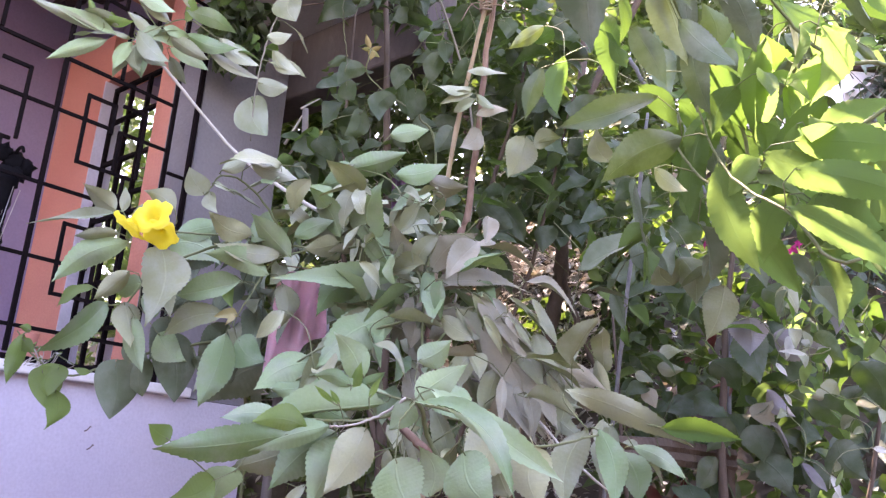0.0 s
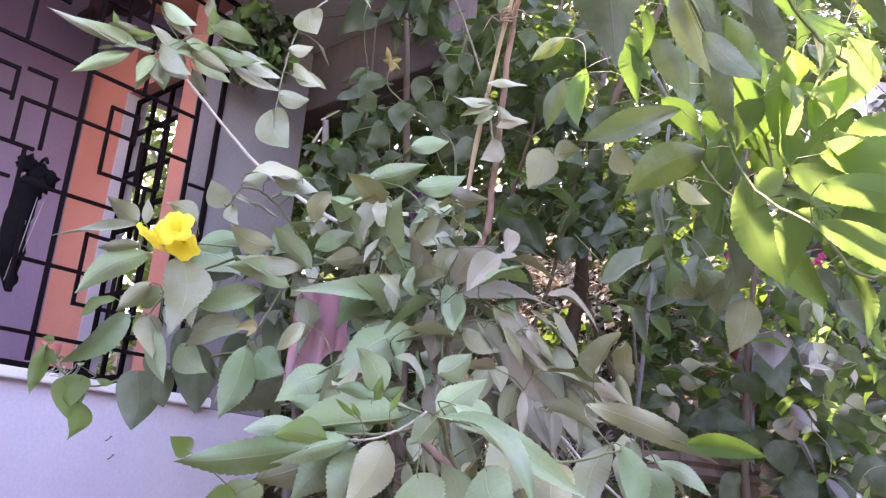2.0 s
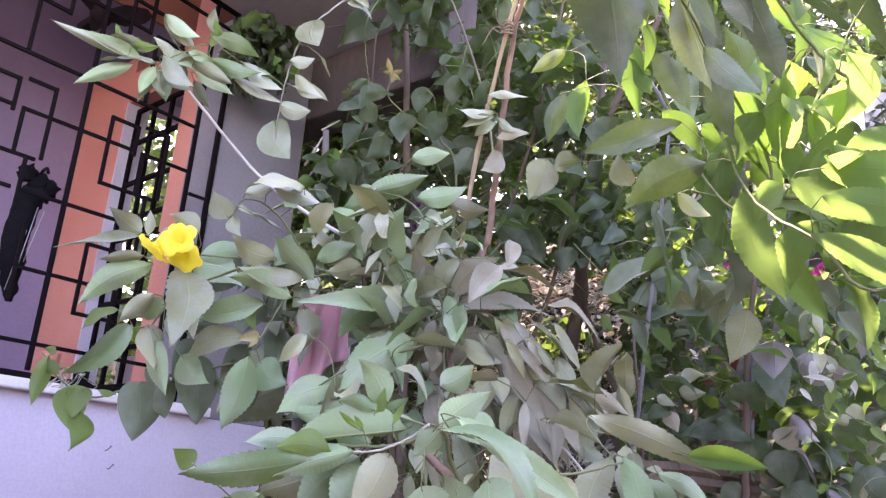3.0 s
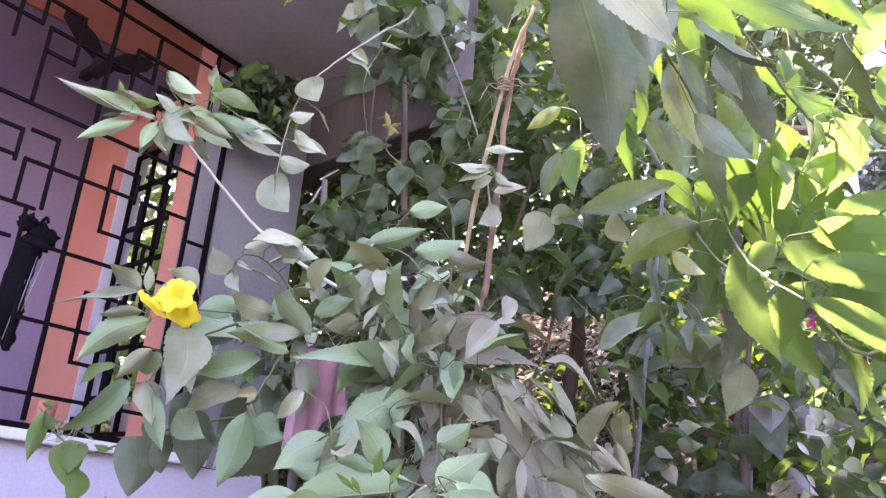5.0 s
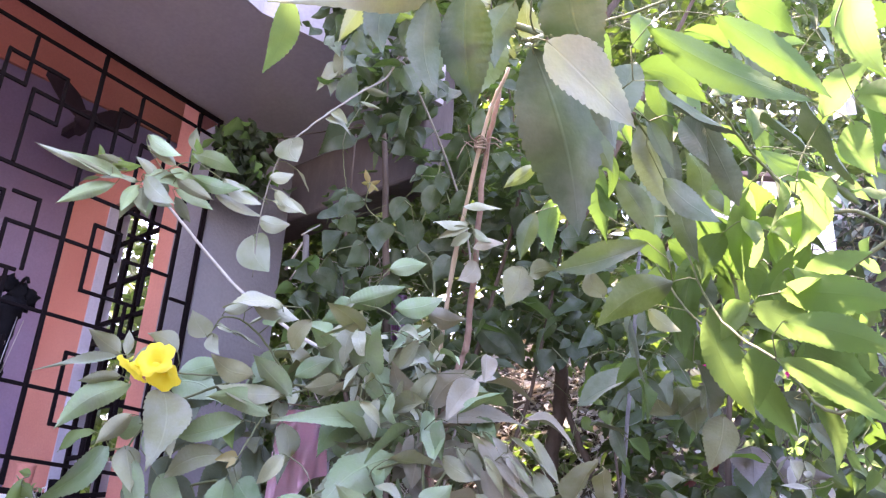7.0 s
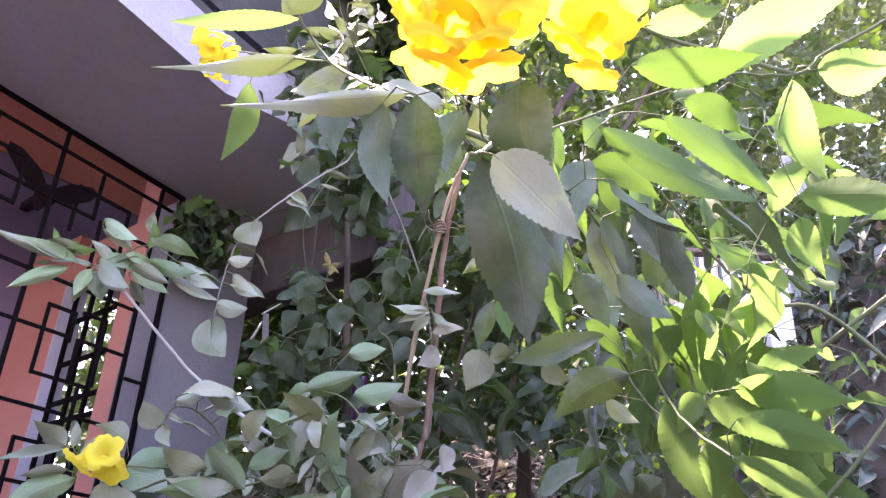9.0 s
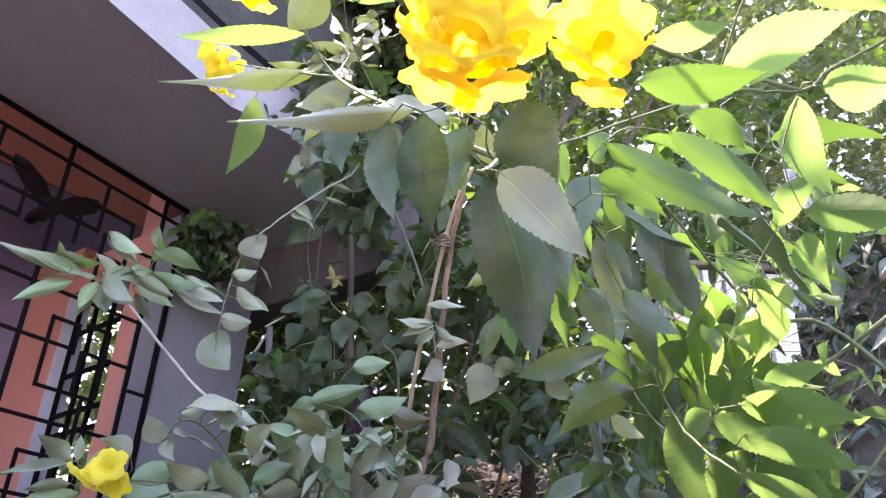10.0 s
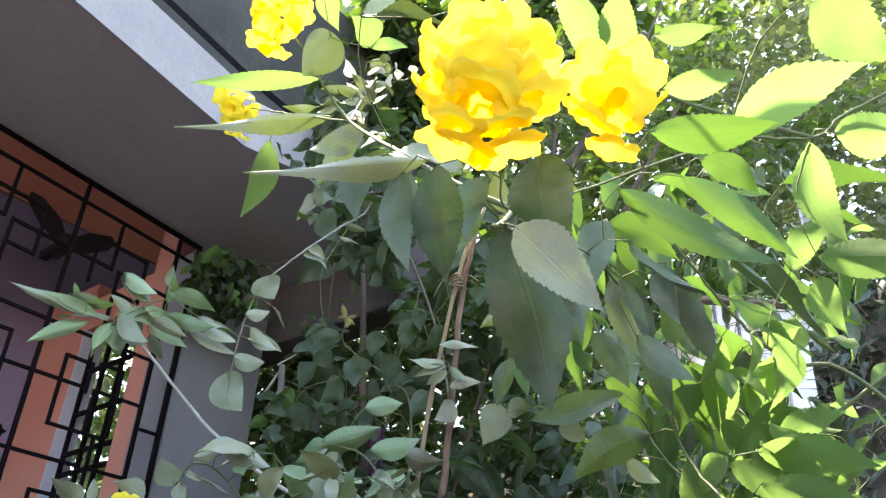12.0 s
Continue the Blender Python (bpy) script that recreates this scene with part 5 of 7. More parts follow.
leaf(shrub, (0.087, 0.606, 1.588), (0.038, 0.556, 1.590), 0.016, (-0.71, 0.70, 0.10), leaf_teal, 1)
leaf(shrub, (-0.104, 0.580, 1.554), (-0.159, 0.509, 1.546), 0.035, (-0.79, 0.60, 0.06), leaf_teal, 1)
leaf(shrub, (-0.113, 0.402, 1.505), (-0.128, 0.375, 1.524), 0.032, (-0.85, 0.52, 0.04), leaf_fresh, 1)
leaf(shrub, (-0.077, 0.456, 1.459), (-0.107, 0.411, 1.433), 0.048, (0.83, -0.56, 0.02), leaf_fresh, 1)
leaf(shrub, (-0.101, 0.508, 1.476), (-0.114, 0.489, 1.421), 0.050, (0.81, -0.59, 0.01), leaf_teal, 1)
leaf(shrub, (0.037, 0.714, 1.654), (0.079, 0.741, 1.691), 0.044, (-0.65, 0.75, 0.16), leaf_teal, 1)
leaf(shrub, (0.082, 0.695, 1.599), (0.139, 0.747, 1.556), 0.050, (-0.63, 0.77, 0.09), leaf_teal, 1)
leaf(shrub, (0.049, 0.568, 1.583), (0.060, 0.572, 1.630), 0.019, (-0.72, 0.69, 0.12), leaf_fresh, 1)
leaf(shrub, (0.174, 0.776, 1.464), (0.146, 0.752, 1.557), 0.059, (-0.59, 0.80, 0.03), leaf_dusty, 1)
leaf(shrub, (0.118, 0.669, 1.457), (0.103, 0.655, 1.523), 0.048, (-0.66, 0.75, 0.02), leaf_teal, 1)

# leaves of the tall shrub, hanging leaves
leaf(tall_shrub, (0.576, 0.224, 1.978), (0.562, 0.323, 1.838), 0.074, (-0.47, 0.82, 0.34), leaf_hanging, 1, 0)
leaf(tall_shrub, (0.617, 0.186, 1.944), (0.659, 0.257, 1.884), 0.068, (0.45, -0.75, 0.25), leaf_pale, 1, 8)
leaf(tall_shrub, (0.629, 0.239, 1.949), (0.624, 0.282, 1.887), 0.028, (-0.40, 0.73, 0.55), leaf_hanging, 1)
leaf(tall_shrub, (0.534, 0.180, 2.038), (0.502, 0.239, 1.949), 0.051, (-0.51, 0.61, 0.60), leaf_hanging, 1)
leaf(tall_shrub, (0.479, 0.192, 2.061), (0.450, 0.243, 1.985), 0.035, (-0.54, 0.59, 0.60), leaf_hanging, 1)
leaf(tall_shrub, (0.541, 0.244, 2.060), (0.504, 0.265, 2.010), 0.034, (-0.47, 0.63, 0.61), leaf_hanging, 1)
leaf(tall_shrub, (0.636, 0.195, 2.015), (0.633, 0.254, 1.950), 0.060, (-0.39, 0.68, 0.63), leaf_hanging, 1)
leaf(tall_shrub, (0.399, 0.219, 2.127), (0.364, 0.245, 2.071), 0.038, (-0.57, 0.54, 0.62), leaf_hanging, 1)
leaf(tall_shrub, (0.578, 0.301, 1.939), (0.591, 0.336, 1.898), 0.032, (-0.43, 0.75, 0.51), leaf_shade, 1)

# leaves of the tall shrub, outer boughs
leaf(tall_shrub, (0.398, 0.786, 2.037), (0.266, 0.717, 2.022), 0.044, (0.50, -0.86, 0.02), leaf_shade, 1)
leaf(tall_shrub, (0.419, 0.821, 1.982), (0.307, 0.788, 1.920), 0.060, (-0.43, 0.84, 0.34), leaf_shade, 1)
leaf(tall_shrub, (0.336, 0.901, 1.977), (0.377, 0.934, 1.942), 0.028, (-0.41, 0.86, 0.32), leaf_dusty, 1)
leaf(tall_shrub, (-0.116, 1.184, 2.244), (-0.166, 1.190, 2.154), 0.078, (-0.55, 0.76, 0.35), leaf_dusty, 1)
leaf(tall_shrub, (0.085, 0.946, 2.337), (0.018, 0.925, 2.296), 0.032, (-0.51, 0.72, 0.47), leaf_dusty, 1)
leaf(tall_shrub, (0.151, 0.917, 2.238), (0.119, 0.950, 2.142), 0.044, (-0.49, 0.76, 0.42), leaf_green, 1)
leaf(tall_shrub, (-0.084, 1.169, 2.212), (-0.029, 1.200, 2.225), 0.046, (-0.52, 0.77, 0.37), leaf_dusty, 1)
leaf(tall_shrub, (0.399, 0.952, 2.065), (0.354, 0.991, 1.911), 0.043, (-0.38, 0.87, 0.33), leaf_green, 1)
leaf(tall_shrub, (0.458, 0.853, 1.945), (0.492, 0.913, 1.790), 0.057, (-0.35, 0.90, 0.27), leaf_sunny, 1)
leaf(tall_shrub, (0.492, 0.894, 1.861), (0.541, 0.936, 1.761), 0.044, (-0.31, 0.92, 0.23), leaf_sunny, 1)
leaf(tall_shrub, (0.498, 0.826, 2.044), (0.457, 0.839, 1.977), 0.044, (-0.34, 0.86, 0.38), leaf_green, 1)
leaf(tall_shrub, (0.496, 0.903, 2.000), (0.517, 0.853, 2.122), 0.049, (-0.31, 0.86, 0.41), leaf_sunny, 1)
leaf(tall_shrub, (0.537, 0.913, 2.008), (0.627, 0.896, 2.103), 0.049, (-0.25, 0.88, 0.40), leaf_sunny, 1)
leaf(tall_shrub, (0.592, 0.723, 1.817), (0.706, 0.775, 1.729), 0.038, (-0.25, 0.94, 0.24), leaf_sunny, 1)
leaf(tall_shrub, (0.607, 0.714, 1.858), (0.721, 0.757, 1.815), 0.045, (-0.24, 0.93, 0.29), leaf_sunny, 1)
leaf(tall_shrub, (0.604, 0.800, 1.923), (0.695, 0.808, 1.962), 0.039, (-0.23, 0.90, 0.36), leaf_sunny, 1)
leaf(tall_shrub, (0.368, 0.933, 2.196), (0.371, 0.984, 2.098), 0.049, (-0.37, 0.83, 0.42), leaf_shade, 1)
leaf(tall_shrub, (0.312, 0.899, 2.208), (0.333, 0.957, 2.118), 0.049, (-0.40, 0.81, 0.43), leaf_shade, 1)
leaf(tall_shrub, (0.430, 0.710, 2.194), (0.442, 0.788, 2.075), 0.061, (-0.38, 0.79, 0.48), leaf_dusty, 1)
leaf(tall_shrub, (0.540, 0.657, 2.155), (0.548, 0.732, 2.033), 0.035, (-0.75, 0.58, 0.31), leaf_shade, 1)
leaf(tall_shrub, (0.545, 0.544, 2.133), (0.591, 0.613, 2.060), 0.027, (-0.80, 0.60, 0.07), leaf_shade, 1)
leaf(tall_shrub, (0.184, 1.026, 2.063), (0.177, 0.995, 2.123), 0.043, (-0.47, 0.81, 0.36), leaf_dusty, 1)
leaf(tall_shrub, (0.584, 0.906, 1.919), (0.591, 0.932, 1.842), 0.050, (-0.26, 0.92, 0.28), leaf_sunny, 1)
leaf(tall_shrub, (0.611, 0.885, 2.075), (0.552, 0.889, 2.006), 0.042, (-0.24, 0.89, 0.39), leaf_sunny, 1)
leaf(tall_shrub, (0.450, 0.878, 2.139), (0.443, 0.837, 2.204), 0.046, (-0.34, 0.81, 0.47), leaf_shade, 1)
leaf(tall_shrub, (0.194, 1.304, 1.954), (0.211, 1.336, 1.854), 0.073, (-0.40, 0.89, 0.22), leaf_dusty, 1)
leaf(tall_shrub, (0.266, 1.349, 1.898), (0.224, 1.354, 1.789), 0.073, (-0.38, 0.91, 0.18), leaf_dusty, 1)
leaf(tall_shrub, (0.176, 1.310, 1.898), (0.164, 1.289, 1.953), 0.061, (-0.42, 0.88, 0.23), leaf_dusty, 1)
leaf(tall_shrub, (0.269, 1.469, 1.857), (0.264, 1.481, 1.778), 0.084, (-0.35, 0.92, 0.16), leaf_mauve, 1)
leaf(tall_shrub, (0.278, 1.583, 1.840), (0.381, 1.620, 1.812), 0.067, (-0.30, 0.94, 0.16), leaf_mauve, 1)
leaf(tall_shrub, (0.399, 1.601, 1.938), (0.394, 1.620, 1.835), 0.059, (-0.26, 0.95, 0.19), leaf_mauve, 1)
leaf(tall_shrub, (0.334, 1.478, 1.919), (0.357, 1.498, 1.863), 0.051, (-0.31, 0.93, 0.20), leaf_dusty, 1)

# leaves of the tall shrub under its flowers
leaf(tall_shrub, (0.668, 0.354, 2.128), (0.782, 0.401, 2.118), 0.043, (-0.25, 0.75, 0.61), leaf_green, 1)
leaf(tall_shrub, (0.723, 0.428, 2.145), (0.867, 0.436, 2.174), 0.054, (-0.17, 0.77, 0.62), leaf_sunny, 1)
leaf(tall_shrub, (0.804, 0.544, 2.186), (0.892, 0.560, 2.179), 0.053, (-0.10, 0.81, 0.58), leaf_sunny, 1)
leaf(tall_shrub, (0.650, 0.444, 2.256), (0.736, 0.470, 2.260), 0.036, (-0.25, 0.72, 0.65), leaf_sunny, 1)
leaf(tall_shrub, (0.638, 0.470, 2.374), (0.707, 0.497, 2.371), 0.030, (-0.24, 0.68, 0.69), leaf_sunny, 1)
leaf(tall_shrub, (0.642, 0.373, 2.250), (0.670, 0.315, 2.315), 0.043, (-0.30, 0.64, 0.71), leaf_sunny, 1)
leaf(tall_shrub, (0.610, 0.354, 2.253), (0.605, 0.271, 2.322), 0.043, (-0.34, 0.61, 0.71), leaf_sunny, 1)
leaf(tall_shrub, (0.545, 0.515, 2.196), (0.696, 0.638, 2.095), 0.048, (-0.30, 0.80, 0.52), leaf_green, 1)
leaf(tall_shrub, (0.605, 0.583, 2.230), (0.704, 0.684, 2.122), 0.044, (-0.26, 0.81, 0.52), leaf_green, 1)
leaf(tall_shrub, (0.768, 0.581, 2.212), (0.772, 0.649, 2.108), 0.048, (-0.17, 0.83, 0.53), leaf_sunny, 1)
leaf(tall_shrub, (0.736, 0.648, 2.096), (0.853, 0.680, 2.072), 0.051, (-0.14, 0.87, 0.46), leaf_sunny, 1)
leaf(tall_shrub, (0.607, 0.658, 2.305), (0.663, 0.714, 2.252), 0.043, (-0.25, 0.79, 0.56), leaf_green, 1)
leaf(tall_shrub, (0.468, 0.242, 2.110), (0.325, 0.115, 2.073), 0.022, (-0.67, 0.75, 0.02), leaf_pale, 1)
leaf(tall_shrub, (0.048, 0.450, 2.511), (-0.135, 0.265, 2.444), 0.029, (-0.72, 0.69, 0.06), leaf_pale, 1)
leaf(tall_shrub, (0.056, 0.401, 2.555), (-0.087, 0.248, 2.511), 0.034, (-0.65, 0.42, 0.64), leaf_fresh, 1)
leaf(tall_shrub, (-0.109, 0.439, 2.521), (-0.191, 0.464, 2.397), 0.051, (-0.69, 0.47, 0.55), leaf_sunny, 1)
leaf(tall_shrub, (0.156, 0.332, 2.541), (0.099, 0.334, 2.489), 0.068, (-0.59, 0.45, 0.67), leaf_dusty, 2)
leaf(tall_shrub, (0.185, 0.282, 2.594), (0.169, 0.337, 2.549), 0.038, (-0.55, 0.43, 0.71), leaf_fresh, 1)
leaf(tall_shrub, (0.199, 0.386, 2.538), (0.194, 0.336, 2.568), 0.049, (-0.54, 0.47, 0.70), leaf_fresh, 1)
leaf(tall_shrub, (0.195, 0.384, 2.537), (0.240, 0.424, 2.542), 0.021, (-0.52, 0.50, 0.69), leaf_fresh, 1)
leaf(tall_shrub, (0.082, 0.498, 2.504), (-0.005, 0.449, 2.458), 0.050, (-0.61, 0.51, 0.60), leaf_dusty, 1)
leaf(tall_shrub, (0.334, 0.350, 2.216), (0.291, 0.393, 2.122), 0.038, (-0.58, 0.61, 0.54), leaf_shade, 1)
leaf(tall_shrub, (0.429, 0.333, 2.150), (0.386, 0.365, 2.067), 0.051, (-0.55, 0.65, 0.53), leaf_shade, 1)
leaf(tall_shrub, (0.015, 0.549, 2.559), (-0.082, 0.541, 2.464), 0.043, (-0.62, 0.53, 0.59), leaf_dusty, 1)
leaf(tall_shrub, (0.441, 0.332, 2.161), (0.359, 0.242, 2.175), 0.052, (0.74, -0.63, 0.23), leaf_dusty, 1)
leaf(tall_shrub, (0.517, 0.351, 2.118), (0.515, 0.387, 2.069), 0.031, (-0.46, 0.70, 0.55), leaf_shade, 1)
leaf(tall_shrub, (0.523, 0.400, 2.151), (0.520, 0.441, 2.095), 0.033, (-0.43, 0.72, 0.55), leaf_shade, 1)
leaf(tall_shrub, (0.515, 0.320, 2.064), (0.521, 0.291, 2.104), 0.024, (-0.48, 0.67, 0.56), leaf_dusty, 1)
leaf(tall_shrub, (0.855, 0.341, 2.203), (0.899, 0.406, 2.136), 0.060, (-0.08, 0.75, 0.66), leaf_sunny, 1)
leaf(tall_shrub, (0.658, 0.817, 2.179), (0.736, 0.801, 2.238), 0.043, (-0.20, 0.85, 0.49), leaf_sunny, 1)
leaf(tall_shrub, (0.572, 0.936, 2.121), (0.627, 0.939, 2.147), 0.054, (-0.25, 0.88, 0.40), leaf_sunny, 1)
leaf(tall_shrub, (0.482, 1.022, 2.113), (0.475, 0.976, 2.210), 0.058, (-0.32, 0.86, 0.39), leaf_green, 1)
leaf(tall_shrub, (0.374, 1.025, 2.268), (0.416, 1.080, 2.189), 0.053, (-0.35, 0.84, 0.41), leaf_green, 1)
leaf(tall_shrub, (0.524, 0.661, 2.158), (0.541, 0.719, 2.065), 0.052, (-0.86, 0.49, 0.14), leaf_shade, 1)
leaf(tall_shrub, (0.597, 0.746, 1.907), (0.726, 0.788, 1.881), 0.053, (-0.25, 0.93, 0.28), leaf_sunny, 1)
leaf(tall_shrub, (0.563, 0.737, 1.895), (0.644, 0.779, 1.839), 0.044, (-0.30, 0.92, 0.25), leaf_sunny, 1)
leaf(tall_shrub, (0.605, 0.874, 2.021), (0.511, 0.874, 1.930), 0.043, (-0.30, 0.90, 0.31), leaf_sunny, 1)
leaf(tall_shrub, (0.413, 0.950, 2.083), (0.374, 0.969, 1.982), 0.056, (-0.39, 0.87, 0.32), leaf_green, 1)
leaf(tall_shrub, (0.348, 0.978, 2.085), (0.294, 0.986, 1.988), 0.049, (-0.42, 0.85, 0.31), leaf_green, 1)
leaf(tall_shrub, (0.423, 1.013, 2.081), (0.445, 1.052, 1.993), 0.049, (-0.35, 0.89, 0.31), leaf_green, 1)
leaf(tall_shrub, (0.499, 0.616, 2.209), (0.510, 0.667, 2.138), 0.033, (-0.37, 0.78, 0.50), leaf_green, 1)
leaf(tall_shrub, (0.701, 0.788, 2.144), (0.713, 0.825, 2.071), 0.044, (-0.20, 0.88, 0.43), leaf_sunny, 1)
leaf(tall_shrub, (0.569, 0.274, 2.302), (0.572, 0.237, 2.331), 0.040, (-0.38, 0.55, 0.74), leaf_dusty, 1)
leaf(tall_shrub, (0.440, 0.342, 2.453), (0.435, 0.297, 2.481), 0.048, (-0.43, 0.51, 0.74), leaf_dusty, 1)
leaf(tall_shrub, (0.365, 0.210, 2.356), (0.457, 0.276, 2.374), 0.071, (0.56, -0.82, 0.14), leaf_dusty, 1)
leaf(tall_shrub, (0.582, 0.743, 2.264), (0.524, 0.745, 2.226), 0.036, (-0.31, 0.80, 0.51), leaf_green, 1)

# leaves of the creeper beside the cane
leaf(creeper, (-0.477, 0.943, 2.439), (-0.514, 0.923, 2.410), 0.027, (-0.59, 0.78, 0.20), leaf_dark, 1)
leaf(creeper, (-0.494, 0.968, 2.383), (-0.490, 0.996, 2.350), 0.050, (-0.68, 0.59, 0.44), leaf_dark, 2)
leaf(creeper, (-0.458, 0.979, 2.420), (-0.508, 0.955, 2.378), 0.047, (-0.67, 0.59, 0.45), leaf_dark, 2)
leaf(creeper, (-0.316, 1.091, 2.463), (-0.347, 1.105, 2.403), 0.050, (-0.60, 0.65, 0.47), leaf_dark, 2)
leaf(creeper, (-0.342, 1.044, 2.491), (-0.312, 1.065, 2.501), 0.032, (-0.57, 0.82, 0.02), leaf_dark, 1)
leaf(creeper, (-0.295, 1.088, 2.491), (-0.307, 1.110, 2.448), 0.039, (-0.58, 0.65, 0.49), leaf_dark, 2)
leaf(creeper, (-0.426, 1.050, 2.371), (-0.459, 1.056, 2.313), 0.058, (-0.65, 0.63, 0.42), leaf_dark, 2)
leaf(creeper, (-0.378, 1.089, 2.384), (-0.402, 1.107, 2.322), 0.053, (-0.63, 0.65, 0.43), leaf_dark, 2)
leaf(creeper, (-0.174, 1.151, 2.541), (-0.177, 1.176, 2.504), 0.044, (-0.52, 0.68, 0.51), leaf_dark, 2)
leaf(creeper, (-0.263, 1.143, 2.454), (-0.308, 1.139, 2.405), 0.047, (-0.58, 0.67, 0.47), leaf_dark, 2)
leaf(creeper, (-0.380, 1.053, 2.431), (-0.414, 1.055, 2.382), 0.047, (-0.63, 0.63, 0.46), leaf_dark, 2)
leaf(creeper, (-0.575, 0.965, 2.251), (-0.559, 1.012, 2.206), 0.055, (-0.71, 0.60, 0.37), leaf_dark, 2)
leaf(creeper, (-0.333, 1.179, 2.308), (-0.375, 1.172, 2.255), 0.055, (-0.61, 0.69, 0.40), leaf_dark, 2)
leaf(creeper, (-0.485, 1.019, 2.325), (-0.526, 1.009, 2.272), 0.053, (-0.68, 0.61, 0.40), leaf_dark, 2)
leaf(creeper, (-0.432, 0.978, 2.460), (-0.429, 0.956, 2.490), 0.014, (-0.65, 0.59, 0.49), leaf_bud, 1)
leaf(creeper, (-0.432, 0.978, 2.460), (-0.410, 0.993, 2.469), 0.012, (-0.64, 0.60, 0.48), leaf_bud, 1)
leaf(creeper, (-0.432, 0.978, 2.460), (-0.446, 0.962, 2.459), 0.011, (-0.65, 0.59, 0.48), leaf_bud, 1)
leaf(creeper, (-0.432, 0.978, 2.460), (-0.440, 0.987, 2.437), 0.019, (-0.65, 0.59, 0.48), leaf_bud, 1)
leaf(creeper, (-0.432, 0.978, 2.460), (-0.421, 1.000, 2.446), 0.012, (-0.64, 0.60, 0.48), leaf_bud, 1)

# leaves of the shrub, tufts on its trunk
leaf(shrub, (-0.123, 0.997, 2.281), (-0.188, 0.940, 2.280), 0.026, (-0.65, 0.75, 0.12), leaf_pale, 1)
leaf(shrub, (-0.125, 1.000, 2.272), (-0.185, 0.963, 2.250), 0.018, (0.52, -0.86, 0.04), leaf_pale, 1)
leaf(shrub, (-0.121, 1.005, 2.271), (-0.095, 1.040, 2.247), 0.019, (-0.56, 0.70, 0.44), leaf_pale, 1)
leaf(shrub, (-0.125, 0.973, 2.313), (-0.063, 1.029, 2.304), 0.021, (-0.65, 0.75, 0.14), leaf_pale, 1)
leaf(shrub, (-0.131, 1.020, 2.234), (-0.075, 1.060, 2.240), 0.028, (-0.59, 0.79, 0.18), leaf_brown, 1)
leaf(shrub, (-0.130, 1.037, 2.205), (-0.174, 1.022, 2.168), 0.048, (-0.58, 0.71, 0.40), leaf_brown, 1)
leaf(shrub, (-0.124, 1.008, 2.262), (-0.168, 0.985, 2.238), 0.019, (0.37, -0.91, 0.17), leaf_pale, 1)

# leaves of the tall shrub, white sprig; pale colours stand in for full sun
leaf(tall_shrub, (-0.018, 0.568, 2.671), (-0.049, 0.519, 2.681), 0.023, (-0.58, 0.49, 0.65), leaf_pale, 1)
leaf(tall_shrub, (-0.018, 0.568, 2.671), (-0.057, 0.546, 2.654), 0.021, (-0.56, 0.80, 0.22), leaf_pale, 1)
leaf(tall_shrub, (-0.012, 0.569, 2.676), (-0.016, 0.530, 2.702), 0.018, (-0.57, 0.50, 0.65), leaf_pale, 1)
leaf(tall_shrub, (-0.014, 0.572, 2.672), (0.015, 0.570, 2.699), 0.016, (-0.56, 0.51, 0.65), leaf_pale, 1)
leaf(tall_shrub, (-0.019, 0.570, 2.670), (0.010, 0.590, 2.679), 0.021, (-0.60, 0.78, 0.20), leaf_pale, 1)
leaf(tall_shrub, (-0.020, 0.571, 2.667), (-0.030, 0.584, 2.648), 0.023, (-0.57, 0.51, 0.64), leaf_pale, 1)
leaf(tall_shrub, (0.007, 0.572, 2.690), (0.032, 0.594, 2.693), 0.019, (-0.65, 0.67, 0.36), leaf_pale, 1)
leaf(tall_shrub, (-0.057, 0.546, 2.654), (-0.094, 0.524, 2.635), 0.016, (-0.60, 0.49, 0.63), leaf_pale, 1)
leaf(tall_shrub, (0.016, 0.551, 2.714), (0.054, 0.565, 2.734), 0.025, (-0.54, 0.50, 0.68), leaf_pale, 1)
leaf(tall_shrub, (0.038, 0.586, 2.706), (0.025, 0.549, 2.723), 0.023, (-0.54, 0.51, 0.67), leaf_pale, 1)
leaf(tall_shrub, (-0.090, 0.518, 2.644), (-0.134, 0.470, 2.635), 0.018, (-0.63, 0.47, 0.63), leaf_pale, 1)

q = random.Random(61)
for _ in range(26):
    c = Vector((0.02 + q.gauss(0, 0.045), 0.585 + q.gauss(0, 0.035), 2.68 + q.gauss(0, 0.030)))
    d = Vector((q.gauss(0.1, 0.7), q.gauss(-0.3, 0.6), q.gauss(-0.1, 0.6))).normalized() * q.uniform(0.03, 0.06)
    leaf(tall_shrub, c, c + d, d.length * q.uniform(0.34, 0.5), (q.gauss(-0.3, 0.4), q.gauss(0.1, 0.4), 1.0), leaf_sunwhite if q.random() < 0.6 else leaf_dusty, 1)

# leaves of the shrub, drooping side bough
leaf(shrub, (-0.169, 0.794, 1.777), (-0.260, 0.727, 1.636), 0.061, (-0.73, 0.66, 0.16), leaf_dusty, 1)
leaf(shrub, (0.027, 0.863, 1.770), (0.080, 0.917, 1.713), 0.027, (-0.59, 0.79, 0.19), leaf_brown, 1)
leaf(shrub, (0.031, 0.875, 1.738), (0.082, 0.933, 1.632), 0.056, (-0.59, 0.80, 0.15), leaf_brown, 1)
leaf(shrub, (0.102, 0.927, 1.735), (0.128, 0.957, 1.674), 0.033, (-0.55, 0.82, 0.16), leaf_dusty, 1)
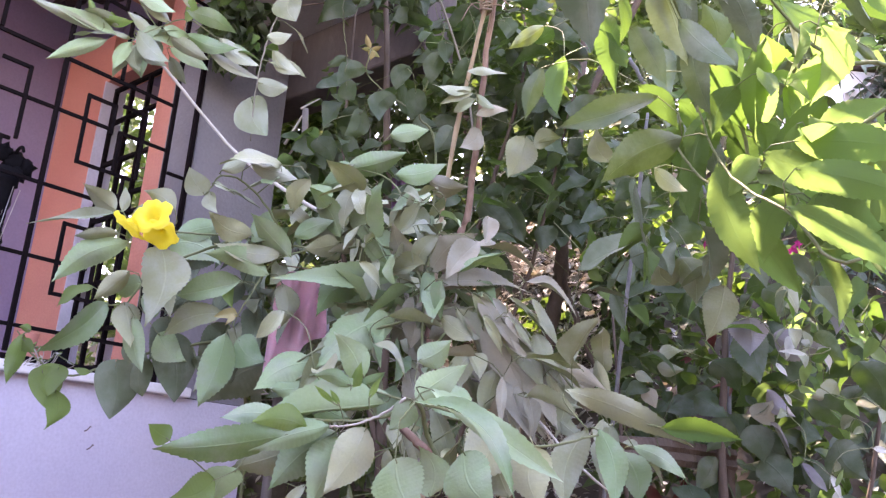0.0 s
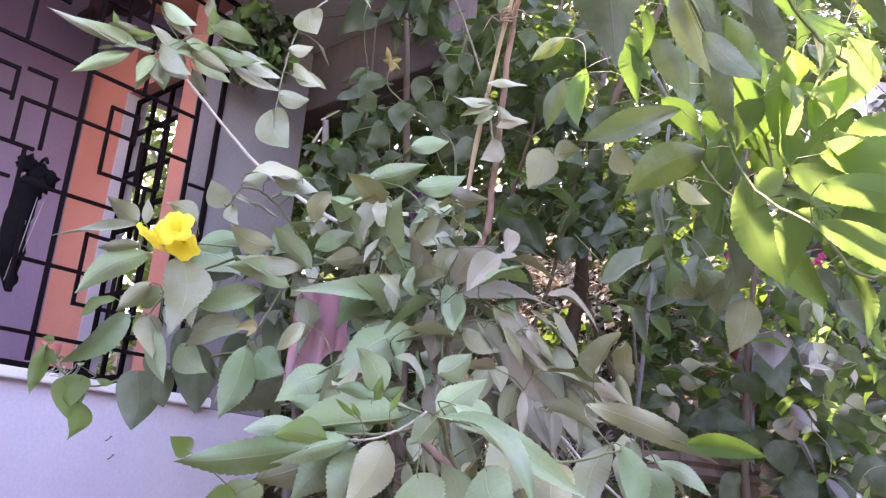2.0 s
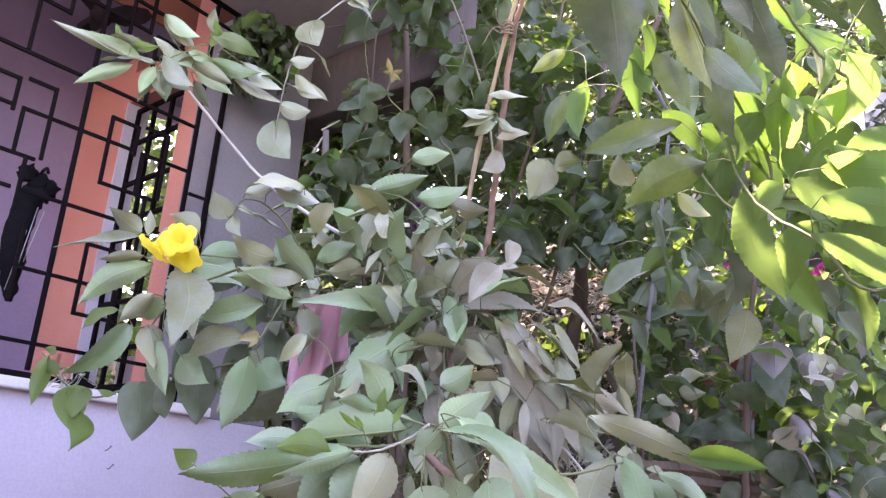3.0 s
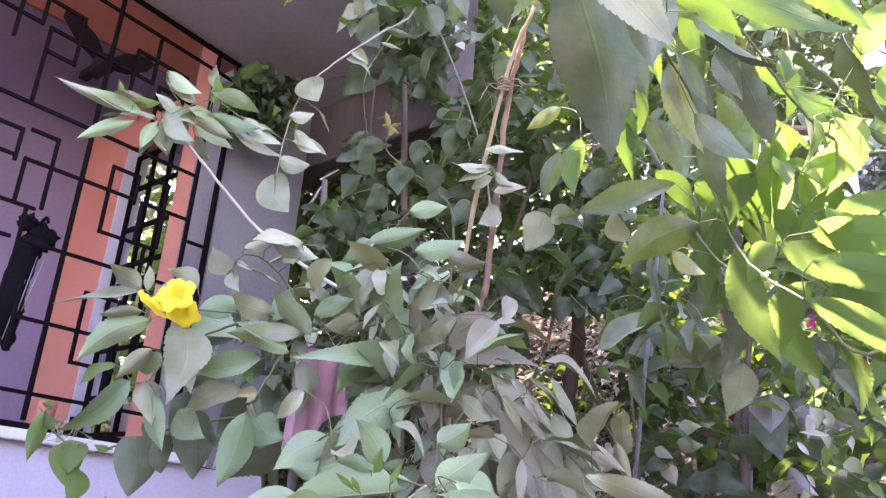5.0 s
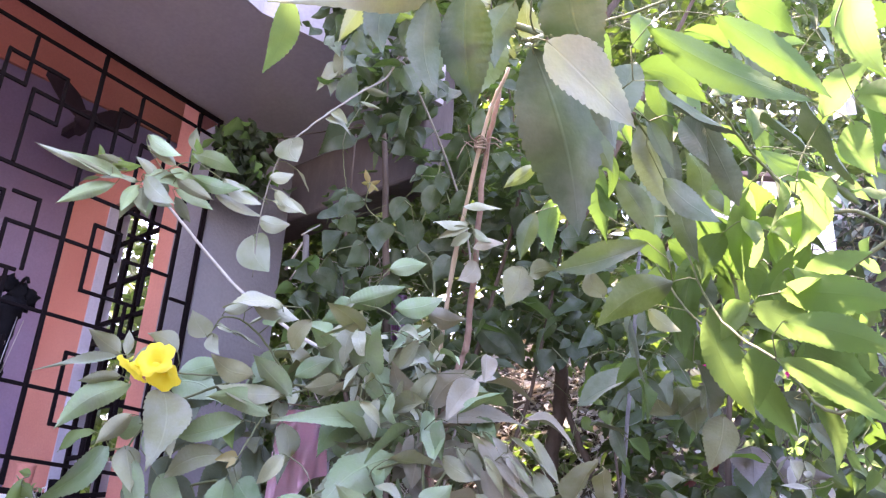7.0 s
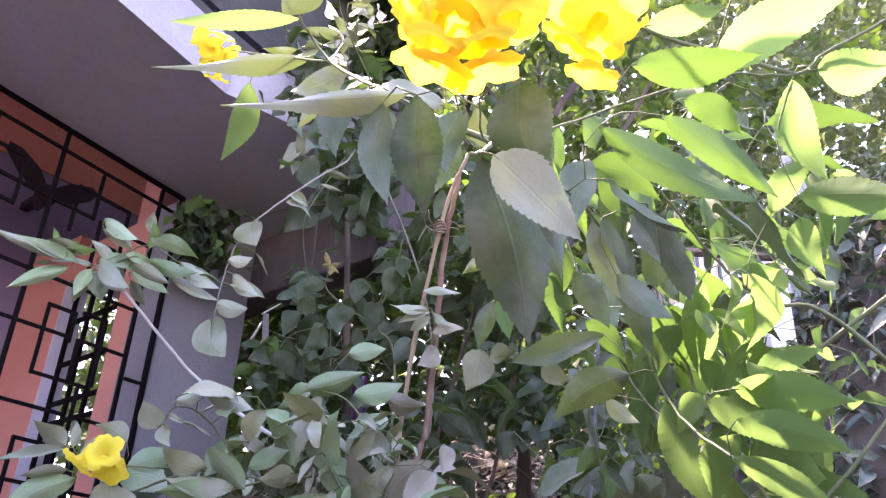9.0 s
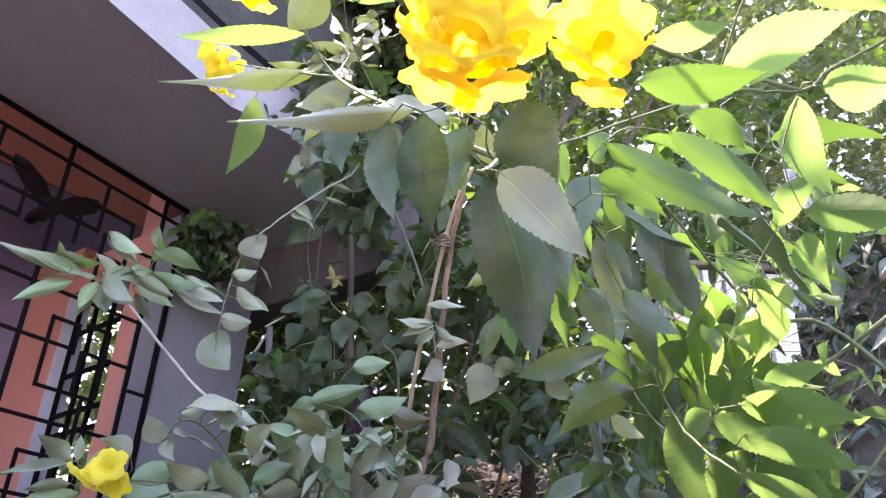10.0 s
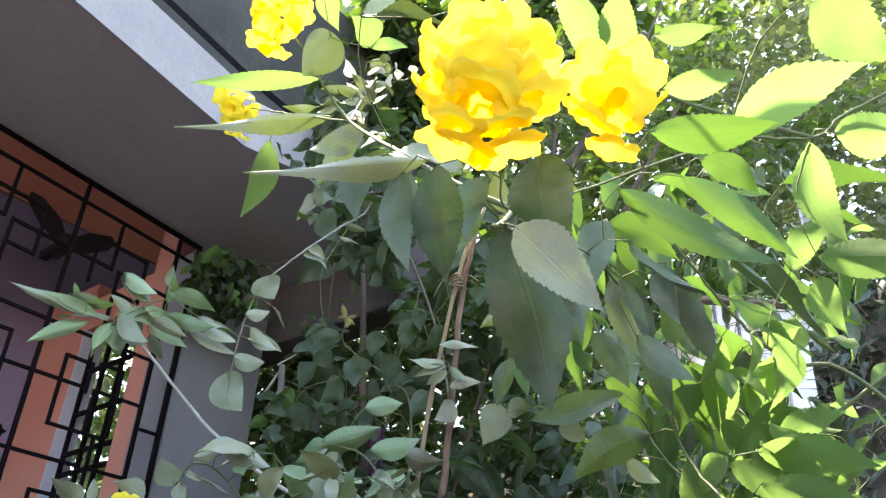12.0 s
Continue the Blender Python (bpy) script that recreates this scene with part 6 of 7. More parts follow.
leaf(shrub, (0.059, 0.898, 1.731), (0.109, 0.950, 1.641), 0.043, (-0.57, 0.81, 0.15), leaf_dusty, 1)
leaf(shrub, (0.128, 0.953, 1.694), (0.199, 1.004, 1.646), 0.025, (-0.51, 0.85, 0.14), leaf_brown, 1)
leaf(shrub, (0.187, 0.989, 1.695), (0.206, 1.011, 1.625), 0.023, (-0.49, 0.86, 0.13), leaf_dusty, 1)
leaf(shrub, (0.076, 0.926, 1.644), (0.118, 0.961, 1.601), 0.035, (-0.56, 0.82, 0.11), leaf_brown, 1)
leaf(shrub, (0.118, 0.959, 1.617), (0.165, 0.989, 1.615), 0.012, (-0.53, 0.84, 0.10), leaf_pale, 1)
leaf(shrub, (0.169, 0.988, 1.637), (0.249, 1.037, 1.598), 0.023, (-0.48, 0.87, 0.10), leaf_teal, 1)
leaf(shrub, (0.068, 0.914, 1.684), (0.127, 0.969, 1.578), 0.044, (-0.56, 0.82, 0.11), leaf_brown, 1)
leaf(shrub, (0.109, 0.951, 1.632), (0.170, 0.997, 1.563), 0.033, (-0.53, 0.84, 0.09), leaf_dusty, 1)
leaf(shrub, (0.019, 0.874, 1.699), (-0.013, 0.861, 1.622), 0.043, (-0.62, 0.77, 0.13), leaf_dusty, 1)
leaf(shrub, (0.048, 0.902, 1.674), (0.024, 0.895, 1.588), 0.043, (-0.60, 0.79, 0.11), leaf_dusty, 1)
leaf(shrub, (-0.022, 0.828, 1.752), (0.028, 0.877, 1.719), 0.035, (-0.62, 0.76, 0.19), leaf_dusty, 1)

# leaves of the shrub, shaded leaves near the wall
leaf(shrub, (-0.502, 0.680, 1.929), (-0.556, 0.634, 1.842), 0.073, (-0.82, 0.52, 0.24), leaf_shade, 1)
leaf(shrub, (-0.507, 0.740, 1.757), (-0.546, 0.707, 1.663), 0.068, (-0.82, 0.55, 0.14), leaf_shade, 1)
leaf(shrub, (-0.458, 0.823, 1.691), (-0.539, 0.728, 1.596), 0.105, (-0.80, 0.58, 0.10), leaf_shade, 1)
leaf(shrub, (-0.477, 0.786, 1.746), (-0.507, 0.768, 1.637), 0.054, (-0.80, 0.59, 0.13), leaf_shade, 1)
leaf(shrub, (-0.444, 0.838, 1.705), (-0.401, 0.900, 1.644), 0.051, (-0.76, 0.64, 0.12), leaf_shade, 1)
leaf(shrub, (-0.568, 0.647, 1.757), (-0.592, 0.632, 1.666), 0.054, (-0.85, 0.51, 0.14), leaf_shade, 1)
leaf(shrub, (-0.539, 0.677, 1.807), (-0.573, 0.638, 1.756), 0.051, (-0.84, 0.52, 0.18), leaf_shade, 1)
leaf(shrub, (-0.483, 0.747, 1.840), (-0.521, 0.718, 1.768), 0.056, (-0.81, 0.56, 0.19), leaf_shade, 1)
leaf(shrub, (-0.499, 0.771, 1.685), (-0.529, 0.718, 1.723), 0.051, (-0.81, 0.57, 0.14), leaf_shade, 1)
leaf(shrub, (-0.362, 0.898, 1.839), (-0.336, 0.949, 1.753), 0.065, (-0.72, 0.67, 0.19), leaf_shade, 1)
leaf(shrub, (-0.317, 0.957, 1.800), (-0.354, 0.941, 1.706), 0.058, (-0.71, 0.68, 0.16), leaf_shade, 1)

# leaves of the tall shrub, low bright tufts
leaf(tall_shrub, (0.496, 1.027, 2.113), (0.559, 1.039, 2.134), 0.034, (-0.28, 0.89, 0.37), leaf_sunny, 1)
leaf(tall_shrub, (0.498, 1.003, 2.171), (0.495, 1.028, 2.110), 0.030, (-0.30, 0.88, 0.38), leaf_sunny, 1)
leaf(tall_shrub, (0.599, 1.021, 2.200), (0.554, 1.031, 2.148), 0.050, (-0.25, 0.88, 0.40), leaf_fresh, 1)
leaf(tall_shrub, (0.426, 0.984, 2.152), (0.457, 1.031, 2.069), 0.044, (-0.34, 0.87, 0.36), leaf_green, 1)
leaf(tall_shrub, (0.463, 1.022, 2.097), (0.484, 1.057, 2.021), 0.038, (-0.32, 0.89, 0.32), leaf_sunny, 1)
leaf(tall_shrub, (0.348, 0.964, 2.119), (0.415, 1.017, 2.060), 0.049, (-0.38, 0.86, 0.34), leaf_green, 1)
leaf(tall_shrub, (0.342, 1.000, 2.018), (0.365, 1.035, 1.939), 0.046, (-0.40, 0.88, 0.27), leaf_green, 1)
leaf(tall_shrub, (0.492, 1.063, 2.012), (0.519, 1.094, 1.933), 0.058, (-0.30, 0.92, 0.26), leaf_fresh, 1)
leaf(tall_shrub, (0.531, 1.075, 2.037), (0.600, 1.129, 2.044), 0.030, (-0.25, 0.92, 0.31), leaf_fresh, 1)
leaf(tall_shrub, (0.550, 1.078, 2.021), (0.598, 1.112, 1.952), 0.034, (-0.25, 0.93, 0.27), leaf_sunny, 1)
leaf(tall_shrub, (0.362, 0.934, 2.197), (0.391, 0.961, 2.169), 0.028, (-0.38, 0.83, 0.40), leaf_shade, 1)
leaf(tall_shrub, (0.419, 0.962, 2.194), (0.439, 0.988, 2.155), 0.026, (-0.35, 0.85, 0.40), leaf_shade, 1)
leaf(tall_shrub, (0.596, 1.073, 2.073), (0.608, 1.085, 2.046), 0.018, (-0.23, 0.92, 0.32), leaf_fresh, 1)
leaf(tall_shrub, (0.449, 1.028, 2.067), (0.483, 1.049, 2.044), 0.032, (-0.32, 0.89, 0.32), leaf_fresh, 1)
leaf(tall_shrub, (0.460, 0.965, 2.221), (0.469, 0.986, 2.185), 0.025, (-0.32, 0.85, 0.42), leaf_green, 1)
leaf(tall_shrub, (0.502, 1.037, 2.094), (0.512, 1.053, 2.058), 0.034, (-0.30, 0.89, 0.33), leaf_fresh, 1)
leaf(tall_shrub, (0.527, 1.033, 2.128), (0.542, 1.070, 2.095), 0.028, (-0.27, 0.90, 0.35), leaf_sunny, 1)
leaf(tall_shrub, (0.420, 1.036, 2.011), (0.445, 1.062, 1.958), 0.036, (-0.35, 0.90, 0.27), leaf_sunny, 1)
leaf(tall_shrub, (0.391, 0.968, 2.155), (0.363, 0.974, 2.111), 0.028, (-0.38, 0.85, 0.37), leaf_green, 1)
leaf(tall_shrub, (0.558, 1.085, 2.035), (0.555, 1.117, 1.989), 0.030, (-0.25, 0.91, 0.32), leaf_fresh, 1)

# leaves of the tall shrub, shaded boughs
leaf(tall_shrub, (0.416, 0.666, 2.086), (0.441, 0.722, 2.016), 0.039, (-0.39, 0.78, 0.49), leaf_shade, 1)
leaf(tall_shrub, (0.509, 0.614, 2.038), (0.560, 0.668, 1.985), 0.035, (-0.33, 0.80, 0.50), leaf_shade, 1)
leaf(tall_shrub, (0.463, 0.817, 2.083), (0.492, 0.875, 1.995), 0.050, (-0.33, 0.84, 0.44), leaf_green, 1)
leaf(tall_shrub, (0.540, 0.830, 2.110), (0.503, 0.886, 1.979), 0.042, (-0.29, 0.85, 0.44), leaf_sunny, 1)
leaf(tall_shrub, (0.348, 0.824, 2.086), (0.387, 0.877, 2.022), 0.037, (-0.39, 0.81, 0.44), leaf_green, 1)
leaf(tall_shrub, (0.322, 0.998, 2.084), (0.356, 1.054, 1.994), 0.044, (-0.37, 0.85, 0.38), leaf_green, 1)
leaf(tall_shrub, (0.203, 0.773, 2.134), (0.162, 0.790, 2.061), 0.034, (-0.51, 0.73, 0.45), leaf_shade, 1)

# leaves of the shrub, upper left bough
leaf(shrub, (-0.634, 0.432, 2.302), (-0.680, 0.288, 2.328), 0.020, (-0.85, 0.35, 0.39), leaf_pale, 1)
leaf(shrub, (-0.572, 0.464, 2.394), (-0.547, 0.537, 2.369), 0.033, (-0.80, 0.42, 0.43), leaf_teal, 1)
leaf(shrub, (-0.534, 0.552, 2.378), (-0.488, 0.648, 2.355), 0.037, (-0.77, 0.47, 0.42), leaf_teal, 1)
leaf(shrub, (-0.529, 0.556, 2.383), (-0.513, 0.539, 2.429), 0.024, (-0.78, 0.45, 0.44), leaf_pale, 1)
leaf(shrub, (-0.511, 0.623, 2.341), (-0.475, 0.707, 2.303), 0.037, (-0.76, 0.51, 0.39), leaf_pale, 1)
leaf(shrub, (-0.606, 0.495, 2.294), (-0.616, 0.520, 2.244), 0.037, (-0.83, 0.43, 0.37), leaf_pale, 1)
leaf(shrub, (-0.574, 0.477, 2.304), (-0.557, 0.547, 2.263), 0.042, (-0.82, 0.44, 0.38), leaf_pale, 1)
leaf(shrub, (-0.625, 0.427, 2.326), (-0.596, 0.478, 2.334), 0.022, (-0.83, 0.40, 0.40), leaf_fresh, 1)
leaf(shrub, (-0.566, 0.544, 2.324), (-0.534, 0.621, 2.297), 0.037, (-0.79, 0.47, 0.39), leaf_pale, 1)
leaf(shrub, (-0.569, 0.526, 2.338), (-0.543, 0.575, 2.336), 0.021, (0.88, -0.47, 0.11), leaf_teal, 1)
leaf(shrub, (-0.609, 0.488, 2.297), (-0.641, 0.476, 2.238), 0.030, (-0.83, 0.41, 0.37), leaf_teal, 1)
leaf(shrub, (-0.613, 0.457, 2.321), (-0.637, 0.391, 2.332), 0.024, (-0.83, 0.38, 0.40), leaf_pale, 1)
leaf(shrub, (-0.607, 0.532, 2.330), (-0.626, 0.546, 2.274), 0.035, (-0.82, 0.44, 0.38), leaf_pale, 1)


def spot(a, b, z):
    """A place in the garden: a metres to the side and b metres deep, seen from the path."""
    return Vector((0.92 + 0.755 * a - 0.656 * b, -0.27 + 0.656 * a + 0.755 * b, z))


# openings in the tall shrub through which the white pillar shows
OPENINGS = ((Vector((0.684, 0.688, 1.977)), Vector((0.416, 1.674, 2.379)), 0.036), (Vector((0.675, 0.707, 1.943)), Vector((0.398, 1.712, 2.310)), 0.038))


def in_opening(p):
    for a, b, r in OPENINGS:
        way = (b - a).normalized()
        d = p - a
        if (d - way * d.dot(way)).length < r * max(1.0, d.length + 0.7) * 0.8:
            return True
    return False


def fill(parent, n, lo, hi, size, way, mat, seed, kind=1, spread=0.55, other=None, clear=None):
    """Leaves of the plant itself between its boughs, hanging along way."""
    q = random.Random(seed)
    for _ in range(n):
        c = Vector([q.uniform(l, h) for l, h in zip(lo, hi)])
        if clear and (c - Vector(clear)).length < 0.15:
            continue
        d = (Vector(way) + Vector((q.gauss(0, 1), q.gauss(0, 1), q.gauss(0, 1))) * spread).normalized()
        s = size * q.uniform(0.65, 1.25)
        if in_opening(c + d * s * 0.5):
            continue
        nn = Vector((q.gauss(0.2, 0.5), q.gauss(-0.5, 0.5), 1.0))
        leaf(parent, c, c + d * s, s * q.uniform(0.28, 0.40), nn, other if other and q.random() < 0.6 else mat, kind)


fill(tall_shrub, 60, (0.15, 0.95, 1.85), (0.62, 1.25, 2.65), 0.105, (0.25, 0.1, -0.85), leaf_green, 41, 1, 0.55, leaf_shade)
q = random.Random(77)
for _ in range(16):
    foot = Vector((-0.826, 0.525, 1.648)) + Vector((q.gauss(0, 0.004), q.gauss(0, 0.022), 0))
    head = foot + Vector((q.gauss(0, 0.008), q.gauss(0, 0.018), q.uniform(0.012, 0.042)))
    stem(sill_vine, [foot - sill_vine.location, foot.lerp(head, 0.5) + Vector((0.003, 0.004, 0)) - sill_vine.location, head - sill_vine.location], 0.0010, 0.0006, pale_twig, "seedling", "", 0.0, 5)
    leaf(sill_vine, head, head + Vector((q.gauss(0, 0.006), q.gauss(0, 0.012), q.gauss(0.004, 0.008))), 0.007, (0.7, -0.6, 0.4), leaf_sunwhite if q.random() < 0.5 else leaf_fresh, 1)
fill(tall_shrub, 90, (0.10, 1.05, 1.80), (0.60, 1.45, 2.65), 0.070, (0.45, 0.0, -0.7), leaf_green, 47, 1, 0.6, leaf_shade)
fill(tall_shrub, 44, (0.47, 1.00, 1.75), (0.68, 1.40, 2.45), 0.065, (0.5, 0.0, -0.5), leaf_sunny, 48, 1, 0.7, leaf_fresh)
fill(tall_shrub, 10, (0.54, 0.80, 1.78), (0.63, 0.98, 2.12), 0.115, (0.5, 0.0, -0.5), leaf_sunny, 45)
fill(tall_shrub, 16, (0.45, 0.75, 2.15), (0.75, 1.10, 2.4), 0.12, (0.6, 0.3, -0.5), leaf_green, 32, 1, 0.55, leaf_shade)
fill(shrub, 60, (-0.62, 0.72, 1.62), (-0.20, 1.12, 2.08), 0.085, (0.2, -0.5, -0.5), leaf_dusty, 33, 1, 0.55, None, (-0.260, 0.709, 1.716))
fill(shrub, 46, (-0.60, 0.72, 1.64), (-0.36, 0.98, 1.96), 0.10, (0.1, -0.4, -0.8), leaf_shade, 35)
fill(shrub, 44, (-0.28, 0.78, 1.62), (0.06, 1.02, 1.95), 0.10, (0.3, -0.4, -0.4), leaf_brown, 36, 1, 0.6, leaf_teal)
fill(shrub, 45, (-0.25, 0.62, 1.40), (0.25, 1.05, 1.75), 0.09, (0.35, -0.3, -0.7), leaf_dusty, 34)


def tuft(parent, n, a, b, z, size, slim, way, mats, seed, spread=0.4, clear=None):
    """Leaves in a slab of the garden given by side, depth and height."""
    q = random.Random(seed)
    for _ in range(n):
        c = spot(q.uniform(*a), q.uniform(*b), q.uniform(*z))
        if clear and (c - Vector(clear)).length < 0.16:
            continue
        d = (Vector(way) + Vector((q.gauss(0, 1), q.gauss(0, 1), q.gauss(0, 1))) * spread).normalized()
        s = size * q.uniform(0.65, 1.25)
        if in_opening(c + d * s * 0.5):
            continue
        leaf(parent, c, c + d * s, s * slim * q.uniform(0.8, 1.25), (q.gauss(0.4, 0.3), q.gauss(-0.7, 0.3), q.gauss(0.3, 0.3)), q.choice(mats), 1)


tuft(tall_shrub, 34, (0.43, 0.57), (0.98, 1.25), (1.84, 2.08), 0.080, 0.46, (0.12, 0.0, -0.9), (leaf_sunny, leaf_sunny, leaf_fresh), 81)
tuft(tall_shrub, 40, (0.66, 0.86), (1.50, 1.72), (1.52, 1.88), 0.042, 0.42, (0.2, 0.0, -0.7), (leaf_fresh, leaf_pale, leaf_sunny, leaf_sunwhite, leaf_green), 82, 0.6)
tuft(shrub, 34, (0.02, 0.20), (1.40, 1.52), (1.62, 1.80), 0.105, 0.23, (0.55, 0.25, -0.75), (leaf_brown, leaf_brown, leaf_dusty), 83, 0.22)

tuft(shrub, 60, (-0.32, 0.00), (1.42, 1.60), (1.78, 2.02), 0.095, 0.36, (-0.1, -0.3, -0.35), (leaf_dusty, leaf_pale, leaf_teal), 84, 0.45, (-0.270, 0.700, 1.750))
tuft(creeper, 14, (-0.38, -0.22), (1.95, 2.15), (2.95, 3.06), 0.080, 0.62, (0.1, -0.2, -0.8), (leaf_dark, leaf_dusty, leaf_shade), 86, 0.5)
tuft(tall_shrub, 24, (0.17, 0.34), (0.90, 1.10), (2.10, 2.30), 0.100, 0.34, (0.35, 0.1, -0.85), (leaf_green, leaf_green, leaf_shade), 87, 0.35)


def stalks(parent):
    """Hangs each leaf on the nearest bough or on its neighbour's stalk, with thin stalks in one mesh."""
    boughs = bough_points[parent.name]
    leaves = [c for c in parent.children if c.name.startswith("leaf")]
    bases = [c.matrix_basis.translation + parent.location for c in leaves]
    best = [min(((q - p).length, k) for k, (q, _) in enumerate(boughs)) for p in bases]
    held = [(d, boughs[k][0], boughs[k][1]) for d, k in best]
    left = set(range(len(leaves)))
    b = bmesh.new()
    while left:
        i = min(left, key=lambda k: held[k][0])
        left.discard(i)
        d, near, limb = held[i]
        base, c = bases[i], leaves[i]
        c.parent = limb
        y = (c.matrix_basis.to_3x3() @ Vector((0, 1, 0))).normalized()
        mid = base.lerp(near, 0.45) - y * min(0.02, d * 0.2) + Vector((0, 0, 0.10 * max(0.0, d - 0.1)))
        line = curve_pts([near, mid, base, base + y * 0.006], 3) if d > 0.08 else [near, mid, base, base + y * 0.006]
        tube(b, [p - parent.location for p in line], [0.0011 - 0.0004 * k / (len(line) - 1) for k in range(len(line))], 4)
        for k in left:
            for q in (base, mid):
                e = (q - bases[k]).length
                if e < held[k][0]:
                    held[k] = (e, q, limb)
    tagged(part("leaf_stalk", b, twig, parent, "", True), kind="stuff")


for plant in (shrub, tall_shrub, creeper, sill_vine):
    stalks(plant)


def clearing(p):
    """The two breaks in the trees through which the sun reaches the bank and the low bush."""
    for c, reach, low in ((Vector((-1.0, 2.62, 2.05)), 0.62, 0.0), (Vector((0.32, 2.06, 1.80)), 0.50, 2.5)):
        d = p - c
        off = (d - sd * d.dot(sd)).length
        if off < reach + 0.25 * noise.noise(p * 2.3) and d.length > 0.22 and p.z > low:
            return True
    return False


def cloud(rr, n, a, b, z, gap=-0.12, scale=2.4, keep=None, thin=0.0):
    """n places in a slab of the garden, with uneven gaps."""
    out = []
    while len(out) < n:
        p = spot(rr.uniform(*a), rr.uniform(*b), rr.uniform(*z))
        if p.x < -1.4 and p.y < 1.8:
            continue
        if clearing(p) or (keep and not keep(p)):
            continue
        if noise.noise(p * scale) > gap + thin * max(0.0, 0.755 * (p.x - 0.92) + 0.656 * (p.y + 0.27) - 0.7):
            out.append(p)
    return out


def plant_of(name, root, label, category, trunk_mat, limbs, r, rr):
    """An empty at the root, with a tapered trunk and limbs."""
    t = thing(name, (root[0], root[1], root[2]), label, category)
    o = t.location
    for k, ctrl in enumerate(limbs):
        stem(t, [Vector(p) - o for p in ctrl], r if k == 0 else r * 0.45, r * 0.22 if k == 0 else 0.003, trunk_mat, "trunk" if k == 0 else "limb", "", 0.004, 8)
    return t


# bare stretches of the brown beam wall beside the creeper: two points on the line of sight and the reach per metre
BARE = ((Vector((-0.230, 0.678, 2.364)), Vector((-0.913, 1.245, 2.861)), 0.050), (Vector((-0.195, 0.750, 2.288)), Vector((-0.857, 1.359, 2.742)), 0.042), (Vector((-0.158, 0.776, 2.302)), Vector((-0.798, 1.400, 2.763)), 0.034))


def high(p):
    """Leaves the gap under the tree open, through which the bank is seen, and the bare wall beside the creeper."""
    for a, b, r in BARE:
        way = (b - a).normalized()
        e = p - a
        if (e - way * e.dot(way)).length < r * (e.dot(way) + 1.7) and noise.noise(p * 9) > -0.3:
            return False
    d = p - spot(0, 0, 0)
    side = 0.755 * d.x + 0.656 * d.y
    deep = -0.656 * d.x + 0.755 * d.y
    return not (0.06 < side / deep < 0.20 and p.z < 1.5 + deep * (0.30 + 0.05 * noise.noise(p * 5)))


rr = random.Random(21)
# creeper curtain in front of the slab's end
curtain = plant_of("creeper_curtain", spot(-0.1, 2.5, 0.0), "dark green creeper climbing in a dense curtain", "creeper", bark,
                   [[spot(-0.1, 2.5, -0.05), spot(-0.12, 2.45, 1.4), spot(-0.2, 2.4, 2.6), spot(-0.3, 2.35, 3.5)],
                    [spot(-0.1, 2.45, 1.6), spot(0.15, 2.4, 2.4), spot(0.3, 2.3, 3.3)], [spot(-0.12, 2.45, 1.5), spot(-0.3, 2.4, 2.2), spot(-0.32, 2.35, 2.9)],
                    [spot(-0.1, 2.45, 1.2), spot(0.2, 2.3, 1.9), spot(0.35, 2.2, 2.6)]], 0.022, rr)
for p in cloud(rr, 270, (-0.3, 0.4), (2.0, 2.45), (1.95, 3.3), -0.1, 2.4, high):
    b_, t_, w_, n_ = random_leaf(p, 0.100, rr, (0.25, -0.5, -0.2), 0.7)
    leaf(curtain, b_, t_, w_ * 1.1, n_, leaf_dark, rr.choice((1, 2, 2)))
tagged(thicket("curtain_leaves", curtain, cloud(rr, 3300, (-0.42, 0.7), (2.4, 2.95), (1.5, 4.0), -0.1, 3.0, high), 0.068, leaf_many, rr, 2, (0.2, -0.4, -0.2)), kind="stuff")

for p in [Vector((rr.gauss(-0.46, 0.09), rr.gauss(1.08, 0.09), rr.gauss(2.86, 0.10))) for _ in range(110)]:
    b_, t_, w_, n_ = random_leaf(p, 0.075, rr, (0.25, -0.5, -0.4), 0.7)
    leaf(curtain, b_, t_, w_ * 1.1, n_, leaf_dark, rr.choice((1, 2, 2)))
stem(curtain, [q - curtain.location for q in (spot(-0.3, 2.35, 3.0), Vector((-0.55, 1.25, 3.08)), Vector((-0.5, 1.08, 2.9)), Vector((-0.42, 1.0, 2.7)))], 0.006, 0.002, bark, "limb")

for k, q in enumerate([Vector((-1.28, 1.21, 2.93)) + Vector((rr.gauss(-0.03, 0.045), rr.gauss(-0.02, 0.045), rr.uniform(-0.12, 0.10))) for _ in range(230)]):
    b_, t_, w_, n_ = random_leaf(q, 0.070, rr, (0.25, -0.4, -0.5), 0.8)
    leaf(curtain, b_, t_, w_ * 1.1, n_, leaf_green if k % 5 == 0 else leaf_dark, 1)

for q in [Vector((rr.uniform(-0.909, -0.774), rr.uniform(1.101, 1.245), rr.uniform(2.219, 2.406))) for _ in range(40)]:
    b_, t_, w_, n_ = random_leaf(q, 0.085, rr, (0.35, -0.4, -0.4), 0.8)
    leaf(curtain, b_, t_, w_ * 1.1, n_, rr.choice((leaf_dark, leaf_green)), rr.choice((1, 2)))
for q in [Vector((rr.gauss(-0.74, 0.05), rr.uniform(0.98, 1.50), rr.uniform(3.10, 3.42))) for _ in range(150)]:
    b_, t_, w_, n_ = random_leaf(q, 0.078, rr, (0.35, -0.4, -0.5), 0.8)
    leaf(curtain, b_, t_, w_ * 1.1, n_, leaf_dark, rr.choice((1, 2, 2)))
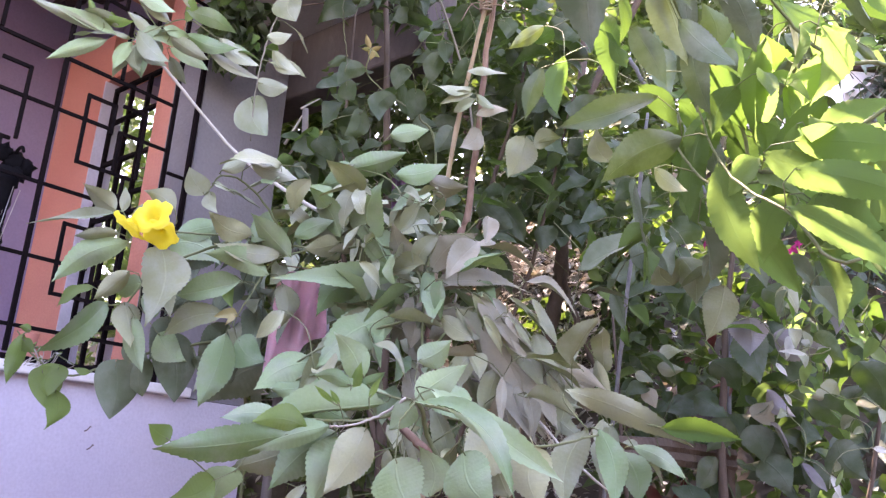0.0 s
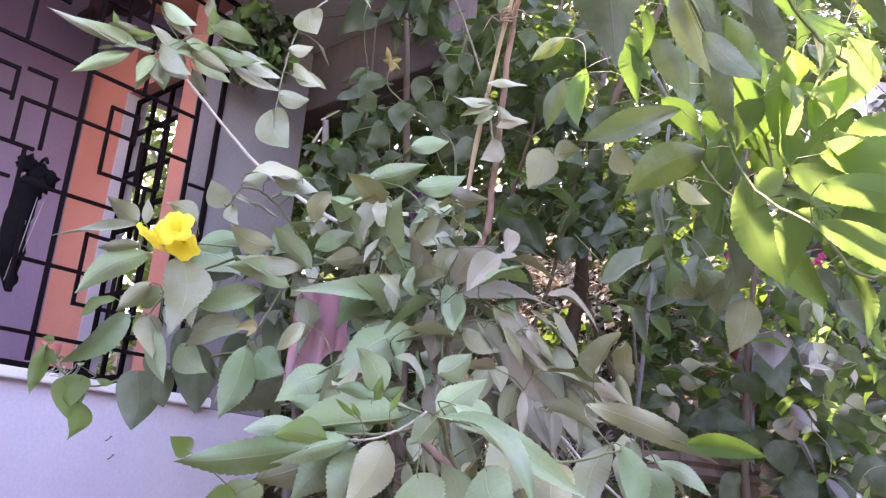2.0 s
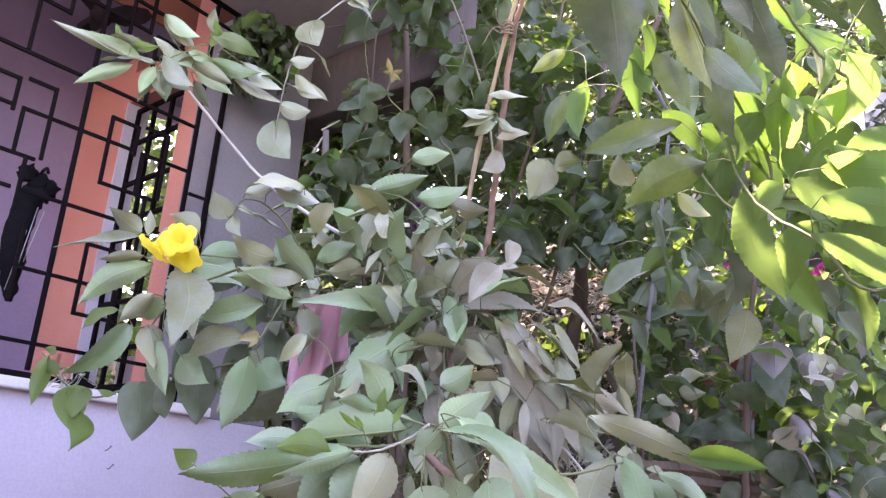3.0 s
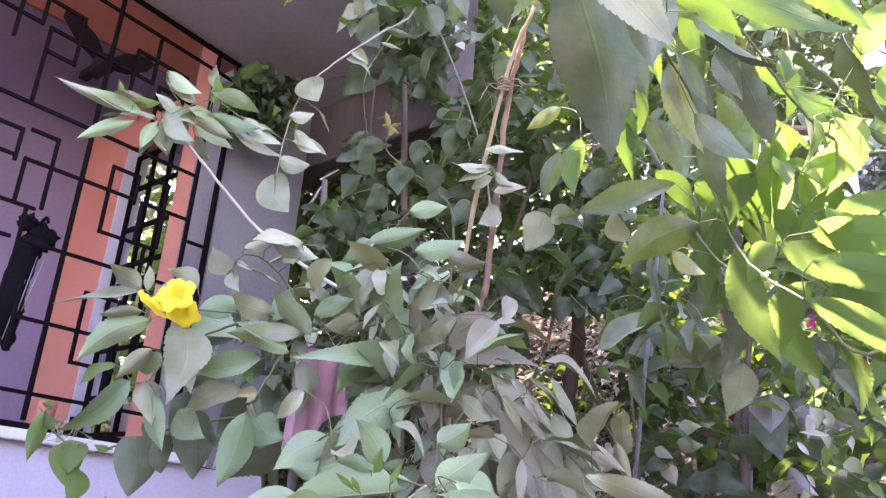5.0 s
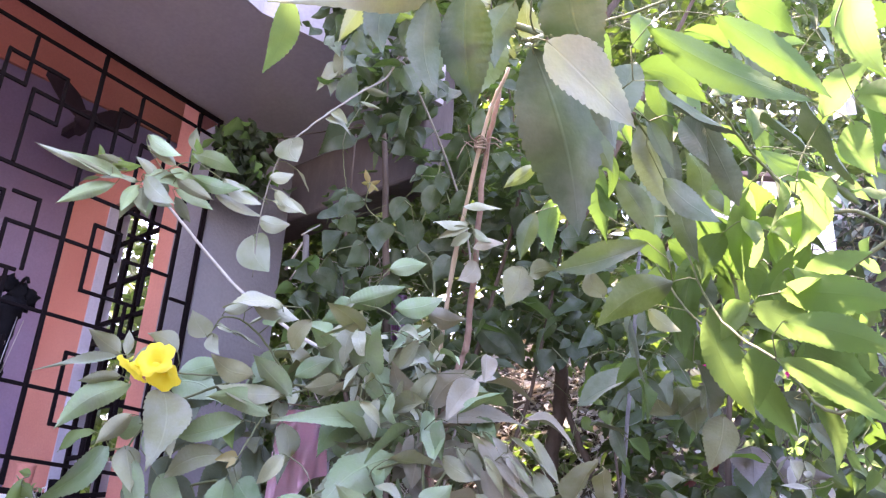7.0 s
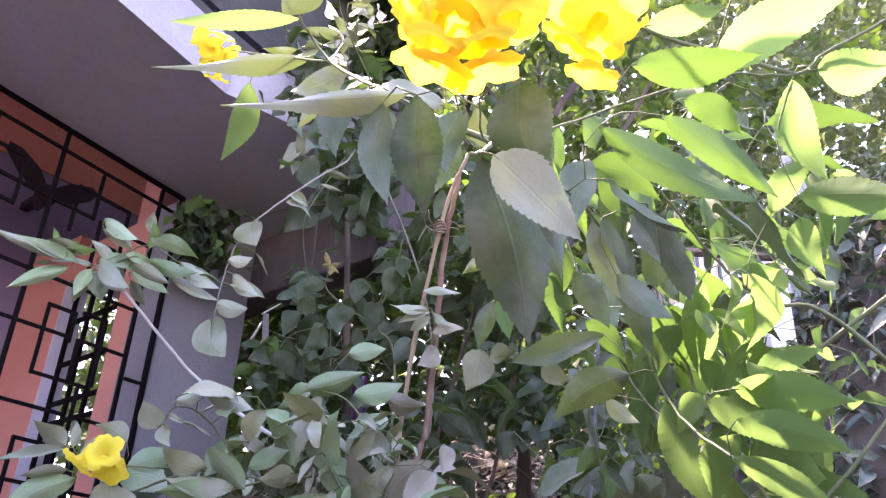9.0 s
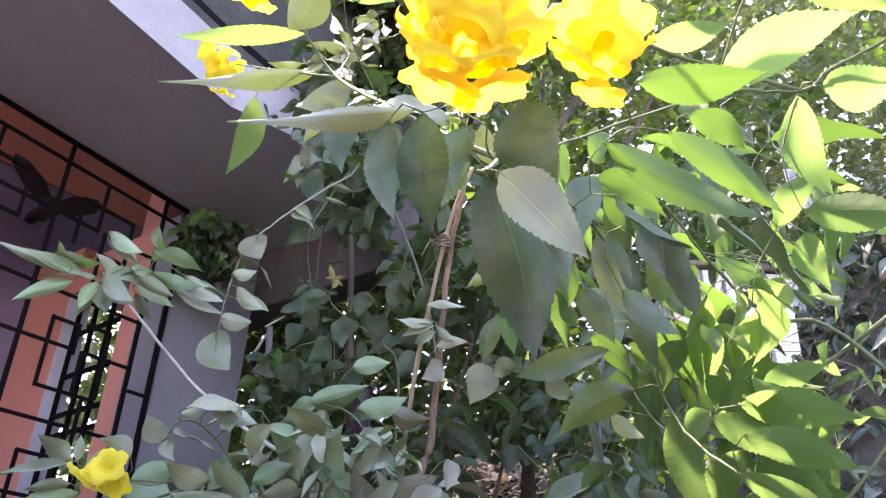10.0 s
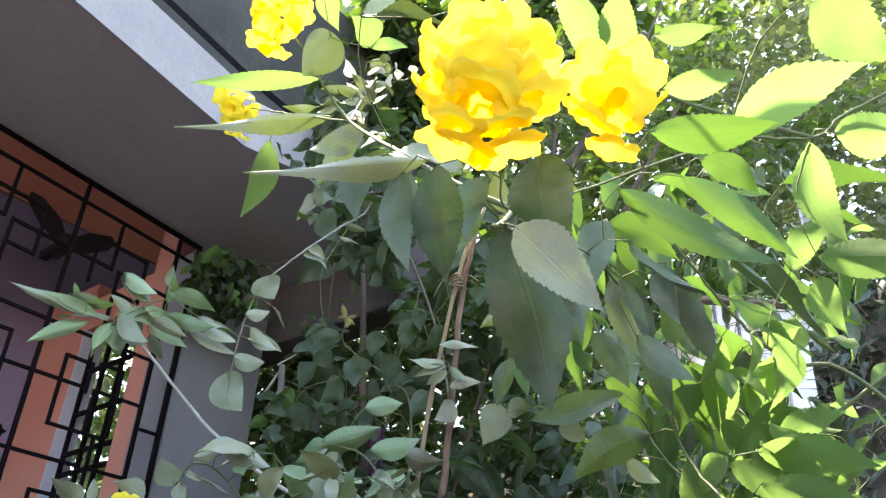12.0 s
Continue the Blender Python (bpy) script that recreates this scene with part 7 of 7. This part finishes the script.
stem(curtain, [q - curtain.location for q in (spot(-0.3, 2.35, 3.4), Vector((-0.74, 1.50, 3.38)), Vector((-0.74, 1.2, 3.30)), Vector((-0.76, 0.98, 3.22)))], 0.005, 0.0018, bark, "limb")
stem(curtain, [q - curtain.location for q in (Vector((-0.8, 1.50, 3.02)), Vector((-1.0, 1.36, 3.0)), Vector((-1.30, 1.19, 2.96)))], 0.004, 0.0015, bark, "limb")

# low mixed bush with a few purple-magenta bracts
bush = plant_of("bougainvillea", spot(0.75, 2.0, 0.0), "green bougainvillea bush with a few magenta bracts", "bush", bark,
                [[spot(0.75, 2.0, -0.05), spot(0.72, 1.98, 0.8), spot(0.66, 1.95, 1.6), spot(0.7, 1.9, 2.3)], [spot(0.73, 2.0, 0.7), spot(0.95, 1.95, 1.4), spot(1.05, 1.9, 2.0)], [spot(0.73, 2.0, 0.6), spot(0.5, 2.0, 1.2), spot(0.42, 2.0, 1.9)]], 0.02, rr)
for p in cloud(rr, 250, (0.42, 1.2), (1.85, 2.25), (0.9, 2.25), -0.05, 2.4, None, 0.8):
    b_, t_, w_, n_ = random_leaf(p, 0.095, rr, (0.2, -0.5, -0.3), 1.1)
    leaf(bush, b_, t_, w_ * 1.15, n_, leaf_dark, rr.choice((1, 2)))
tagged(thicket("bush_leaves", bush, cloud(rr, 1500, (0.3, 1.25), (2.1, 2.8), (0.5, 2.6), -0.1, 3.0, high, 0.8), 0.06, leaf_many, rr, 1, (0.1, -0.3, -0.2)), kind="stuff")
for c in ((0.074, 1.744, 2.129), (0.290, 1.776, 2.099), (0.264, 1.772, 2.087)):
    for k in range(5):
        b_, t_, w_, n_ = random_leaf(Vector(c), 0.026, rr, None, 1.2)
        leaf(bush, b_, t_, w_ * 1.3, n_, bract, 1).name = "bract"


# leaves of the low bush
leaf(bush, (0.055, 1.521, 1.979), (0.068, 1.547, 1.903), 0.049, (-0.42, 0.88, 0.23), leaf_dark, 1)
leaf(bush, (0.111, 1.549, 1.969), (0.164, 1.588, 1.909), 0.060, (-0.38, 0.90, 0.23), leaf_dark, 1)
leaf(bush, (0.094, 1.549, 1.942), (0.121, 1.578, 1.874), 0.049, (-0.39, 0.89, 0.22), leaf_dark, 1)
leaf(bush, (0.250, 1.609, 1.951), (0.307, 1.642, 1.896), 0.062, (-0.31, 0.92, 0.23), leaf_dark, 1)
leaf(bush, (0.340, 1.635, 1.966), (0.366, 1.652, 1.926), 0.043, (-0.27, 0.93, 0.24), leaf_dark, 1)
leaf(bush, (0.205, 1.614, 1.861), (0.226, 1.643, 1.743), 0.090, (-0.34, 0.93, 0.17), leaf_dark, 1)
leaf(bush, (0.374, 1.689, 1.749), (0.316, 1.676, 1.719), 0.054, (-0.27, 0.95, 0.13), leaf_dusty, 1)
leaf(bush, (0.419, 1.693, 1.794), (0.456, 1.718, 1.683), 0.084, (-0.23, 0.96, 0.13), leaf_dark, 1)
leaf(bush, (0.460, 1.703, 1.794), (0.482, 1.721, 1.701), 0.054, (-0.21, 0.97, 0.14), leaf_mauve, 1)
leaf(bush, (0.022, 1.552, 1.775), (0.078, 1.579, 1.772), 0.035, (-0.42, 0.89, 0.15), leaf_pale, 1)
leaf(bush, (-0.023, 1.532, 1.760), (0.014, 1.554, 1.740), 0.027, (-0.45, 0.88, 0.14), leaf_pale, 1)
leaf(bush, (0.026, 1.550, 1.795), (0.078, 1.572, 1.812), 0.035, (-0.42, 0.89, 0.17), leaf_dusty, 1)
leaf(bush, (-0.007, 1.545, 1.725), (0.015, 1.562, 1.680), 0.038, (-0.44, 0.89, 0.12), leaf_brown, 1)
leaf(bush, (0.203, 1.644, 1.672), (0.248, 1.655, 1.710), 0.057, (-0.33, 0.94, 0.11), leaf_brown, 1)
leaf(bush, (0.238, 1.649, 1.732), (0.289, 1.673, 1.675), 0.038, (-0.32, 0.94, 0.12), leaf_mauve, 1)
leaf(bush, (0.200, 1.644, 1.654), (0.222, 1.659, 1.573), 0.073, (-0.34, 0.94, 0.07), leaf_dark, 1)
leaf(bush, (0.239, 1.658, 1.661), (0.287, 1.680, 1.589), 0.032, (0.74, -0.59, 0.32), leaf_mauve, 1)
leaf(bush, (0.295, 1.683, 1.578), (0.343, 1.700, 1.520), 0.031, (0.61, -0.73, 0.29), leaf_mauve, 1)
leaf(bush, (0.218, 1.657, 1.583), (0.273, 1.679, 1.513), 0.079, (-0.32, 0.95, 0.04), leaf_dark, 1)
leaf(bush, (0.315, 1.677, 1.709), (0.417, 1.713, 1.632), 0.071, (-0.26, 0.96, 0.10), leaf_dark, 1)
leaf(bush, (0.128, 1.622, 1.582), (0.086, 1.607, 1.502), 0.057, (-0.39, 0.92, 0.04), leaf_dark, 1)
leaf(bush, (0.133, 1.600, 1.791), (0.184, 1.631, 1.718), 0.068, (-0.37, 0.92, 0.14), leaf_dark, 1)
leaf(bush, (0.094, 1.595, 1.714), (0.159, 1.627, 1.667), 0.062, (-0.38, 0.92, 0.11), leaf_dark, 1)
leaf(bush, (0.362, 1.699, 1.628), (0.419, 1.719, 1.550), 0.081, (-0.25, 0.97, 0.06), leaf_dark, 1)
leaf(bush, (0.289, 1.657, 1.794), (0.328, 1.678, 1.734), 0.068, (-0.29, 0.94, 0.15), leaf_dark, 1)
leaf(bush, (0.159, 1.627, 1.667), (0.110, 1.614, 1.591), 0.068, (-0.38, 0.92, 0.08), leaf_dark, 1)
leaf(bush, (0.339, 1.660, 1.854), (0.397, 1.688, 1.794), 0.062, (-0.26, 0.95, 0.18), leaf_dark, 1)
leaf(bush, (0.034, 1.576, 1.636), (0.089, 1.604, 1.602), 0.041, (-0.42, 0.91, 0.08), leaf_dark, 1)
leaf(bush, (-0.229, 1.668, 2.076), (-0.201, 1.697, 2.033), 0.034, (-0.48, 0.84, 0.26), leaf_fresh, 1)
leaf(bush, (-0.198, 1.674, 2.114), (-0.237, 1.668, 2.062), 0.037, (-0.49, 0.83, 0.27), leaf_fresh, 1)
leaf(bush, (-0.216, 1.693, 2.018), (-0.194, 1.717, 1.975), 0.034, (-0.48, 0.85, 0.23), leaf_fresh, 1)
leaf(bush, (-0.281, 1.716, 2.014), (-0.259, 1.740, 1.972), 0.032, (-0.50, 0.84, 0.22), leaf_fresh, 1)
leaf(bush, (-0.161, 1.682, 2.151), (-0.196, 1.687, 2.077), 0.040, (-0.47, 0.84, 0.28), leaf_dark, 1)
leaf(bush, (-0.299, 1.589, 2.176), (-0.334, 1.593, 2.102), 0.062, (-0.53, 0.80, 0.29), leaf_dark, 1)
leaf(bush, (-0.258, 1.609, 2.192), (-0.243, 1.645, 2.120), 0.056, (-0.50, 0.81, 0.30), leaf_dark, 1)
leaf(bush, (-0.396, 1.512, 2.201), (-0.431, 1.515, 2.126), 0.062, (-0.57, 0.76, 0.30), leaf_dark, 1)
for q in cloud(rr, 130, (0.78, 1.08), (2.05, 2.4), (1.2, 2.45), -0.2):
    b_, t_, w_, n_ = random_leaf(q, 0.095, rr, (0.2, -0.4, -0.4), 0.6)
    leaf(bush, b_, t_, w_, n_, leaf_sunny, 1)
for q in cloud(rr, 70, (-0.05, 0.5), (2.7, 3.1), (1.6, 2.5), -0.3):
    b_, t_, w_, n_ = random_leaf(q, 0.05, rr, (0.2, -0.5, -0.3), 0.9)
    leaf(bush, b_, t_, w_, n_, leaf_fresh, 1)
for q in cloud(rr, 22, (0.5, 0.75), (2.0, 2.3), (1.5, 2.0), -0.3):
    b_, t_, w_, n_ = random_leaf(q, 0.055, rr, (0.2, -0.5, -0.3), 0.8)
    leaf(bush, b_, t_, w_, n_, leaf_red, 1)

# small tree with a forked brown trunk
tree = plant_of("garden_tree", ((-0.618, 2.028, 1.798)), "slim brown forked tree with an added high crown for shade", "tree", bark,
                [[spot(0.16, 2.76, -0.05), (-0.651, 2.032, 1.674), (-0.557, 1.964, 1.912), (-0.472, 1.897, 2.108), (-0.416, 1.830, 2.264), spot(0.42, 2.55, 2.7), spot(0.45, 2.65, 3.4), spot(0.5, 2.9, 4.2)],
                 [(-0.307, 1.996, 1.674), (-0.372, 1.973, 1.837), (-0.417, 1.947, 1.955), (-0.450, 1.909, 2.073), (-0.438, 1.863, 2.204), spot(0.30, 2.6, 2.7), spot(0.1, 2.5, 3.6)],
                 [spot(0.42, 2.55, 2.7), spot(0.7, 2.4, 3.3), spot(0.95, 2.3, 3.8)], [spot(0.45, 2.6, 3.3), spot(0.2, 2.8, 3.9), spot(0.0, 3.0, 4.4)], [spot(0.45, 2.5, 3.4), spot(0.8, 2.6, 4.1), spot(1.0, 2.7, 4.6)]], 0.034, rr)
# crown added above the trunk to block sun from the shrubs
crown = []
for c, r, n in ((spot(0.3, 3.05, 4.25), (0.5, 0.45, 0.45), 800), (spot(-0.1, 3.1, 4.5), (0.55, 0.4, 0.4), 800), (spot(0.9, 3.2, 4.4), (0.35, 0.35, 0.35), 220)):
    crown += [v for v in blob(rr, c, r, n) if not clearing(v)]
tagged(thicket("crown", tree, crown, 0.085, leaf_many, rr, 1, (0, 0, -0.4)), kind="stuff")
for p in cloud(rr, 160, (0.15, 0.75), (2.2, 2.6), (1.9, 3.2), 0.0, 2.4, high):
    b_, t_, w_, n_ = random_leaf(p, 0.075, rr, (0.1, -0.3, -0.3), 0.7)
    leaf(tree, b_, t_, w_, n_, leaf_dark, 1)

# added tree behind the house; its crowns keep the sun off the plants
def shade_tree(root, top, r, lumps, seed):
    q = random.Random(seed)
    t = plant_of("shade_tree", root, "added tall leafy tree behind the house that blocks the sun", "tree", bark, [[root, root.lerp(top, 0.5) + Vector((0.1, 0.05, 0)), top]] + [[root.lerp(top, 0.6), Vector(c).lerp(top, 0.4), Vector(c)] for c, _, _ in lumps], r, q)
    places = []
    for c, rad, n in lumps:
        places += [v for v in blob(q, c, rad, n) if not clearing(v)]
    tagged(thicket("crown", t, places, 0.13, leaf_many, q, 1, (0, 0, -0.4)), kind="stuff")


shade_tree(Vector((-2.3, 3.6, 2.0)), Vector((-2.0, 3.0, 4.4)), 0.06, [((-1.3, 2.1, 4.5), (0.7, 0.45, 0.5), 1500), ((-0.7, 2.35, 4.6), (0.5, 0.4, 0.4), 900), ((-2.7, 3.9, 4.8), (0.8, 0.6, 0.7), 1000), ((-1.0, 1.66, 4.25), (0.30, 0.28, 0.2), 650)], 5)

# undergrowth and the sunlit slope behind
def scrub(name, label, n, a, b, z, size, gap=-0.1, kind=1, mat=None, scale=1.8, thin=0.0):
    ob = thicket(name, None, cloud(rr, n, a, b, z, gap, scale, None, thin), size, mat or leaf_many, rr, kind, None)
    return tagged(ob, label, "undergrowth", kind="stuff")


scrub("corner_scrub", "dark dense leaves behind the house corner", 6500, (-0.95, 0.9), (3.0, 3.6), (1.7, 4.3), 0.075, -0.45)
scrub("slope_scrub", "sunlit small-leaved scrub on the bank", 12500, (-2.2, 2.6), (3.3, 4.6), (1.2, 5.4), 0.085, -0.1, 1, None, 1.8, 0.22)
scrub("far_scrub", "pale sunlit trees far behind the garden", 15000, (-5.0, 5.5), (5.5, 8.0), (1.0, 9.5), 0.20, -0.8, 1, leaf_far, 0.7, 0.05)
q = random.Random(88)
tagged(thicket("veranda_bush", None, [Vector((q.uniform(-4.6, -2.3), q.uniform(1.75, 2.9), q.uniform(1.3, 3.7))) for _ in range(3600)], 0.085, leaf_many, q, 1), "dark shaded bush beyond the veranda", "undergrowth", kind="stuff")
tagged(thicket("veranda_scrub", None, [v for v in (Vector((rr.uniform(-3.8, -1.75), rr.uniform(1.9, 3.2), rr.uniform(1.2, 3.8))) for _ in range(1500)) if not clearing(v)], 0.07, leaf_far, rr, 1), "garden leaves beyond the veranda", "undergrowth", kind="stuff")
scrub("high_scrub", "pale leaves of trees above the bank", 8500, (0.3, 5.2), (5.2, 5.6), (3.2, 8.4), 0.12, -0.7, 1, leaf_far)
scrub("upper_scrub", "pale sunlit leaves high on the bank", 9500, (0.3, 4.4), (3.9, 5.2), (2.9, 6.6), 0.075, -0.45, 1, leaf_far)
tagged(thicket("bank_fern", None, cloud(rr, 900, (1.42, 2.4), (2.35, 3.0), (1.7, 2.75), 0.05), 0.15, leaf_bank, rr, 1, (0.3, -0.3, -0.9), 6, 0.5, 0.45), "hanging long-leaved plants on the shaded bank", "undergrowth", kind="stuff")

bank = []
for _ in range(6000):
    p = spot(rr.uniform(1.2, 2.8), rr.uniform(2.3, 4.2), 0)
    bank.append(Vector((p.x, p.y, ground_height(p.x, p.y) + rr.uniform(0.0, 0.16))))
tagged(thicket("bank_plants", None, bank, 0.10, leaf_bank, rr, 1, (0.2, -0.5, -0.5), 6, 0.6, 0.6), "dark trailing plants on the shaded bank", "undergrowth", kind="stuff")


def twigs(name, label, n, a, b, z, length, mat, r=0.0018):
    bm = bmesh.new()
    for _ in range(n):
        p = spot(rr.uniform(*a), rr.uniform(*b), rr.uniform(*z))
        d = Vector((rr.gauss(0, 1), rr.gauss(0, 1), rr.gauss(0, 0.8))).normalized()
        q = p + d * length * rr.uniform(0.4, 1.2)
        m = p.lerp(q, 0.5) + Vector((rr.gauss(0, 1), rr.gauss(0, 1), rr.gauss(0, 1))) * length * 0.08
        tube(bm, [p, m, q], [r, r * 0.8, r * 0.4], 4)
    return tagged(new(name, mesh_of(name, bm, mat)), label, "twigs", kind="stuff")


twigs("dry_twigs", "tangle of pale dry twigs on the bank", 900, (-0.1, 1.0), (3.0, 3.7), (1.6, 2.8), 0.20, pale_twig, 0.0011)
twigs("upper_twigs", "grey bare twigs high on the bank", 600, (0.5, 3.2), (3.6, 4.1), (2.9, 5.2), 0.34, bleached_wood, 0.0022)
twigs("bank_roots", "dry roots and stalks hanging down the shaded bank", 800, (1.25, 2.2), (2.4, 2.9), (1.2, 2.9), 0.3, bark, 0.0016)
twigs("thin_shoots", "thin green shoots among the bushes", 260, (-0.3, 1.4), (2.0, 2.8), (1.2, 2.8), 0.26, twig, 0.0014)
twigs("hedge_twigs", "bare grey-brown twigs beside the house corner", 240, (-0.42, -0.05), (2.8, 3.3), (1.7, 2.75), 0.3, pale_twig, 0.0022)
vt = bmesh.new()
for _ in range(220):
    p = Vector((rr.uniform(-3.0, -1.8), rr.uniform(1.7, 2.6), rr.uniform(1.5, 3.3)))
    d = Vector((rr.gauss(0, 1), rr.gauss(0, 1), rr.gauss(0, 1))).normalized() * rr.uniform(0.15, 0.4)
    tube(vt, [p, p + d * 0.5 + Vector((0, 0, 0.01)), p + d], [0.004, 0.003, 0.0015], 4)
tagged(new("veranda_twigs", mesh_of("veranda_twigs", vt, bark)), "bare dark twigs beyond the veranda opening", "twigs", kind="stuff")
litter = []
for k in range(8000):
    p = spot(rr.uniform(-1.2, 2.4), rr.uniform(2.4, 4.6), 0) if k < 2800 else spot(rr.gauss(0.45, 0.28), rr.gauss(3.4, 0.25), 0)
    litter.append(Vector((p.x, p.y, ground_height(p.x, p.y) + 0.015)))
tagged(thicket("leaf_litter", None, litter, 0.042, leaf_dry, rr, 1, None), "dry pale leaf litter lying on the bank", "leaf litter", kind="stuff")
